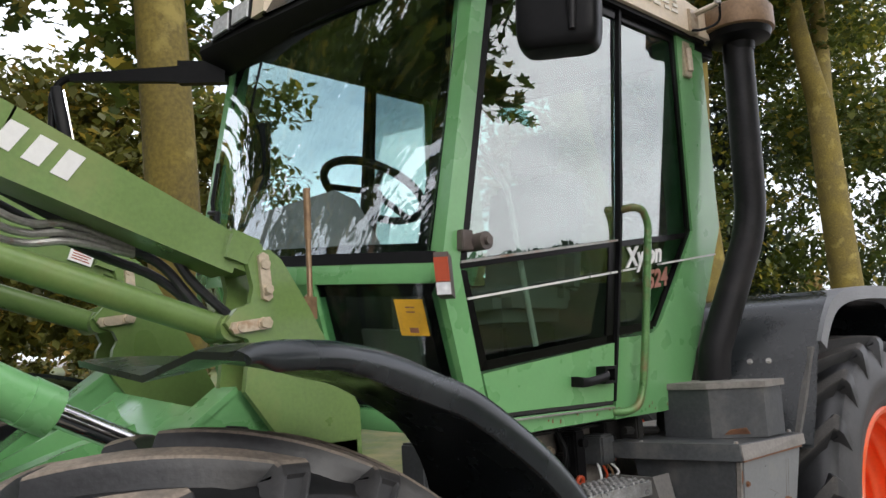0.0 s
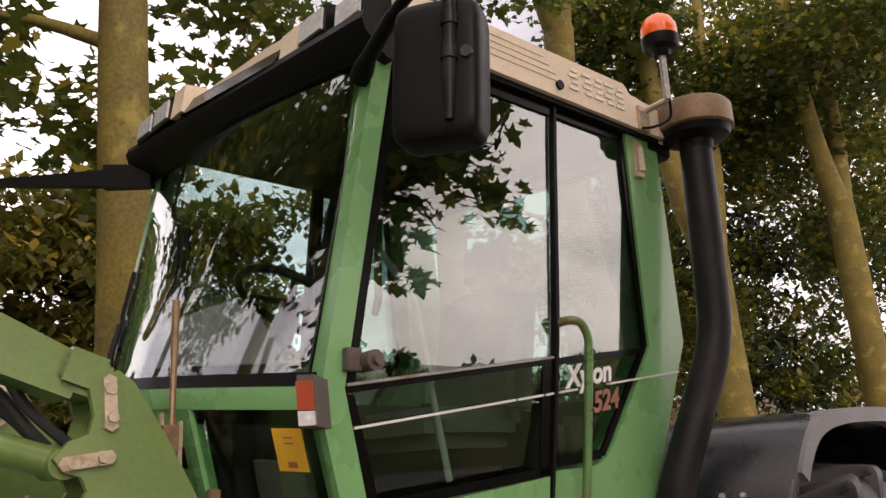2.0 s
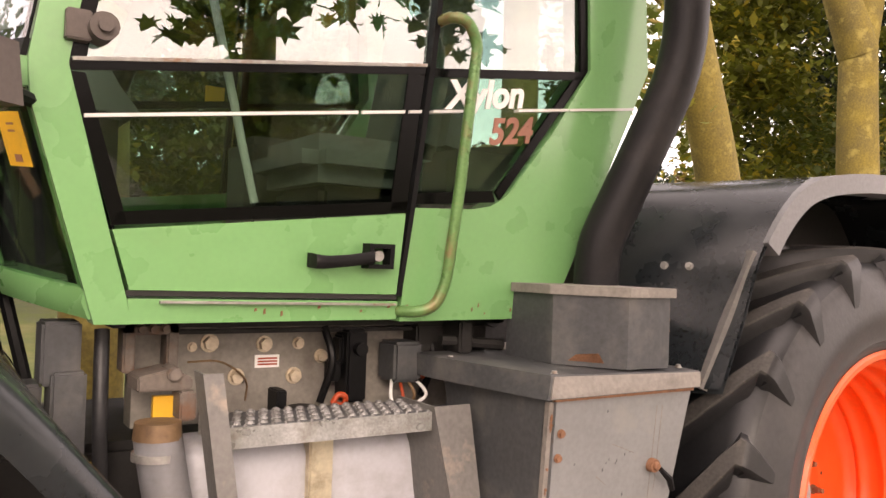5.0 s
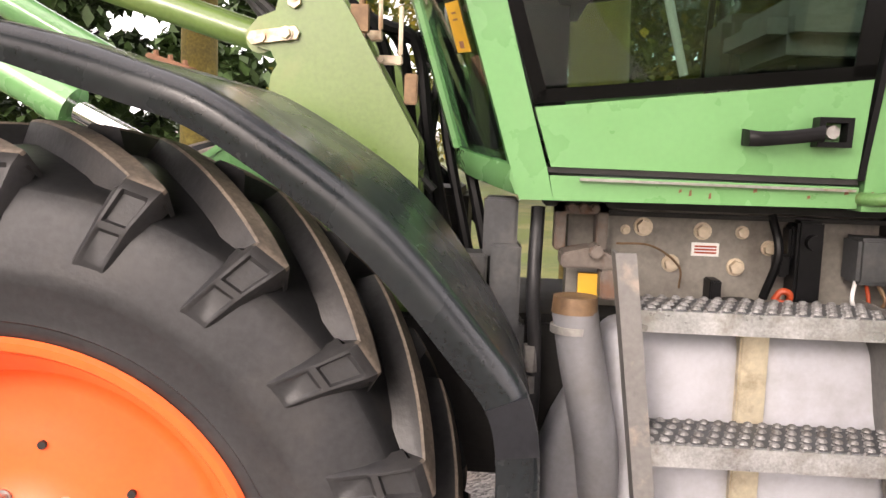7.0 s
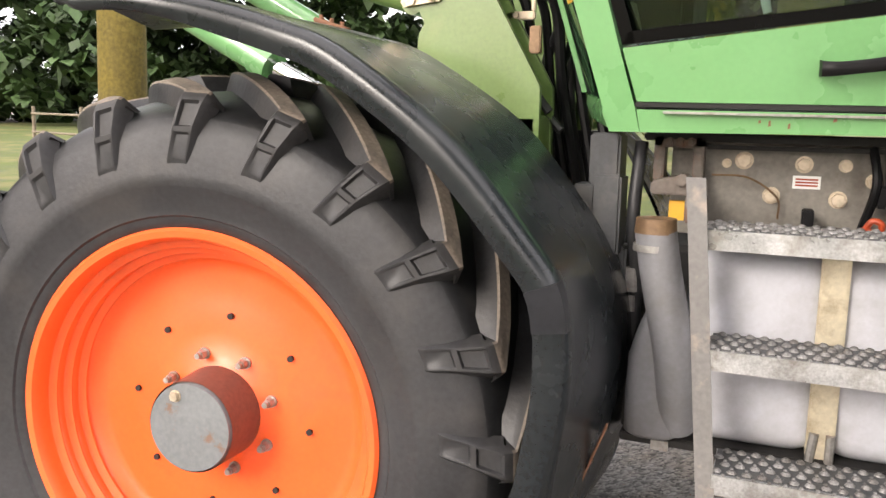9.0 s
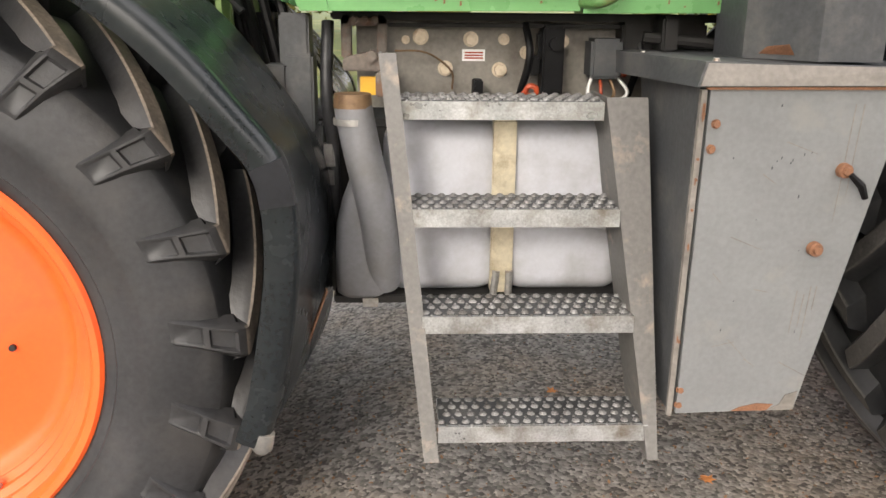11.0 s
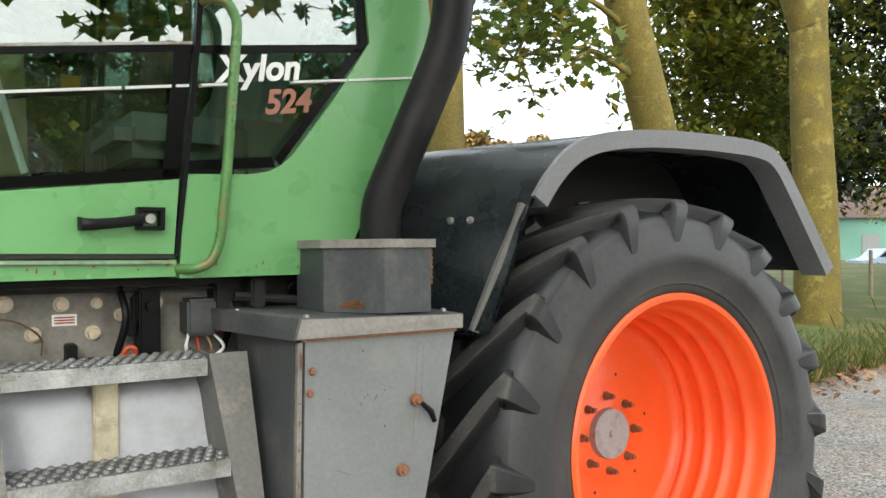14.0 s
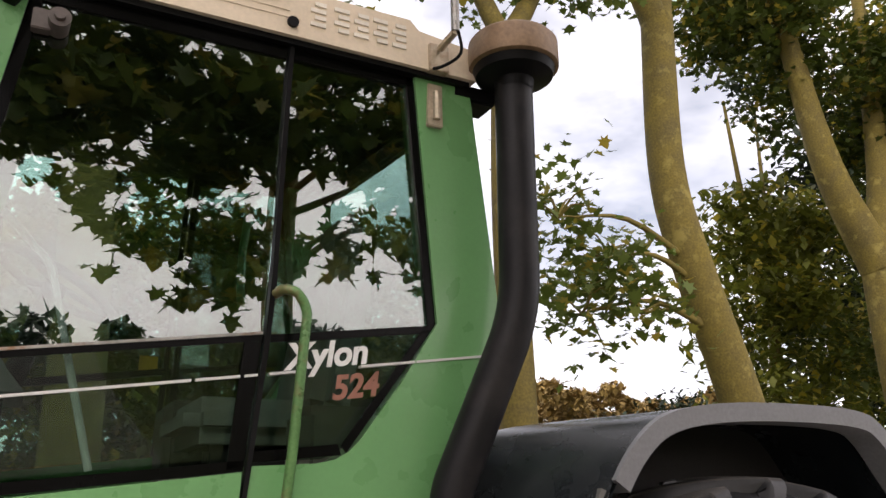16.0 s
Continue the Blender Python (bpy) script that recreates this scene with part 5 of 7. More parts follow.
back_line = smooth_line([(-0.25, 0.36), (-0.19, 0.48), (-0.165, 0.64), (-0.165, 0.80), (-0.195, 0.96), (-0.28, 1.12), (-0.43, 1.325), (-0.66, 1.478), (-0.80, 1.522), (-0.92, 1.550), (-1.02, 1.564), (-1.10, 1.570), (-1.17, 1.572), (-1.23, 1.572), (-1.29, 1.568)])


def ease(f):
    f = min(max(f, 0), 1)
    return f * f * (3 - 2 * f)


def lip_depth(x):
    """The lip grows shallower towards its rounded front end."""
    return 0.062 - 0.020 * ease((-0.85 - x) / 0.25) - 0.024 * ease((-1.20 - x) / 0.058)


def flare(x):
    """How far the front end of the fender bends outwards."""
    return 0.10 * ease((-0.70 - x) / 0.52)


def front_fender(y_lip, y_in, flip):
    """A top skin that runs from the near lip to the inside, and a lip that hangs from its edge."""
    bm = bmesh.new()
    s = -1 if flip else 1
    cols = [[], [], [], []]
    for (x0, z0), (x1, z1) in zip(front_line, back_line):
        y0 = y_lip - s * flare(x0)
        y1 = y_in - s * 0.18 * min(max((z1 - 1.0) / 0.4, 0), 1)
        sag = 0.030 * ease((-1.05 - x0) / 0.2)
        cols[0].append(bm.verts.new((x0, y0, z0)))
        for j, f, drop in ((1, 0.25, -0.006), (2, 0.55, sag)):
            cols[j].append(bm.verts.new((x0 + f * (x1 - x0), y0 + f * (y1 - y0), z0 + f * (z1 - z0) - drop)))
        cols[3].append(bm.verts.new((x1, y1, z1)))
    low = [[bm.verts.new((v.co.x + 0.012 * (FRONT_C[0] - v.co.x), v.co.y, v.co.z + 0.012 * (FRONT_C[2] - v.co.z))) for v in r] for r in cols]
    last = len(front_line) - 1
    for k in range(last):
        for j in range(3):
            bm.faces.new((cols[j][k], cols[j][k + 1], cols[j + 1][k + 1], cols[j + 1][k]))
            bm.faces.new((low[j][k], low[j + 1][k], low[j + 1][k + 1], low[j][k + 1]))
        bm.faces.new((cols[0][k], low[0][k], low[0][k + 1], cols[0][k + 1]))
        bm.faces.new((cols[3][k], cols[3][k + 1], low[3][k + 1], low[3][k]))
    for j in range(3):
        bm.faces.new((cols[j][last], low[j][last], low[j + 1][last], cols[j + 1][last]))
    fend = part("front_fender", bm, FENDER, tractor, "dark plastic front fender with sheen", smooth=40)
    bm = bmesh.new()
    line = [Vector((x, 0, z)) for x, z in front_line]
    rows_b = []
    for i, p in enumerate(line):
        d = (line[min(i + 1, len(line) - 1)] - line[max(i - 1, 0)]).normalized()
        inn = Vector((-d.z, 0, d.x))
        deep = lip_depth(p.x)
        y0 = y_lip - s * flare(p.x)
        # rolled section: over the edge, round and down, then back under
        rows_b.append([bm.verts.new((p.x + inn.x * r, y0 + s * o, p.z + inn.z * r)) for o, r in ((0.045, -0.003), (0.018, -0.005), (0.0, 0.0), (-0.010, min(0.010, deep * 0.25)), (-0.015, min(0.024, deep * 0.5)), (-0.014, deep * 0.75), (-0.008, deep), (0.002, deep + 0.001), (0.004, deep * 0.7), (0.02, 0.012))])
    for a, b in zip(rows_b, rows_b[1:]):
        for k in range(10):
            bm.faces.new((a[k], b[k], b[(k + 1) % 10], a[(k + 1) % 10]))
    bm.faces.new(rows_b[0])
    bm.faces.new(rows_b[-1][::-1])
    part("fender_lip", bm, FENDER, fend, "rolled black fender edge", smooth=60)
    bm = bmesh.new()
    pts = [front_line[i] for i in (21, 20, 19, 18)]
    arc_band(bm, [(x + 0.004, z + 0.004) for x, z in pts], y_lip - s * 0.0165, y_lip + s * 0.022, 0.066)
    part("fender_sleeve", bm, FENDER_LIP, fend)
    bm = bmesh.new()
    (xa, za), (xb, zb) = front_line[0], front_line[2]
    tube(bm, [(xa - 0.012, y_lip + s * 0.006, za - 0.012), (xa - 0.008, y_lip + s * 0.006, za), (xb - 0.012, y_lip + s * 0.006, zb)], [0.014, 0.024, 0.022], 12)
    part("scuffed_tip", bm, STILE, fend, "pale scuffed end of the fender edge", smooth=60)
    return fend


near_fender = front_fender(-0.50, 0.12, False)
bm = bmesh.new()
box(bm, (-0.05, -0.065, 0), (0.05, -0.035, 0.012), Matrix.Translation((-0.93, 0, 1.548)) @ Matrix.Rotation(radians(17), 4, "Y"))
for dx in (-0.03, 0.0, 0.03):
    hexnut(bm, (-0.93 + dx, -0.05, 1.558 - dx * 0.3), (0, 0, 1), 0.006, 0.012)
part("rust_plate", bm, RUST, near_fender, "rusty bolted plate", bevel=0.003)
bm = bmesh.new()
box(bm, (-0.075, 0, 0), (0.075, 0.004, 0.02), Matrix.Translation((-0.186, -0.20, 0.60)) @ Matrix.Rotation(radians(-70), 4, "Y") @ Matrix.Rotation(radians(-80), 4, "X"))
part("scuff", bm, RUST, near_fender, "orange scuff mark")
front_fender(1.56, 0.94, True)

rear_line = smooth_line([(1.175, 1.155), (1.25, 1.32), (1.315, 1.49), (1.42, 1.625), (1.545, 1.70), (1.75, 1.735), (2.05, 1.745), (2.33, 1.735), (2.45, 1.69), (2.57, 1.55), (2.76, 1.30)])
rear_in = smooth_line([(0.98, 1.12), (1.02, 1.32), (1.08, 1.49), (1.16, 1.62), (1.27, 1.69), (1.60, 1.735), (2.05, 1.745), (2.33, 1.735), (2.45, 1.69), (2.57, 1.55), (2.76, 1.30)])


def rear_fender(y_edge, y_in, s):
    bm = bmesh.new()
    rows_f = []
    for (x0, z0), (x1, z1) in zip(rear_line, rear_in):
        pts = []
        for f in (0.0, 0.3, 0.65, 1.0):
            pts.append((x0 + (x1 - x0) * f, y_edge + (y_in - y_edge) * f, z0 + (z1 - z0) * f))
        rows_f.append([bm.verts.new(p) for p in pts])
    under = [[bm.verts.new((v.co.x + 0.013 * (REAR_C[0] - v.co.x), v.co.y, v.co.z - 0.012)) for v in r] for r in rows_f]
    for grid_f in (rows_f, under):
        for a, b in zip(grid_f, grid_f[1:]):
            for k in range(3):
                bm.faces.new((a[k], b[k], b[k + 1], a[k + 1]))
    fend = part("rear_fender", bm, FENDER, tractor, "dark plastic rear fender", smooth=40)
    bm = bmesh.new()
    edge_line = [p for p in rear_line if p[1] > 1.5 or p[0] > 2.2]
    arc_band(bm, [(x, z + 0.004) for x, z in edge_line], y_edge - s * 0.012, y_edge + s * 0.09, 0.055)
    part("fender_edge", bm, TRIM, fend, "grey rubber fender edge", bevel=0.012)
    bm = bmesh.new()
    a, b = Vector((1.318, y_edge + s * 0.03, 1.50)), Vector((1.165, y_edge + s * 0.06, 1.15))
    d = (b - a)
    m = Matrix.Translation(a) @ d.to_track_quat("-Z", "Y").to_matrix().to_4x4()
    box(bm, (-0.022, -0.012, -d.length), (0.022, 0.012, 0), m)
    for f in (0.15, 0.85):
        hexnut(bm, a + d * f + Vector((0, -s * 0.012, 0)), (-0.3, -s, 0), 0.008, 0.01)
    part("fender_strut", bm, STILE, fend, "flat steel fender strut")
    for i, f in ((9, 0.30), (9, 0.42), (8, 0.80)):
        (x0, z0), (x1, z1) = rear_line[i], rear_in[i]
        bm = bmesh.new()
        hexnut(bm, (x0 + (x1 - x0) * f, y_edge + (y_in - y_edge) * f, z0 + (z1 - z0) * f), (-0.88, -s * 0.35, 0.3), 0.009, 0.012)
        part("bolt", bm, STEEL, fend)
    return fend


rear_fender(-0.37, 0.14, 1)
rear_fender(1.43, 0.92, -1)
bm = bmesh.new()
prism(bm, [(1.00, 1.10)] + [(x + 0.004 * (1.9 - x), z - 0.006) for x, z in rear_in] + [(2.70, 1.10)], 0.12, 0.16)
part("inner_fender", bm, DARK, tractor, "dark inner wheel arch")

# ---- engine, bonnet, chassis ----
bm = bmesh.new()
box(bm, (-2.7, 0.20, 0.80), (-0.55, 0.86, 0.92))
part("front_deck", bm, LOADER_GREEN, tractor, "low green front deck", bevel=0.02)
bm = bmesh.new()
box(bm, (-2.6, 0.22, 0.62), (2.2, 0.84, 1.02))
part("frame_rail", bm, DARK, tractor, "dark chassis frame", bevel=0.02)
bm = bmesh.new()
box(bm, (1.0, 0.2, 0.55), (2.1, 0.86, 1.15))
part("gearbox", bm, CAST, tractor, bevel=0.05)
for x, z in ((1.89, 0.74), (-1.10, 0.585)):
    bm = bmesh.new()
    cyl(bm, (x, -0.03, z), (x, 1.09, z), 0.12, seg=20)
    box(bm, (x - 0.16, 0.30, z - 0.16), (x + 0.16, 0.76, z + 0.16))
    part("axle", bm, DARK, tractor, bevel=0.02)
bm = bmesh.new()
prism(bm, [(-0.10, 1.06), (0.72, 1.06), (0.72, 1.285), (-0.10, 1.285)], 0.17, 0.24)
plate = part("chassis_plate", bm, CAST, tractor, "dusty cast chassis plate under the cab", bevel=0.008)
for x, z, r in ((0.067, 1.243, 0.017), (0.198, 1.238, 0.016), (0.132, 1.163, 0.016), (0.275, 1.160, 0.016), (0.028, 1.235, 0.009), (0.285, 1.238, 0.012), (0.345, 1.205, 0.014), (0.62, 1.235, 0.013), (0.44, 1.235, 0.014)):
    bm = bmesh.new()
    hexnut(bm, (x, 0.170, z), (0, -1, 0), r, r * 1.2)
    part("bolt", bm, ZINC, plate)
bm = bmesh.new()
box(bm, (0.176, 0.165, 1.182), (0.236, 0.1705, 1.212))
lab = part("warning_label", bm, WHITE, plate, "small red and white warning label")
bm = bmesh.new()
for i in range(3):
    box(bm, (0.182, 0.163, 1.188 + i * 0.007), (0.230, 0.1655, 1.192 + i * 0.007))
part("print", bm, RED, lab)
# bars in near black: the shadow line under the cab is in their colour
bm = bmesh.new()
box(bm, (-0.16, 0.10, 1.285), (0.86, 0.20, 1.305))
box(bm, (-0.02, 0.12, 1.268), (0.60, 0.15, 1.278))
part("mount_shade_bar", bm, DARK, tractor, bevel=0.004)
# brackets and levers left of the plate
bm = bmesh.new()
box(bm, (-0.135, 0.10, 1.19), (-0.11, 0.16, 1.30))
box(bm, (-0.045, 0.10, 1.19), (-0.02, 0.16, 1.30))
box(bm, (-0.135, 0.10, 1.27), (-0.02, 0.13, 1.295))
for x in (-0.10, -0.075, -0.05):
    hexnut(bm, (x, 0.10, 1.283), (0, -1, 0), 0.009, 0.012)
part("mount_bracket", bm, RUSTY_CAST, tractor, "rusty steel cab mount bracket", bevel=0.004)
bm = bmesh.new()
prism(bm, [(-0.125, 1.165), (-0.125, 1.195), (-0.06, 1.21), (-0.015, 1.19), (-0.015, 1.165)], 0.0, 0.10)
tube(bm, [(-0.055, -0.015, 1.20), (-0.055, 0.06, 1.20)], 0.016, 10)
box(bm, (-0.045, -0.02, 1.105), (-0.012, 0.05, 1.165))
part("linkage", bm, RUSTY_CAST, tractor, "worn cast linkage", bevel=0.004)
bm = bmesh.new()
tube(bm, curve_points([(0.0, 0.10, 1.21), (0.08, 0.12, 1.205), (0.145, 0.14, 1.16), (0.15, 0.15, 1.11)]), 0.0025, 6)
part("thin_wire", bm, COPPER, tractor)
bm = bmesh.new()
box(bm, (-0.085, 0.035, 1.105), (-0.035, 0.05, 1.150))
part("hazard_sticker", bm, YELLOW, tractor, "yellow hazard sticker")
# dark stack of plates and hoses beside the fender
for lo, hi in (((-0.29, 0.10, 1.17), (-0.215, 0.20, 1.30)), ((-0.272, 0.08, 1.00), (-0.205, 0.18, 1.20)), ((-0.34, 0.14, 1.05), (-0.28, 0.24, 1.17)), ((-0.22, 0.12, 0.75), (-0.19, 0.20, 1.02))):
    bm = bmesh.new()
    box(bm, lo, hi)
    part("valve_plate", bm, DARK_SHEET, tractor, "dark stacked hydraulic plate", bevel=0.006)
for pts, r, mat in (([(-0.17, 0.14, 1.28), (-0.175, 0.10, 1.1), (-0.165, 0.13, 0.95), (-0.17, 0.14, 0.75), (-0.22, 0.2, 0.66)], 0.016, RUBBER), ([(-0.40, 0.42, 1.60), (-0.47, 0.48, 1.45), (-0.42, 0.44, 1.2), (-0.30, 0.36, 0.9)], 0.012, RUBBER),
                    ([(-0.45, 0.42, 1.62), (-0.52, 0.48, 1.45), (-0.47, 0.44, 1.2), (-0.33, 0.36, 0.85)], 0.014, RUBBER), ([(-0.42, 0.50, 1.62), (-0.45, 0.52, 1.4), (-0.38, 0.42, 1.15)], 0.016, RUBBER)):
    bm = bmesh.new()
    tube(bm, curve_points(pts), r, 10)
    part("hose", bm, mat, tractor, "black hydraulic hose")
bm = bmesh.new()
cyl(bm, (-0.172, 0.13, 0.91), (-0.172, 0.13, 0.97), 0.021, seg=6)
cyl(bm, (-0.172, 0.13, 0.86), (-0.172, 0.13, 0.90), 0.018, seg=6)
part("hose_fitting", bm, STEEL, tractor)
for k in range(6):
    bm = bmesh.new()
    x, y = -0.585 + 0.045 * k, 0.40 + 0.02 * (k % 3)
    tube(bm, curve_points([(x - 0.12, y, 1.80 - 0.03 * k), (x - 0.03, y + 0.02, 1.66), (x + 0.01, y, 1.42), (x + 0.08, y - 0.04, 1.12), (x + 0.13, y - 0.04, 0.88)]), 0.014 + 0.002 * (k % 2), 8)
    part("hose", bm, BLACK, tractor, "black hydraulic hose")
# electrics under the cab
bm = bmesh.new()
box(bm, (0.375, 0.08, 1.10), (0.43, 0.15, 1.275))
box(bm, (0.365, 0.10, 1.19), (0.40, 0.15, 1.26))
box(bm, (0.345, 0.10, 1.15), (0.372, 0.15, 1.20))
cyl(bm, (0.405, 0.08, 1.23), (0.405, 0.06, 1.23), 0.016, seg=12)
part("valve_block", bm, BLACK, tractor, "black hydraulic valve block", bevel=0.006)
bm = bmesh.new()
box(bm, (0.495, 0.06, 1.145), (0.575, 0.15, 1.245))
relay = part("relay_box", bm, DARK_SHEET, tractor, "dark grey relay box", bevel=0.008)
bm = bmesh.new()
box(bm, (0.577, 0.07, 1.150), (0.592, 0.10, 1.182))
part("connector", bm, RED, relay, "red cable connector", bevel=0.003)
for k, mat in enumerate((WHITE, RED, COPPER, WHITE)):
    bm = bmesh.new()
    x = 0.505 + 0.022 * k
    tube(bm, curve_points([(x, 0.09, 1.15), (x + 0.012 * (k - 1), 0.07, 1.11), (x - 0.01 * (k - 2), 0.10, 1.075)]), 0.0045, 6)
    part("wire", bm, mat, relay)
bm = bmesh.new()
tube(bm, curve_points([(0.325, 0.05, 1.108), (0.338, 0.045, 1.128), (0.356, 0.045, 1.122), (0.352, 0.05, 1.102), (0.325, 0.05, 1.108)]), 0.007, 8, caps=False)
part("red_ring", bm, RED, tractor, "red plastic pull ring")
bm = bmesh.new()
cyl(bm, (0.255, 0.06, 1.075), (0.255, 0.06, 1.105), 0.04, 0.036, 20)
box(bm, (0.20, 0.08, 1.06), (0.225, 0.14, 1.14))
part("reservoir_cap", bm, BLACK, tractor, bevel=0.003)
bm = bmesh.new()
box(bm, (0.58, 0.10, 1.20), (0.80, 0.20, 1.285))
box(bm, (0.66, 0.02, 1.215), (0.70, 0.12, 1.30))
tube(bm, [(0.62, 0.05, 1.25), (0.80, 0.03, 1.235)], 0.014, 8)
part("rear_mount", bm, DARK, tractor, bevel=0.006)
for x in (0.335, 0.62):
    bm = bmesh.new()
    tube(bm, curve_points([(x, 0.13, 1.28), (x + 0.01, 0.10, 1.20), (x - 0.01, 0.12, 1.10)]), 0.010, 8)
    part("loom", bm, BLACK, tractor)

def loft(bm, low, high):
    """A closed body between two outlines of the same number of corners."""
    a, b = [bm.verts.new(p) for p in low], [bm.verts.new(p) for p in high]
    k = len(a)
    for i in range(k):
        bm.faces.new((a[i], a[(i + 1) % k], b[(i + 1) % k], b[i]))
    bm.faces.new(a[::-1])
    bm.faces.new(b)



# ---- fuel tank ----
bm = bmesh.new()
rings = []
for i in range(45):
    x = -0.03 + 0.63 * i / 44
    end = min(x + 0.03, 0.60 - x)
    d = 0.055 * (1 - math.sqrt(max(1 - (1 - min(end / 0.055, 1)) ** 2, 0))) + 0.020 * math.exp(-((x - 0.275) / 0.034) ** 2)
    ring = []
    for cy, cz, a0 in ((0.20 - 0.05, 1.045 - 0.05, 0), (0.05, 1.045 - 0.05, 90), (0.05, 0.595 + 0.05, 180), (0.20 - 0.05, 0.595 + 0.05, 270)):
        for k in range(6):
            t = radians(a0 + 18 * k)
            ring.append(bm.verts.new((x, cy + (0.05 - d) * math.cos(t), cz + (0.05 - d) * math.sin(t))))
    rings.append(ring)
for a, b in zip(rings, rings[1:]):
    for k in range(24):
        bm.faces.new((a[k], a[(k + 1) % 24], b[(k + 1) % 24], b[k]))
bm.faces.new(rings[0][::-1])
bm.faces.new(rings[-1])
tank = part("fuel_tank", bm, TANK, tractor, "translucent white plastic fuel tank", smooth=70)
bm = bmesh.new()
box(bm, (0.246, -0.012, 0.60), (0.304, 0.03, 1.05))
part("tank_strap", bm, STRAP, tank, "brass coloured tank strap", bevel=0.004)
bm = bmesh.new()
tube(bm, [(0.255, -0.012, 0.595), (0.262, -0.012, 0.66)], 0.010, 8)
tube(bm, [(0.295, -0.012, 0.595), (0.295, -0.012, 0.66)], 0.010, 8)
part("strap_bolt", bm, STEEL, tank)
# the shoulder of the tank, and the leaning filler neck that enters it
bm = bmesh.new()
rings = []
for z, cx, cy, hx, hy, e in ((0.600, -0.086, 0.030, 0.052, 0.080, 0.55), (0.612, -0.086, 0.030, 0.066, 0.094, 0.5), (0.70, -0.086, 0.030, 0.067, 0.094, 0.5), (0.79, -0.085, 0.022, 0.064, 0.086, 0.5), (0.85, -0.078, 0.006, 0.055, 0.070, 0.6), (0.91, -0.068, -0.012, 0.042, 0.052, 0.8), (0.96, -0.064, -0.025, 0.026, 0.034, 1.0)):
    ring = []
    for k in range(28):
        t = 2 * math.pi * k / 28
        c, d = math.cos(t), math.sin(t)
        ring.append(bm.verts.new((cx + math.copysign(abs(c) ** e, c) * hx, cy + math.copysign(abs(d) ** e, d) * hy, z)))
    rings.append(ring)
for a, b in zip(rings, rings[1:]):
    for k in range(28):
        bm.faces.new((a[k], a[(k + 1) % 28], b[(k + 1) % 28], b[k]))
bm.faces.new(rings[0][::-1])
bm.faces.new(rings[-1])
part("tank_shoulder", bm, NECK, tank, "grey plastic tank shoulder", smooth=60)
bm = bmesh.new()
tube(bm, curve_points([(-0.098, -0.063, 1.090), (-0.082, -0.064, 1.00), (-0.060, -0.063, 0.90), (-0.040, -0.056, 0.80), (-0.034, -0.036, 0.70), (-0.034, -0.010, 0.63)], 4), 0.046, 24)
part("filler_neck", bm, NECK, tank, "grey brown plastic filler neck", smooth=60)
bm = bmesh.new()
cyl(bm, (-0.098, -0.063, 1.045), (-0.098, -0.063, 1.06), 0.048, 0.048, 24)
part("neck_clamp", bm, STEEL, tank)
bm = bmesh.new()
cyl(bm, (-0.098, -0.063, 1.085), (-0.098, -0.063, 1.118), 0.047, 0.044, 24)
part("filler_cap", bm, COPPER, tank, "rusty brown filler cap", bevel=0.004)
bm = bmesh.new()
box(bm, (-0.16, -0.02, 0.575), (0.62, 0.22, 0.597))
box(bm, (-0.17, 0.06, 0.58), (-0.15, 0.2, 0.70))
part("tank_tray", bm, DARK, tank, "black steel tank tray", bevel=0.004)
bm = bmesh.new()
box(bm, (-0.085, -0.026, 0.567), (-0.045, -0.018, 0.59))
part("tank_plate", bm, STEEL, tank)

# ---- ladder ----
ladder = thing("ladder", "grey steel access ladder with four grip steps on the tractor", "ladder")


def step(x0, x1, y, z, depth=0.155):
    bm = bmesh.new()
    outline = [(y, z - 0.002), (y, z + 0.040), (y + depth, z + 0.040), (y + depth, z), (y + depth - 0.004, z), (y + depth - 0.004, z + 0.035), (y + 0.004, z + 0.035), (y + 0.004, z - 0.002)]
    loft(bm, [(x0, a, b) for a, b in outline], [(x1, a, b) for a, b in outline])
    st = part("step", bm, GALV, ladder, "galvanised grip step", bevel=0.0015)
    bm = bmesh.new()
    box(bm, (x0 + 0.002, y + 0.008, z + 0.038), (x1 - 0.002, y + depth - 0.006, z + 0.0425))
    part("tread", bm, DARK_SHEET, st, "dark dirty tread plate")
    bm = bmesh.new()
    nx, ny = 17, 4
    for j in range(ny):
        for i in range(nx):
            cx = x0 + (x1 - x0) * (i + 0.5 + (0.25 if j % 2 else -0.25)) / nx
            cy = y + depth * (j + 0.55) / ny
            # each tooth: a raised ring of small serrations
            cyl(bm, (cx, cy, z + 0.040), (cx, cy, z + 0.0455), 0.0110, 0.0095, 8)
            cyl(bm, (cx, cy, z + 0.0455), (cx, cy, z + 0.049), 0.0095, 0.0050, 8)
            cyl(bm, (cx + 0.014, cy - 0.016, z + 0.040), (cx + 0.014, cy - 0.016, z + 0.045), 0.005, 0.003, 5)
    part("grip_teeth", bm, GRATE, st, "raised serrated grip teeth", smooth=0)


for x0, x1, y, z in ((0.008, 0.492, -0.125, 1.066), (0.036, 0.530, -0.187, 0.824), (0.066, 0.570, -0.232, 0.575), (0.104, 0.612, -0.270, 0.308)):
    step(x0, x1, y, z)


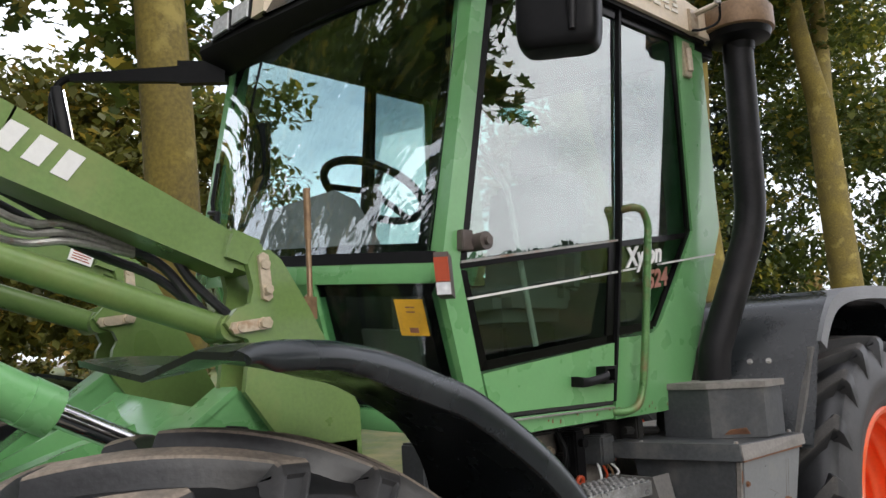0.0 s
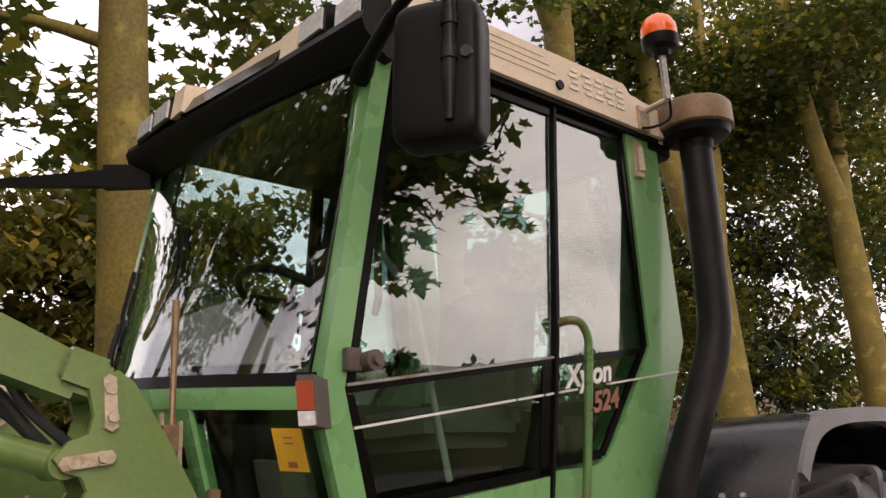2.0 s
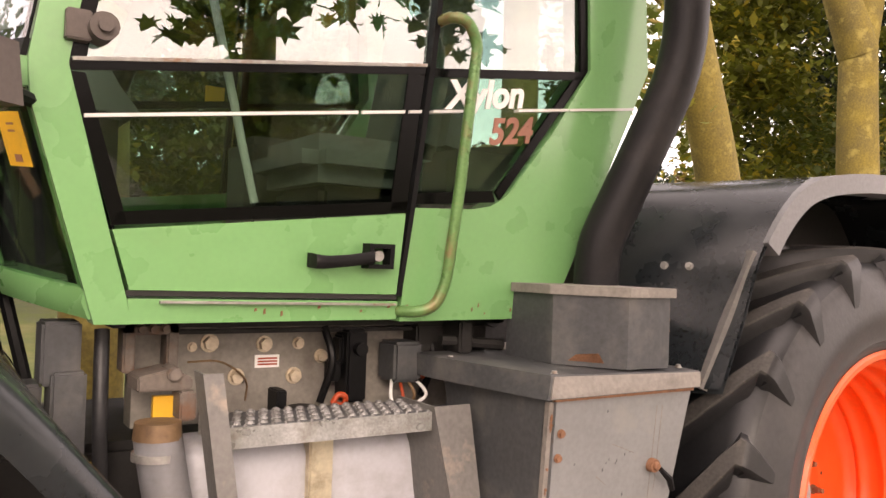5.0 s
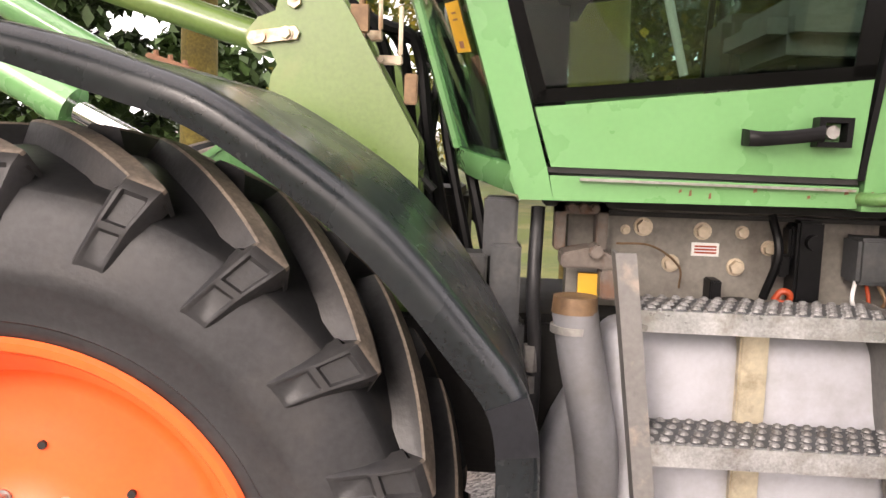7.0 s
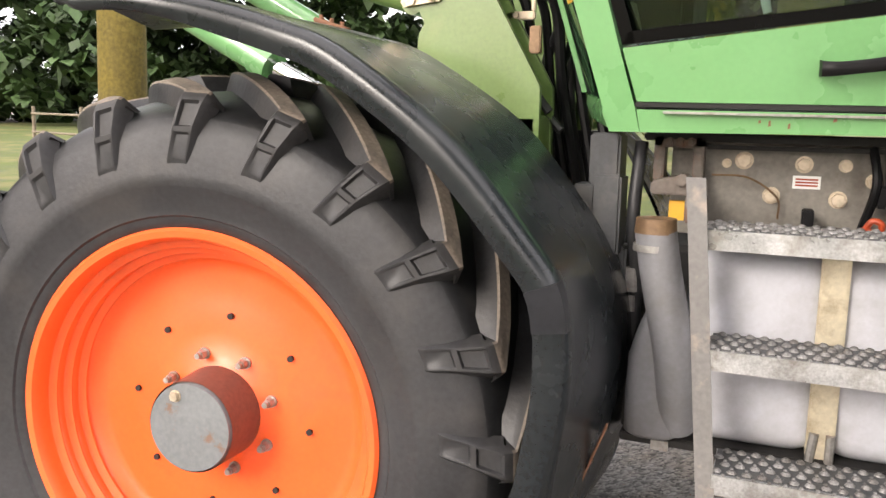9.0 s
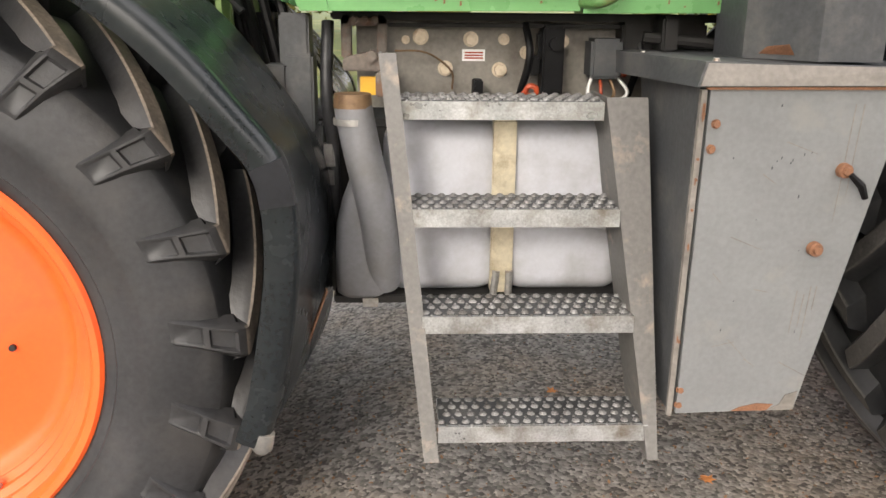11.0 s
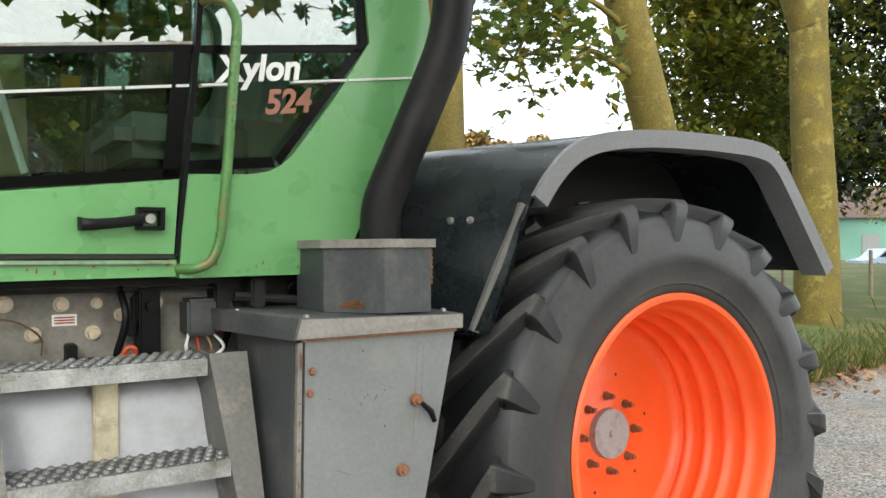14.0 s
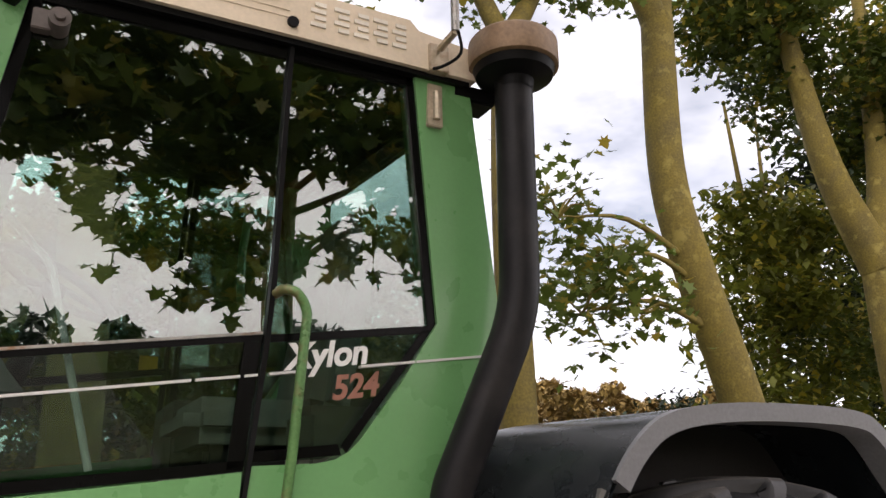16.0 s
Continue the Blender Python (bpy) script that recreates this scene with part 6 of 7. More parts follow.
def stile(x_top, x_bot, wide_top, wide_bot, flange):
    """A stile that leans out and back, with a side plate behind its front flange."""
    bm = bmesh.new()
    a = [(x_top, -0.13, 1.215 if flange < 0 else 1.118), (x_bot, -0.285, 0.262)]
    za, zb = a[0][2], a[1][2]
    s1 = [(x_top, -0.13, za), (x_top + wide_top, -0.13, za), (x_top + wide_top, -0.124, za), (x_top, -0.124, za)]
    s2 = [(x_bot, -0.285, zb), (x_bot + wide_bot, -0.285, zb), (x_bot + wide_bot, -0.279, zb), (x_bot, -0.279, zb)]
    v1, v2 = [bm.verts.new(p) for p in s1], [bm.verts.new(p) for p in s2]
    for k in range(4):
        bm.faces.new((v1[k], v1[(k + 1) % 4], v2[(k + 1) % 4], v2[k]))
    bm.faces.new(v1[::-1])
    bm.faces.new(v2)
    xe_t, xe_b = (x_top, x_bot)
    dep = 0.06 if flange < 0 else 0.17
    s1 = [(xe_t, -0.128, za), (xe_t + 0.006, -0.128, za), (xe_t + 0.006, -0.128 + dep, za), (xe_t, -0.128 + dep, za)]
    s2 = [(xe_b, -0.283, zb), (xe_b + 0.006, -0.283, zb), (xe_b + 0.006, -0.283 + dep, zb), (xe_b, -0.283 + dep, zb)]
    v1, v2 = [bm.verts.new(p) for p in s1], [bm.verts.new(p) for p in s2]
    for k in range(4):
        bm.faces.new((v1[k], v1[(k + 1) % 4], v2[(k + 1) % 4], v2[k]))
    bm.faces.new(v1[::-1])
    bm.faces.new(v2)
    return part("stile", bm, STILE, ladder, "grey painted ladder stile", bevel=0.0015)


stile(-0.034, 0.070, 0.040, 0.036, -1)
stile(0.494, 0.613, 0.098, 0.026, 1)

# ---- tool locker and box ----
locker = thing("tool_locker", "grey sheet steel tool locker with rusty latches beside the ladder", "locker")


bm = bmesh.new()
loft(bm, [(0.652, -0.278, 0.395), (0.955, -0.278, 0.395), (0.955, -0.20, 0.395), (0.652, -0.20, 0.395)], [(0.628, -0.350, 1.165), (1.072, -0.350, 1.165), (1.072, 0.02, 1.165), (0.612, 0.02, 1.165)])
part("locker_body", bm, DARK_SHEET, locker, "dark grey locker body", bevel=0.003)
bm = bmesh.new()
loft(bm, [(0.668, -0.296, 0.392), (0.952, -0.296, 0.400), (0.952, -0.282, 0.400), (0.668, -0.282, 0.392)], [(0.650, -0.368, 1.158), (1.070, -0.368, 1.160), (1.070, -0.354, 1.160), (0.650, -0.354, 1.158)])
ldoor = part("locker_door", bm, SHEET, locker, "grey painted locker door with scratches", bevel=0.003)
bm = bmesh.new()
loft(bm, [(0.648, -0.292, 0.385), (0.660, -0.292, 0.385), (0.660, -0.280, 0.385), (0.648, -0.280, 0.385)], [(0.632, -0.366, 1.158), (0.644, -0.366, 1.158), (0.644, -0.352, 1.158), (0.632, -0.352, 1.158)])
part("locker_edge", bm, DUSTY, locker, "worn rusty edge strip", bevel=0.002)
for x, y, z, r in ((0.926, -0.346, 0.812, 0.017), (0.958, -0.362, 0.99, 0.017)):
    bm = bmesh.new()
    cyl(bm, (x, y + 0.01, z), (x, y - 0.005, z), r, r * 0.9, 14)
    cyl(bm, (x, y - 0.005, z), (x, y - 0.014, z), 0.010, 0.008, 10)
    part("latch", bm, RUST, ldoor, "rusty round latch")
bm = bmesh.new()
tube(bm, [(0.962, -0.378, 0.985), (0.985, -0.385, 0.962), (0.998, -0.382, 0.935)], [0.006, 0.009, 0.007], 8)
part("latch_lever", bm, BLACK, ldoor)
for x, y, z in ((0.668, -0.366, 1.088), (0.664, -0.362, 1.035), (0.672, -0.300, 0.455), (0.672, -0.297, 0.415)):
    bm = bmesh.new()
    hexnut(bm, (x, y + 0.002, z), (0, -1, 0), 0.008, 0.008)
    part("bolt", bm, RUST, ldoor)
bm = bmesh.new()
prism(bm, [(0.885, 0.398), (0.950, 0.400), (0.953, 0.45), (0.925, 0.44), (0.915, 0.415)], lambda z: -0.2985 - 0.095 * (z - 0.4), lambda z: -0.2965 - 0.095 * (z - 0.4))
part("bare_patch", bm, DUSTY, ldoor, "pale bare corner of the door", smooth=0)
rng_s = random.Random(7)
for k in range(9):
    bm = bmesh.new()
    x, z, ln, tilt = rng_s.uniform(0.70, 0.90), rng_s.uniform(0.50, 1.08), rng_s.uniform(0.03, 0.11), rng_s.uniform(-0.9, 0.5)
    dx, dz = ln * math.cos(tilt), ln * math.sin(tilt)
    prism(bm, [(x, z), (x + dx, z + dz), (x + dx * 0.98, z + dz + 0.0016), (x + 0.002, z + 0.0016)], lambda z_: -0.2970 - 0.0943 * (z_ - 0.4), lambda z_: -0.2955 - 0.0943 * (z_ - 0.4))
    part("scratch", bm, DUSTY, ldoor, "thin pale scratch", smooth=0)
bm = bmesh.new()
prism(bm, [(0.80, 0.397), (0.885, 0.398), (0.90, 0.415), (0.86, 0.418), (0.82, 0.408)], lambda z: -0.2982 - 0.095 * (z - 0.4), lambda z: -0.2965 - 0.095 * (z - 0.4))
part("rust_patch", bm, RUST, ldoor, "rust along the lower edge", smooth=0)
bm = bmesh.new()
loft(bm, [(0.616, -0.380, 1.164), (1.088, -0.380, 1.168), (1.088, 0.08, 1.168), (0.560, 0.08, 1.164), (0.560, -0.02, 1.164)], [(0.636, -0.365, 1.214), (1.092, -0.375, 1.206), (1.092, 0.08, 1.218), (0.557, 0.08, 1.218), (0.557, -0.03, 1.218)])
lid = part("locker_lid", bm, DARK_SHEET, locker, "dark dusty locker lid", bevel=0.004)
bm = bmesh.new()
loft(bm, [(0.622, -0.3835, 1.166), (1.086, -0.3835, 1.170), (1.086, -0.379, 1.170), (0.622, -0.379, 1.166)], [(0.641, -0.3695, 1.211), (1.090, -0.3795, 1.204), (1.090, -0.375, 1.204), (0.641, -0.365, 1.211)])
part("lid_front", bm, DUSTY, lid, "pale worn front edge of the lid", bevel=0.001)
bm = bmesh.new()
loft(bm, [(0.640, -0.3755, 1.1585), (1.072, -0.3755, 1.1605), (1.072, -0.366, 1.1605), (0.640, -0.366, 1.1585)], [(0.640, -0.3755, 1.1638), (1.072, -0.3755, 1.1668), (1.072, -0.366, 1.1668), (0.640, -0.366, 1.1638)])
part("rust_seam", bm, RUST, locker, "rusty seam under the lid")
# flaked paint: rust down the edge strip, dark chips and pale runs on the door
rng_s = random.Random(21)
for k in range(11):
    bm = bmesh.new()
    f = rng_s.random() ** 2 if k < 8 else rng_s.random()
    z, h, w_ = 1.150 - 0.72 * f, rng_s.uniform(0.006, 0.030), rng_s.uniform(0.002, 0.005)
    x = 0.632 + 0.0205 * (1.158 - z) + rng_s.uniform(0.003, 0.008)
    prism(bm, [(x, z), (x + w_, z - h * 0.2), (x + w_ * 1.2, z - h * 0.7), (x + w_ * 0.4, z - h), (x - w_ * 0.3, z - h * 0.5)], lambda z_: -0.2946 - 0.0957 * (z_ - 0.385), lambda z_: -0.2930 - 0.0957 * (z_ - 0.385))
    part("rust_fleck", bm, RUST, locker, "rust fleck", smooth=0)
for k in range(16):
    bm = bmesh.new()
    near = k < 7  # a cluster where something rubbed
    x, z = (rng_s.uniform(0.80, 0.89), rng_s.uniform(0.985, 1.03)) if near else (rng_s.uniform(0.70, 0.95), rng_s.uniform(0.50, 1.13))
    w_, h = rng_s.uniform(0.001, 0.0028), rng_s.uniform(0.003, 0.010)
    prism(bm, [(x, z), (x + w_, z + h * 0.3), (x + w_ * 0.7, z + h), (x - w_ * 0.4, z + h * 0.6)], lambda z_: -0.2970 - 0.0943 * (z_ - 0.4), lambda z_: -0.2955 - 0.0943 * (z_ - 0.4))
    part("paint_chip", bm, DARK_SHEET, ldoor, "dark paint chip", smooth=0)
for x, z, h in ((0.905, 0.60, 0.11), (0.922, 0.62, 0.08), (0.935, 0.58, 0.14), (0.948, 0.66, 0.06), (0.956, 0.87, 0.26), (0.974, 0.93, 0.20)):
    bm = bmesh.new()
    prism(bm, [(x, z), (x + 0.0018, z + h * 0.1), (x + 0.004, z + h), (x + 0.002, z + h)], lambda z_: -0.2970 - 0.0943 * (z_ - 0.4), lambda z_: -0.2955 - 0.0943 * (z_ - 0.4))
    part("pale_run", bm, DUSTY, ldoor, "pale run mark", smooth=0)
for x, y in ((0.665, -0.34), (1.05, -0.345), (0.60, -0.03)):
    bm = bmesh.new()
    hexnut(bm, (x, y, 1.212), (0, 0, 1), 0.007, 0.008)
    part("bolt", bm, STEEL, locker)

tbox = thing("battery_box", "small dark steel box with a chamfered corner on the locker", "box")
bm = bmesh.new()
plan = [(0.775, -0.20), (0.872, -0.352), (1.008, -0.352), (1.008, -0.02), (0.775, -0.02)]
loft(bm, [(x, y, 1.214) for x, y in plan], [(x, y, 1.385) for x, y in plan])
part("box_body", bm, DARK_SHEET, tbox, "dark grey steel body with rust spots", smooth=0)
bm = bmesh.new()
grow = [(0.765, -0.20), (0.867, -0.362), (1.018, -0.362), (1.018, -0.01), (0.765, -0.01)]
loft(bm, [(x, y, 1.380) for x, y in grow], [(x, y, 1.402) for x, y in grow])
part("box_lid", bm, DUSTY, tbox, "dusty brown grey lid", smooth=0)
bm = bmesh.new()
for k in range(7):
    z = 1.375 - 0.013 * k
    tube(bm, [(1.016, -0.34 + 0.004 * (k % 2), z), (1.020, -0.336 - 0.004 * (k % 2), z - 0.012)], 0.0035, 6)
part("chain", bm, RUST, tbox, "rusty hanging chain")
bm = bmesh.new()
p1, p2 = Vector((0.795, -0.2345, 1.225)), Vector((0.842, -0.3080, 1.225))
vs = [bm.verts.new(p) for p in (p1, p2, p2 + Vector((-0.008, 0.011, 0.022)), p1 + Vector((0.012, -0.016, 0.016)))]
f = bm.faces.new(vs)
bmesh.ops.solidify(bm, geom=[f], thickness=0.002)
part("rust_spot", bm, RUST, tbox, "orange rust spot", smooth=0)

# ---- front loader ----
loader = thing("front_loader", "faded green front loader mounted on the tractor", "loader")


def beam(bm, a, b, h0, h1, w0):
    """A box beam from a to b with heights h0 and h1."""
    a, b = Vector(a), Vector(b)
    d = (b - a).normalized()
    up = Vector((0, 1, 0)).cross(d).normalized()
    if up.z < 0:
        up = -up
    vs = []
    for p, h in ((a, h0), (b, h1)):
        vs.append([bm.verts.new(p + up * sz * h / 2 + Vector((0, sy * w0 / 2, 0))) for sz, sy in ((1, -1), (1, 1), (-1, 1), (-1, -1))])
    for k in range(4):
        bm.faces.new((vs[0][k], vs[0][(k + 1) % 4], vs[1][(k + 1) % 4], vs[1][k]))
    bm.faces.new(vs[0][::-1])
    bm.faces.new(vs[1])


def loader_side(y, mark, shift=None):
    """Bracket, lifting arm, parallel rod and lift cylinder at depth y; the far side sits higher, as the machine leans."""
    bm = bmesh.new()
    poly = [(-0.785, 1.80), (-0.765, 1.835), (-0.72, 1.84), (-0.685, 1.815), (-0.603, 1.692), (-0.446, 1.416), (-0.443, 1.20), (-0.52, 1.10), (-0.64, 1.10), (-0.66, 1.30), (-0.80, 1.48), (-0.79, 1.555), (-0.775, 1.58), (-0.79, 1.61), (-0.825, 1.62), (-0.85, 1.65), (-0.82, 1.685), (-0.78, 1.70), (-0.77, 1.74)]
    prism(bm, poly, y, y + 0.02)
    prism(bm, poly, y + 0.13, y + 0.15)
    br = part("bracket", bm, LOADER_GREEN, loader, "green loader bracket plates", bevel=0.003)
    bm = bmesh.new()
    box(bm, (-0.64, y, 1.02), (-0.45, y + 0.15, 1.34))
    box(bm, (-0.62, y + 0.10, 0.70), (-0.47, y + 0.35, 1.10))
    part("foot", bm, LOADER_GREEN, br, bevel=0.01)
    for (x0, z0), (x1, z1) in (((-0.743, 1.800), (-0.737, 1.735)), ((-0.812, 1.640), (-0.752, 1.648))):
        bm = bmesh.new()
        d = Vector((x1 - x0, 0, z1 - z0)).normalized() * 0.022
        nrm = Vector((-d.z, 0, d.x)) * 1.1
        ring = [Vector((x0, 0, z0)) - d + nrm * 0.6, Vector((x0, 0, z0)) - d * 1.4, Vector((x0, 0, z0)) - d - nrm * 0.6, Vector((x1, 0, z1)) + d - nrm * 0.6, Vector((x1, 0, z1)) + d * 1.4, Vector((x1, 0, z1)) + d + nrm * 0.6]
        prism(bm, [(p.x, p.z) for p in ring], y - 0.012, y)
        hexnut(bm, (x1, y - 0.012, z1), (0, -1, 0), 0.013, 0.014)
        cyl(bm, (x0, y - 0.018, z0), (x0, y, z0), 0.014, seg=14)
        part("pin_plate", bm, ZINC, br, "zinc plated pin lock plate", bevel=0.002)
    bm = bmesh.new()
    beam(bm, (-0.80, y + 0.075, 1.822), (-1.36, y + 0.075, 2.050), 0.098, 0.158, 0.11)
    beam(bm, (-1.355, y + 0.075, 2.048), (-3.3, y + 0.075, 2.86), 0.158, 0.17, 0.11)
    arm = part("lifting_arm", bm, LOADER_GREEN, loader, "long green lifting arm", bevel=0.012)
    bm = bmesh.new()
    box(bm, (-0.85, y + 0.005, 1.79), (-0.735, y + 0.145, 1.885), Matrix.Translation((-0.8, 0, 1.83)) @ Matrix.Rotation(radians(18), 4, "Y") @ Matrix.Translation((0.8, 0, -1.83)))
    part("arm_end", bm, LOADER_GREEN, arm, bevel=0.015)
    slant = ((0.0, -0.034), (0.040, -0.034), (0.056, 0.034), (0.016, 0.034))
    ex, ez = Vector((0.925, 0, -0.38)), Vector((0.38, 0, 0.925))
    for k in range(5 if mark else 0):
        x = -1.245 - k * 0.060
        o = Vector((x, 0, 2.016 - (x + 1.245) * 0.415))
        bm = bmesh.new()
        prism(bm, [((o + ex * a + ez * b).x, (o + ex * a + ez * b).z) for a, b in slant], y + 0.0175, y + 0.021)
        part("mark_bar", bm, DIAL, arm, "pale slanted bar of the maker mark", smooth=0)
    bm = bmesh.new()
    cyl(bm, (-0.83, y + 0.075, 1.644), (-3.2, y + 0.075, 2.36), 0.034, 0.038, 18)
    cyl(bm, (-0.82, y + 0.02, 1.64), (-0.82, y + 0.13, 1.64), 0.034, seg=18)
    rod = part("parallel_rod", bm, LOADER_GREEN, loader, "green parallel linkage tube")
    bm = bmesh.new()
    p0, p1, p2 = Vector((-0.80, y - 0.005, 1.245)), Vector((-1.268, y - 0.005, 1.474)), Vector((-2.35, y - 0.01, 2.05))
    cyl(bm, p1, p2, 0.05, 0.05, 20)
    cyl(bm, p1 + (p0 - p1) * 0.03, p1 + (p1 - p2) * -0.04, 0.054, 0.054, 20)
    lc = part("lift_cylinder", bm, GREEN, loader, "green lift cylinder")
    bm = bmesh.new()
    cyl(bm, p0, p1, 0.027, 0.027, 18)
    part("piston_rod", bm, CHROME, lc, "chrome piston rod")
    for ob in (br, arm, rod, lc) if shift else ():
        ob.matrix_local = shift
    return br


loader_side(0.18, True)
loader_side(0.90, False, Matrix.Translation((-0.045, 0, 0.065)))
bm = bmesh.new()
tube(bm, [(-0.60, 0.20, 1.70), (-0.585, 0.20, 1.72), (-0.585, 0.20, 2.02)], 0.008, 8)
tube(bm, [(-0.585, 0.20, 1.88), (-0.585, 0.20, 2.02)], 0.010, 8)
box(bm, (-0.61, 0.19, 1.66), (-0.57, 0.215, 1.72))
part("lever_rod", bm, COPPER, loader, "rusty upright lever rod")
bm = bmesh.new()
box(bm, (-0.585, 0.31, 1.600), (-0.505, 0.33, 1.622))
box(bm, (-0.515, 0.31, 1.622), (-0.505, 0.33, 1.74))
box(bm, (-0.62, 0.31, 1.655), (-0.555, 0.33, 1.680))
box(bm, (-0.565, 0.31, 1.680), (-0.555, 0.33, 1.76))
for x, z in ((-0.555, 1.611), (-0.605, 1.668)):
    hexnut(bm, (x, 0.31, z), (0, -1, 0), 0.008, 0.010)
part("hose_holder", bm, ZINC, loader, "rusty hose holder", bevel=0.003)
bm = bmesh.new()
box(bm, (-0.485, 0.20, 1.50), (-0.455, 0.222, 1.57))
part("reflector", bm, COPPER, loader, "brown side reflector", bevel=0.003)
bm = bmesh.new()
cyl(bm, (-0.70, 0.18, 1.25), (-0.70, 1.0, 1.29), 0.06, seg=18)
part("cross_tube", bm, LOADER_GREEN, loader)
for pts, r in (([(-1.7, 0.34, 2.2), (-1.15, 0.34, 1.93), (-0.95, 0.32, 1.86), (-0.86, 0.30, 1.75), (-0.62, 0.30, 1.55), (-0.45, 0.30, 1.35)], 0.013), ([(-1.7, 0.37, 2.17), (-1.15, 0.37, 1.90), (-0.95, 0.35, 1.82), (-0.84, 0.33, 1.70), (-0.60, 0.33, 1.48), (-0.42, 0.32, 1.30)], 0.013), ([(-1.7, 0.40, 2.14), (-1.15, 0.40, 1.87), (-0.93, 0.38, 1.78), (-0.80, 0.36, 1.66), (-0.55, 0.36, 1.42)], 0.013)):
    bm = bmesh.new()
    tube(bm, curve_points(pts), r, 8)
    part("loader_hose", bm, RUBBER, loader, "black loader hose")
bm = bmesh.new()
box(bm, (-0.036, 0, -0.021), (0.036, 0.006, 0.021), Matrix.Translation((-0.928, 0.909, 1.906)) @ Matrix.Rotation(radians(18), 4, "Y"))
tplate = part("type_plate", bm, WHITE, loader, "small white type plate with red print")
bm = bmesh.new()
for k in range(4):
    box(bm, (-0.028, -0.0015, -0.014 + 0.008 * k), (0.028 - 0.008 * (k % 2), 0.001, -0.011 + 0.008 * k), Matrix.Translation((-0.928, 0.909, 1.906)) @ Matrix.Rotation(radians(18), 4, "Y"))
part("print", bm, RED, tplate)


def subframe(y, shift=None):
    bm = bmesh.new()
    prism(bm, [(-0.80, 1.485), (-0.70, 1.47), (-0.48, 1.345), (-0.47, 1.14), (-1.05, 1.06), (-1.40, 1.05)], y, y + 0.012)
    fr = part("subframe", bm, GREEN, loader, "green loader subframe plate", bevel=0.003)
    bm = bmesh.new()
    beam(bm, (-0.79, y + 0.05, 1.487), (-1.45, y + 0.05, 1.022), 0.016, 0.016, 0.11)
    part("flange", bm, GREEN, fr, bevel=0.004)
    if shift:
        fr.matrix_local = shift
    return fr


subframe(0.24)
subframe(0.92, Matrix.Translation((-0.045, 0, 0.065)))
bm = bmesh.new()
loft_a, loft_b = [[bm.verts.new(q) for q in ((-0.83, y, 1.44 + r), (-1.42, y, 1.02 + r), (-1.42, y, 1.005 + r), (-0.83, y, 1.425 + r))] for y, r in ((0.34, 0.0), (0.90, 0.05))]
for k in range(4):
    bm.faces.new((loft_a[k], loft_a[(k + 1) % 4], loft_b[(k + 1) % 4], loft_b[k]))
bm.faces.new(loft_a[::-1])
bm.faces.new(loft_b)
part("cross_plate", bm, GREEN, loader, "green sloping plate between the subframes", bevel=0.003)
bm = bmesh.new()
beam(bm, (-0.93, 0.55, 1.385), (-1.7, 0.55, 1.15), 0.05, 0.05, 0.08)
part("cross_brace", bm, GREEN, loader, "green brace bar", bevel=0.006)
bm = bmesh.new()
beam(bm, (-0.90, 0.70, 1.43), (-1.35, 0.70, 1.22), 0.09, 0.09, 0.012)
part("rib", bm, GREEN, loader, bevel=0.003)
for k in range(3):
    bm = bmesh.new()
    tube(bm, curve_points([(-1.9, 0.27 + 0.02 * k, 2.16 - 0.03 * k), (-1.40, 0.27 + 0.02 * k, 1.93 - 0.025 * k), (-1.28, 0.28 + 0.02 * k, 1.885 - 0.02 * k), (-1.18, 0.30, 1.89 - 0.02 * k), (-1.02, 0.32, 1.85 - 0.01 * k)]), 0.009, 8)
    part("steel_line", bm, STEEL, loader, "bent steel hydraulic line")

# ---- trees ----
LOBES = [(0.0, -0.50), (0.10, -0.22), (0.44, -0.34), (0.30, -0.06), (0.56, 0.16), (0.26, 0.18), (0.22, 0.34), (0.0, 0.56), (-0.22, 0.34), (-0.26, 0.18), (-0.56, 0.16), (-0.30, -0.06), (-0.44, -0.34), (-0.10, -0.22)]


def leaf_cloud(name, points, mat, size, parent=None, lobed=True, droop=0.5, seed=1):
    """Leaves at the points, each turned its own way, as one mesh."""
    rng = np.random.default_rng(seed)
    shape = np.array(LOBES if lobed else [(0, -0.5), (0.3, 0), (0, 0.5), (-0.3, 0)])
    k = len(shape)
    pts = np.array(points, dtype=float)
    m = len(pts)
    s = size * rng.uniform(0.6, 1.25, m)
    az, tl, rl = rng.uniform(0, 2 * np.pi, m), rng.normal(droop, 0.45, m), rng.uniform(-0.6, 0.6, m)
    ca, sa, ct, st = np.cos(az), np.sin(az), np.cos(tl), np.sin(tl)
    ux = np.stack([ca, sa, np.sin(rl) * 0.4], 1)
    uy = np.stack([-sa * ct, ca * ct, -st], 1)
    nz = np.cross(ux, uy)
    fold = np.abs(shape[:, 0]) * 0.25
    v = pts[:, None] + s[:, None, None] * (shape[None, :, 0, None] * ux[:, None] + shape[None, :, 1, None] * uy[:, None] + fold[None, :, None] * nz[:, None])
    me = bpy.data.meshes.new(name)
    me.vertices.add(m * k)
    me.vertices.foreach_set("co", v.reshape(-1))
    me.loops.add(m * k)
    me.loops.foreach_set("vertex_index", np.arange(m * k))
    me.polygons.add(m)
    me.polygons.foreach_set("loop_start", np.arange(0, m * k, k))
    me.update(calc_edges=True)
    me.materials.append(mat)
    ob = new(name, me)
    if parent:
        ob.parent = parent
    return ob


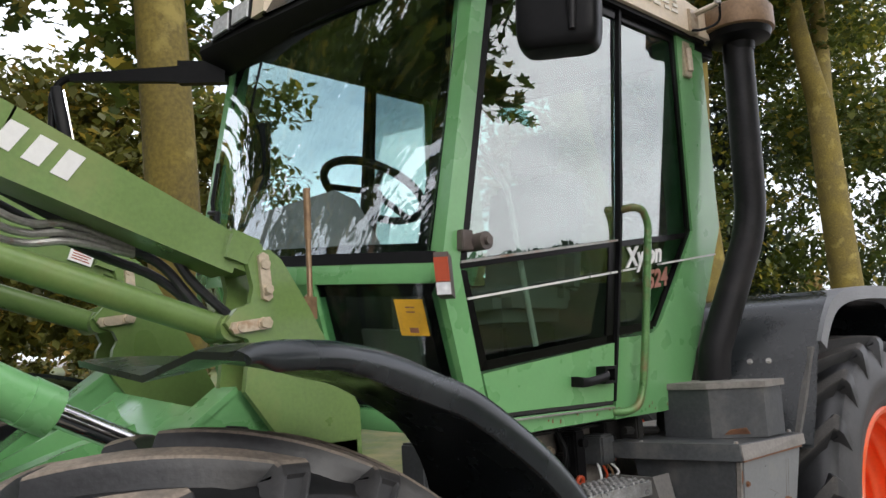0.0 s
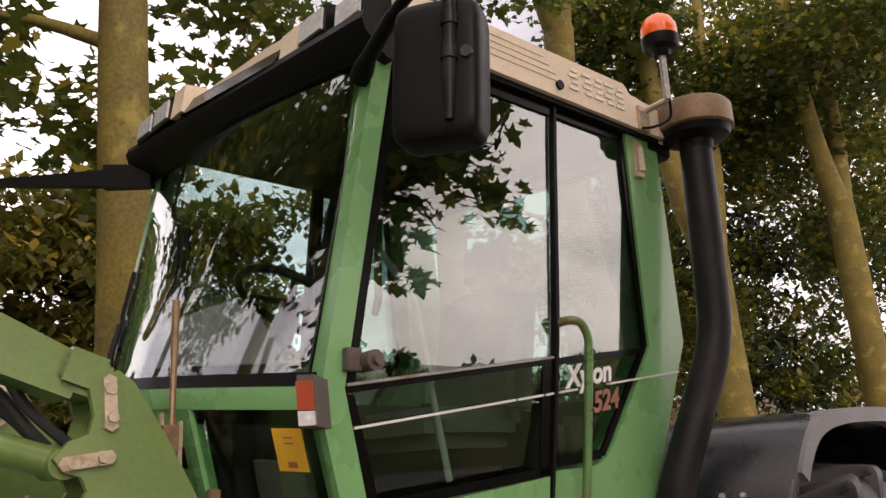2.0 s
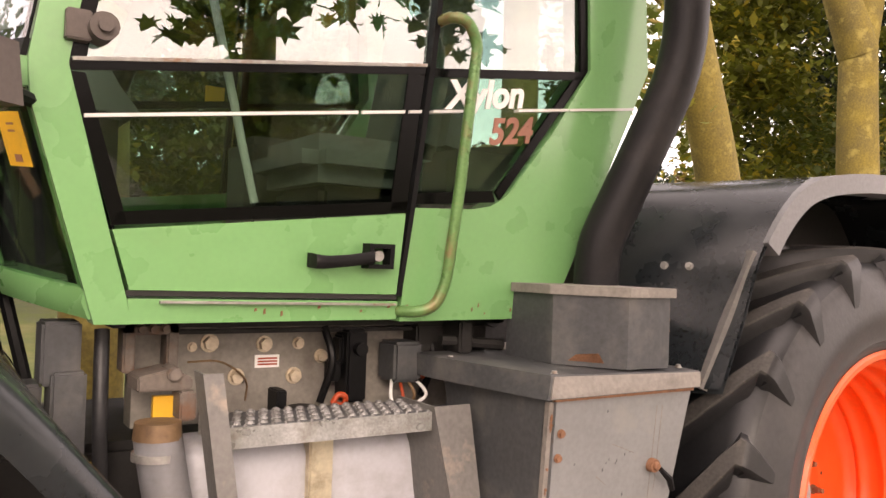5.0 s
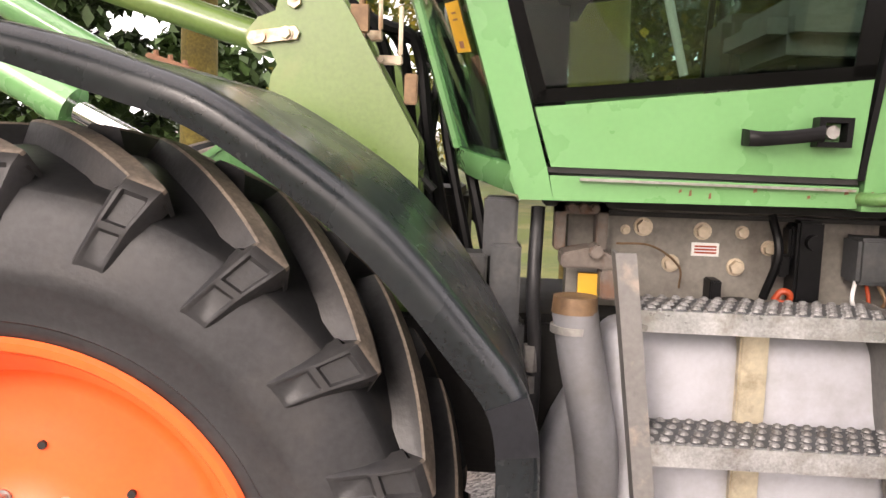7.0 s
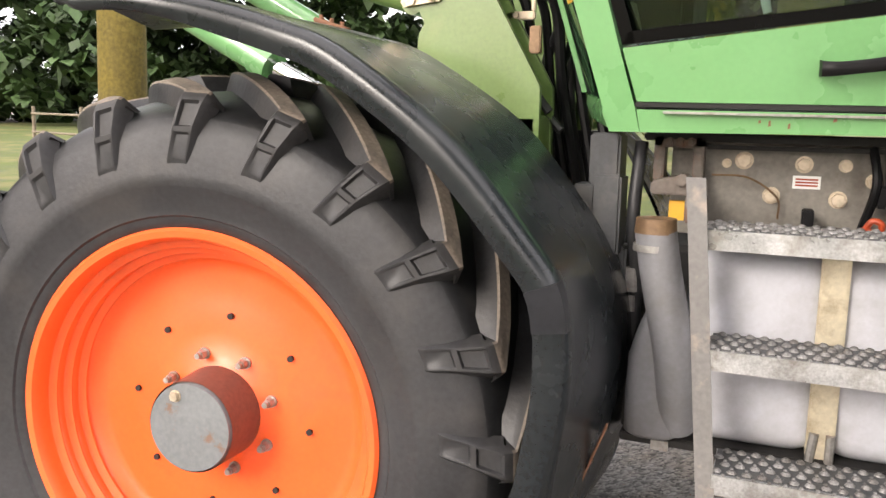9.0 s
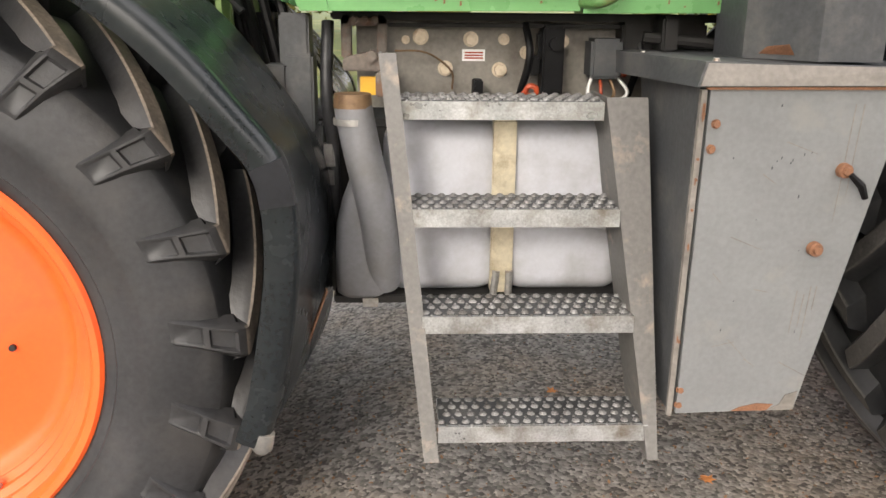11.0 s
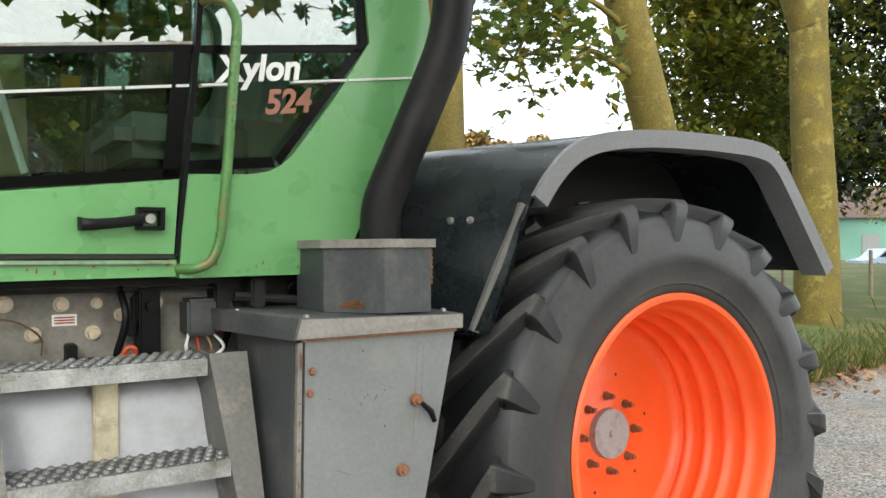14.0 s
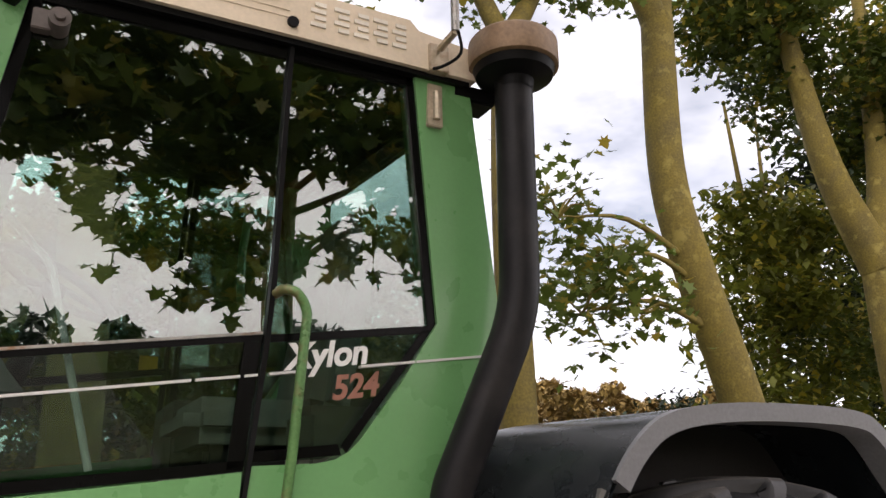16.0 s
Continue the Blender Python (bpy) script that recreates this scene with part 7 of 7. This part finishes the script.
def tree(base, height, r0, lean, forks, crown, leaf_n, seed, size=0.17, label="tall plane tree with mottled bark and thin crown", mat=None, bent=None):
    """forks: heights where the trunk divides and the two ways (dx, dy, share of radius); crown: blobs (x, y, z, radius, share)."""
    rng = random.Random(seed)
    t = thing("tree", label, "tree", "trees along the verge", base)
    bm = bmesh.new()
    x0, y0 = 0.0, 0.0
    top = Vector((lean[0], lean[1], forks[0][0] if forks else height))
    stem = [Vector((0, 0, -0.4)), Vector((lean[0] * 0.10, lean[1] * 0.1, 0.25)), Vector((lean[0] * 0.3 + 0.02, lean[1] * 0.3, top.z * 0.35)), Vector((lean[0] * 0.65 - 0.03, lean[1] * 0.65, top.z * 0.7)), top]
    if bent:
        stem = [Vector((0, 0, -0.1))] + [Vector(p) for p in bent] + [top]
    sm = curve_points(stem, 6)
    tube(bm, sm, [r0 * (1.45 - 0.45 * min(i / 5, 1)) * (1 - 0.30 * i / len(sm)) for i in range(len(sm))], 14)
    ends = []
    for dx, dy, share in (forks[0][1] if forks else []):
        end = top + Vector((dx, dy, height - top.z))
        way = curve_points([top - Vector((0, 0, 0.15)), top + Vector((dx * 0.45, dy * 0.45, (height - top.z) * 0.22)), top + Vector((dx * 0.7, dy * 0.7, (height - top.z) * 0.55)), end], 5)
        tube(bm, way, [r0 * 0.72 * share * (1 - 0.75 * i / len(way)) for i in range(len(way))], 12)
        ends.append(way)
    for cx, cy, cz, cr, share in crown:
        near_pts = sm + [p for e in ends for p in e]
        tip = Vector((cx - base[0], cy - base[1], cz - base[2]))
        root = min(near_pts, key=lambda p: (p - tip).length + max(p.z - tip.z, 0) * 1.5)
        mid = root.lerp(tip, 0.5) + Vector((0, 0, 0.12 * (tip - root).length))
        tube(bm, curve_points([root, mid, tip], 4), [0.05 * (1 - 0.85 * i / 8) for i in range(9)], 7)
        for _ in range(7):
            d = Vector((rng.gauss(0, 1), rng.gauss(0, 1), rng.gauss(0, 0.8))).normalized() * cr * rng.uniform(0.5, 0.95)
            tube(bm, curve_points([tip, tip + d * 0.5 + Vector((0, 0, 0.08)), tip + d], 3), [0.016, 0.014, 0.012, 0.010, 0.008, 0.006, 0.004], 5)
    part("trunk", bm, BARK, t, smooth=60)
    pts = []
    total = sum(c[4] for c in crown)
    for cx, cy, cz, cr, share in crown:
        # sprays of leaves along short twigs leave gaps between them
        count = int(leaf_n * share / total)
        sprays = max(count // 26, 1)
        for _ in range(sprays):
            d = Vector((rng.gauss(0, 1), rng.gauss(0, 1), rng.gauss(0, 0.75)))
            d = d.normalized() * cr * rng.uniform(0.15, 1.0) ** 0.5
            c = Vector((cx, cy, cz)) - Vector(base) + d
            run = Vector((rng.gauss(0, 1), rng.gauss(0, 1), rng.gauss(-0.35, 0.5))).normalized()
            for k in range(26):
                f = rng.uniform(-0.5, 0.5)
                pts.append(c + run * f * 0.9 + Vector((rng.gauss(0, 0.13), rng.gauss(0, 0.13), rng.gauss(0, 0.11))))
    leaf_cloud("crown", pts, mat or LEAF, size, t, seed=seed)
    return t


# left tree behind the cab
tree((0.25, 2.62, 0.05), 8.5, 0.175, (-0.18, 0.05), [(6.2, [(0.6, 0.4, 0.9), (-0.7, 0.2, 0.8)])],
     [(-1.0, 3.4, 4.1, 0.8, 0.9), (-1.5, 3.6, 5.2, 1.0, 0.8), (1.1, 3.4, 4.9, 0.7, 0.28), (1.6, 3.5, 5.9, 1.0, 0.25), (0.3, 3.6, 6.6, 1.2, 0.8), (0.45, 3.3, 3.75, 0.4, 0.25)], 6000, 11, size=0.135)
# tree behind the exhaust
tree((3.75, 3.85, 0.06), 9.5, 0.19, (0.15, 0.1), [(6.0, [(1.1, 0.3, 0.9), (-0.7, 0.3, 0.8)])],
     [(4.6, 3.9, 7.4, 1.1, 1.0), (3.0, 4.3, 7.6, 1.1, 0.8)], 2600, 12, size=0.14)
# tree with the leaning trunk and the leafy low bough
tree((7.75, 4.55, 0.07), 11.0, 0.285, (-1.25, -0.1), [(7.2, [(0.55, 0.2, 0.85), (-0.75, 0.1, 0.9)])],
     [(4.9, 4.3, 3.3, 0.65, 0.40), (5.3, 4.3, 3.95, 0.65, 0.50), (4.6, 4.2, 4.25, 0.50, 0.28), (5.75, 4.4, 3.4, 0.45, 0.2), (5.6, 4.4, 8.4, 1.0, 1.0), (7.0, 4.6, 8.6, 1.2, 1.0)], 2500, 13, size=0.135,
     bent=((-0.12, 0, 0.3), (-0.48, 0, 2.35), (-1.03, 0, 4.05), (-1.26, 0, 5.2)))
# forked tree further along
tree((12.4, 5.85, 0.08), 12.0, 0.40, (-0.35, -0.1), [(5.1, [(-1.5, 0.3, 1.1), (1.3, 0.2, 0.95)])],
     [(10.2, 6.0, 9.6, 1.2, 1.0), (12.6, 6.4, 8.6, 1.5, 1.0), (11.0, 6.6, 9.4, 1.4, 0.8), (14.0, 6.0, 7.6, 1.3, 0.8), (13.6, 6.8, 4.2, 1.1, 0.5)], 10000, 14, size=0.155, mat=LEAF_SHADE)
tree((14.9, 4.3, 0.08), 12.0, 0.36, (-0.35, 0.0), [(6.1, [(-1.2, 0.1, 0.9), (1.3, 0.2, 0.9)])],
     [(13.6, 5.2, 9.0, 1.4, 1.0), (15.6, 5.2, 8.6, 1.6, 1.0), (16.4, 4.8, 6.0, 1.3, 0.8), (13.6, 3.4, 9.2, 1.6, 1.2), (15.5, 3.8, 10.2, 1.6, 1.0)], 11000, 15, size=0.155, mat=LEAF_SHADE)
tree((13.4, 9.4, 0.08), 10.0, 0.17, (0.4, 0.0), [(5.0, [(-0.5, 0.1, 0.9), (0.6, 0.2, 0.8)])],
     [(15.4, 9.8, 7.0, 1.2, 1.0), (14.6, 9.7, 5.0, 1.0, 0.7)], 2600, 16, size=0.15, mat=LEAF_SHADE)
# trees that stand out past the front
tree((-3.85, 2.25, -0.05), 9.5, 0.17, (0.1, 0.1), [(6.8, [(-0.6, 0.3, 0.9), (0.6, 0.2, 0.8)])],
     [(-3.4, 2.9, 7.8, 1.1, 1.0), (-4.6, 2.7, 8.2, 1.2, 1.0), (-3.2, 1.9, 5.2, 0.8, 0.8), (-3.9, 1.2, 6.2, 1.0, 1.0), (-4.4, 3.2, 5.4, 0.8, 0.6), (-2.9, 1.9, 4.3, 0.7, 0.9), (-3.2, 2.6, 5.1, 0.8, 0.9), (-3.1, 1.3, 4.7, 0.7, 0.8), (-3.3, 3.4, 4.7, 0.8, 0.8), (-2.4, 3.6, 5.0, 0.6, 0.4), (-5.0, 1.7, 5.9, 1.2, 0.9), (-5.6, 0.6, 6.6, 1.2, 0.8), (-4.9, 2.7, 6.9, 1.2, 0.7), (-5.2, 1.0, 7.8, 1.3, 0.6)], 6800, 17, size=0.2)
tree((-2.95, 5.4, 0.0), 9.5, 0.18, (0.05, 0.1), [(7.0, [(-0.6, 0.3, 0.9), (0.6, 0.2, 0.8)])],
     [(-2.6, 6.0, 8.0, 1.2, 1.0), (-3.9, 6.0, 8.2, 1.2, 1.0), (-3.4, 5.0, 5.8, 1.1, 1.0), (-4.6, 5.4, 5.2, 1.1, 0.9)], 3600, 18)
# trees on the open side behind the path, seen mirrored in the glass
tree((2.6, -7.2, 0.0), 8.5, 0.22, (-0.2, 0.2), [(4.4, [(-0.9, 0.3, 0.9), (0.8, 0.2, 0.8)])],
     [(0.0, -4.7, 3.9, 0.7, 1.0), (1.1, -4.7, 3.9, 0.75, 1.1), (2.1, -4.8, 4.2, 0.75, 1.0), (3.2, -4.7, 3.9, 0.65, 1.0), (3.9, -4.7, 4.3, 0.55, 0.7), (-0.9, -4.9, 4.3, 0.8, 0.8), (0.7, -4.6, 2.85, 0.38, 0.35), (1.4, -4.6, 2.65, 0.36, 0.32), (2.6, -4.6, 2.9, 0.26, 0.18), (3.15, -4.6, 3.05, 0.35, 0.3), (4.5, -4.6, 3.6, 0.22, 0.12),
      (0.2, -5.4, 5.3, 1.2, 1.2), (1.9, -5.4, 5.5, 1.2, 1.2), (3.4, -5.5, 5.4, 1.1, 1.0), (-1.4, -5.4, 5.6, 1.2, 1.0), (1.2, -6.2, 6.8, 1.5, 1.0)], 6200, 19, size=0.23)
tree((-6.6, -3.4, -0.1), 9.5, 0.22, (0.2, 0.2), [(5.6, [(0.9, 0.3, 0.9), (-0.8, 0.2, 0.8)])],
     [(-5.4, -1.6, 6.6, 1.2, 1.0), (-5.8, 0.2, 7.2, 1.3, 1.0), (-5.0, 1.9, 6.6, 1.1, 0.8)], 2600, 20, size=0.2)


# ---- woods, bushes and far things ----
def thicket(name, label, boxes, n, mat, size, seed, lobed=False):
    """Loose foliage in mounds: one mesh of small leaf sprays with an uneven top."""
    rng = np.random.default_rng(seed)
    pts = []
    vol = [b[6] for b in boxes]
    for b in boxes:
        x0, x1, y0, y1, z0, z1, share = b
        m = int(n * share / sum(vol))
        mounds = max(m // 170, 1)
        c = np.stack([rng.uniform(x0, x1, mounds), rng.uniform(y0, y1, mounds), z0 + (z1 - z0) * rng.uniform(0, 1, mounds) ** 0.9], 1)
        for q in c:
            r = rng.uniform(0.5, 1.1) * min((z1 - z0) * 0.16 + 0.25, 1.6)
            d = rng.normal(0, 1, (170, 3))
            d /= np.linalg.norm(d, axis=1)[:, None]
            pts.append(q + d * r * rng.uniform(0.3, 1.0, (170, 1)) * np.array([1.2, 1.2, 0.75]))
    pts = np.concatenate(pts)
    pts = pts[pts[:, 2] > 0.02]
    pts[:, 2] += 0.026 * np.maximum(pts[:, 1] - 3, 0)
    ob = leaf_cloud(name, pts, mat, size, lobed=lobed, seed=seed)
    return tagged(ob, label, "woods", kind="stuff")


thicket("woodland", "sunlit green woodland edge behind the trees", [(11.8, 14.6, 8.0, 9.4, 1.6, 7.2, 1.8), (15, 24, 8.6, 13, 2.8, 7.5, 1.6), (26, 40, 14, 20, 3.0, 9.0, 0.8), (42, 56, 19, 29, 2.9, 10.0, 0.9), (16, 24, 4.6, 8.6, 8.0, 17.0, 2.2)], 36000, LEAF_MID, 0.23, 31)
# deep shade among these trees comes from the darkened leaf colour
thicket("shaded_woods", "dense woodland along the lane, coloured as in shade", [(20, 44, 5.2, 9.5, 2.6, 14.0, 2.0), (28, 50, 9, 15, 2.6, 14.0, 1.0)], 25000, LEAF_SHADE, 0.34, 38)
thicket("conifers", "dark conifers in the woodland", [(17, 22, 9.2, 12, 2.5, 12.5, 1.2), (32, 45, 8, 18, 2.6, 14, 0.8)], 17000, NEEDLE, 0.30, 32)
thicket("hedge", "autumn bushes and low trees beyond the field", [(-1.5, 8.5, 14, 19, 2.0, 7.4, 3.0), (6, 13, 24, 32, 0.2, 3.0, 0.5), (-8, 2, 22, 30, 0.2, 6.0, 0.7)], 54000, LEAF_AUTUMN, 0.30, 33)
thicket("dark_woods", "dark shaded woods past the grass", [(-46, -8, 38, 46, 0.2, 13, 1.3), (-66, -30, 28, 42, 0.2, 14.0, 1.2), (-80, -44, 8, 34, 0.2, 14.0, 0.8), (-80, -50, -12, 10, 0.2, 14, 0.4)], 130000, LEAF_DARK, 0.95, 34)
thicket("far_woods", "low autumn coloured woods on the horizon", [(22, 75, 62, 90, 0.5, 11.7, 5.0), (-60, 22, 70, 100, 0.5, 6.0, 0.9), (75, 120, 30, 60, 0.5, 7.5, 0.5)], 80000, FAR_LEAF, 0.9, 35)
thicket("far_bushes", "low dark hedge across the lane", [(-30, 34, -14.5, -13, 0.1, 2.4, 1.0)], 32000, LEAF_DARK, 0.30, 36)

thicket("front_hedge", "tall dark shrubs at the end of the yard", [(-13.5, -9.5, -2.5, 4.0, 0.1, 7.0, 1.0)], 15000, LEAF_DARK, 0.30, 39)

# young bush of feathery grey green leaves by the leaning tree
thicket("bush", "feathery grey green bush on the verge", [(8.0, 9.2, 7.0, 8.0, 0.4, 3.0, 1.0)], 4200, NEEDLE, 0.10, 37)

# grass field on the open side
bm = bmesh.new()
rows_o = []
for i in range(60):
    x = -60 + i * 2.2
    y0 = -4.6 + 0.15 * math.sin(x * 0.5)
    rows_o.append([bm.verts.new((x, y0 - d, ground_z(x, y0 - d) + h)) for d, h in ((0, 0.004), (0.2, 0.03), (4, 0.05), (30, 0.06), (140, 0.08))])
for a, b in zip(rows_o, rows_o[1:]):
    for k in range(4):
        bm.faces.new((a[k], a[k + 1], b[k + 1], b[k]))
tagged(part("grass_field", bm, GRASS), "green grass field beyond the lane", "grass", kind="structure")

# grass along the verge
rng = np.random.default_rng(5)
gx = np.concatenate([rng.uniform(6, 24, 9000), rng.uniform(-9, 6, 7000)])
gy = np.array([edge_y(x) for x in gx]) + np.abs(rng.normal(0, 0.8, len(gx))) ** 1.3
tall = rng.uniform(0.05, 0.22, len(gx)) * np.where(rng.random(len(gx)) < 0.15, 1.9, 1.0)
ang = rng.uniform(0, 2 * np.pi, len(gx))
lx, ly = rng.normal(0, 0.35, len(gx)) * tall, rng.normal(0, 0.35, len(gx)) * tall
gz = np.array([ground_z(x, y) for x, y in zip(gx, gy)]) + 0.02
co = np.empty((len(gx), 4, 3))
wd = 0.006
co[:, 0] = np.stack([gx - wd * np.cos(ang), gy - wd * np.sin(ang), gz], 1)
co[:, 1] = np.stack([gx + wd * np.cos(ang), gy + wd * np.sin(ang), gz], 1)
co[:, 2] = np.stack([gx + lx * 0.5 + wd * 0.7 * np.cos(ang), gy + ly * 0.5 + wd * 0.7 * np.sin(ang), gz + tall * 0.6], 1)
co[:, 3] = np.stack([gx + lx, gy + ly, gz + tall], 1)
me = bpy.data.meshes.new("grass")
me.from_pydata(co.reshape(-1, 3).tolist(), [], np.arange(len(gx) * 4).reshape(-1, 4).tolist())
me.materials.append(BLADE)
tagged(new("grass", me), "long green and dry grass blades on the verge", "grass", kind="stuff")

# leaf litter along the edge of the asphalt
rng = np.random.default_rng(8)
lx = rng.uniform(3.5, 20, 2600)
ly = np.array([edge_y(x) for x in lx]) + rng.normal(0.05, 0.28, len(lx))
litter = leaf_cloud("leaf_litter", np.stack([lx, ly, np.array([ground_z(x, y) for x, y in zip(lx, ly)]) + 0.03], 1), DRY_CRUMB, 0.075, droop=0.1, seed=9)
tagged(litter, "brown fallen leaves along the verge", "leaves", kind="stuff")
# grit and crumbs of leaf under the machine
gx_, gy_ = rng.uniform(-0.8, 2.4, 1500), rng.normal(0.25, 0.45, 1500)
grit = leaf_cloud("leaf_crumbs", np.stack([gx_, gy_, np.array([ground_z(x, y) for x, y in zip(gx_, gy_)]) + 0.004], 1), DRY_CRUMB, 0.014, lobed=False, droop=0.1, seed=10)
tagged(grit, "brown leaf crumbs on the asphalt under the tractor", "leaves", kind="stuff")

# loose stone chips on the asphalt
cx_, cy_ = np.concatenate([rng.uniform(-0.9, 2.6, 5200), rng.uniform(2.0, 5.0, 1800)]), np.concatenate([rng.uniform(-0.75, 1.1, 5200), rng.uniform(-0.9, 1.2, 1800)])
half = rng.uniform(0.0025, 0.0065, len(cx_))
spin = rng.uniform(0, 2 * np.pi, len(cx_))
base_z = np.array([ground_z(x, y) for x, y in zip(cx_, cy_)])
chip = np.empty((len(cx_), 6, 3))
for k in range(4):
    t = spin + k * np.pi / 2
    chip[:, k] = np.stack([cx_ + half * (1.0 + 0.5 * (k % 2)) * np.cos(t), cy_ + half * (1.0 + 0.5 * (k % 2)) * np.sin(t), base_z + half * 0.4], 1)
chip[:, 4] = np.stack([cx_ + half * 0.2, cy_, base_z + half * 1.1], 1)
chip[:, 5] = np.stack([cx_, cy_, base_z - half * 0.3], 1)
faces = np.array([(0, 1, 4), (1, 2, 4), (2, 3, 4), (3, 0, 4), (1, 0, 5), (2, 1, 5), (3, 2, 5), (0, 3, 5)])
me = bpy.data.meshes.new("stone_chips")
me.from_pydata(chip.reshape(-1, 3).tolist(), [], (faces[None] + 6 * np.arange(len(cx_))[:, None, None]).reshape(-1, 3).tolist())
me.materials.append(CHIP)
tagged(new("stone_chips", me), "small loose stone chips on the asphalt", "gravel", kind="stuff")

# fallen leaves
for x, y, s, a in ((0.90, 0.03, 0.05, 0.4), (0.55, 0.62, 0.045, 2.0), (1.35, -0.62, 0.05, 1.1), (3.86, -0.03, 0.06, 0.8), (0.25, 0.40, 0.03, 4.0), (4.6, 1.2, 0.06, 3.0), (0.78, 0.5, 0.03, 5.1)):
    bm = bmesh.new()
    vs = [bm.verts.new((s * (px * math.cos(a) - py * math.sin(a)), s * (px * math.sin(a) + py * math.cos(a)), 0.006 + 0.25 * s * abs(px))) for px, py in LOBES]
    bm.faces.new(vs)
    ob = part("fallen_leaf", bm, DRY_LEAF if x != 3.86 else LEAF, None, smooth=0)
    ob.location = (x, y, ground_z(x, y))
    tagged(ob, "curled orange leaf lying on the asphalt" if x != 3.86 else "yellow green leaf lying on the asphalt", "leaf", "fallen leaves")

# fence on the grass
for x, y, h in ((19.5, 9.0, 1.2), (16.6, 9.4, 1.1), (-4.0, 10.2, 1.3), (-6.4, 10.9, 1.3), (-8.8, 11.6, 1.3), (-11.2, 12.3, 1.3), (-13.6, 13.0, 1.3), (-16.0, 13.7, 1.3), (-18.4, 14.4, 1.3)):
    bm = bmesh.new()
    z = ground_z(x, y)
    cyl(bm, (x, y, z - 0.1), (x + 0.02, y, z + h), 0.05, 0.045, 10)
    tagged(part("fence_post", bm, POST, None), "weathered wooden fence post in the grass", "post", "fence posts")
for k, h in enumerate((0.62, 1.10)):
    bm = bmesh.new()
    a, b = Vector((-4.0, 10.15, 0)), Vector((-18.4, 14.35, 0))
    tube(bm, [Vector((q.x, q.y, ground_z(q.x, q.y) + h)) for q in [a.lerp(b, i / 6) for i in range(7)]], 0.03, 6)
    tagged(part("fence_rail", bm, POST, None), "long weathered wooden fence rail", "rail", "fence rails")


# house and parked car far off
house = thing("house", "small mint green house far beyond the grass", "house")
bm = bmesh.new()
hm = Matrix.Translation((60, 32.5, 0)) @ Matrix.Rotation(radians(-25), 4, "Z")
box(bm, (-5, -4, 0), (5, 4, 3.6), hm)
part("wall", bm, MINT, house)
bm = bmesh.new()
rv = [bm.verts.new(hm @ Vector(p)) for p in ((-5.4, -4.5, 3.6), (5.4, -4.5, 3.6), (5.4, 4.5, 3.6), (-5.4, 4.5, 3.6), (-5.4, 0, 6.2), (5.4, 0, 6.2))]
for q in ((0, 1, 5, 4), (2, 3, 4, 5), (0, 4, 3), (1, 2, 5), (3, 2, 1, 0)):
    bm.faces.new([rv[i] for i in q])
part("roof", bm, ROOF_TILE, house, smooth=0)
for x in (-3.0, 0.5):
    bm = bmesh.new()
    box(bm, (x, -4.06, 1.0), (x + 1.4, -3.96, 2.4), hm)
    part("window", bm, DASH_GREY, house, bevel=0.03)
car = thing("car", "pale blue parked car far off on the grass", "car")
cm = Matrix.Translation((46.5, 23.2, 0)) @ Matrix.Rotation(radians(-28), 4, "Z")
bm = bmesh.new()
prof = [(-2.1, 0.30), (-2.15, 0.75), (-1.35, 0.92), (-0.75, 1.42), (0.75, 1.45), (1.45, 0.95), (2.1, 0.82), (2.15, 0.32)]
prism(bm, prof, -0.85, 0.85)
bm.transform(cm)
part("body", bm, CAR_BLUE, car, bevel=0.06)
bm = bmesh.new()
prism(bm, [(-1.2, 0.95), (-0.70, 1.36), (0.68, 1.38), (1.25, 0.97)], -0.87, 0.87)
bm.transform(cm)
part("window", bm, PIPE, car)
for x in (-1.3, 1.3):
    for y in (-0.86, 0.66):
        bm = bmesh.new()
        cyl(bm, (x, y, 0.32), (x, y + 0.2, 0.32), 0.32, seg=24)
        cyl(bm, (x, y - 0.01, 0.32), (x, y, 0.32), 0.19, seg=16)
        bm.transform(cm)
        part("wheel", bm, RUBBER, car)
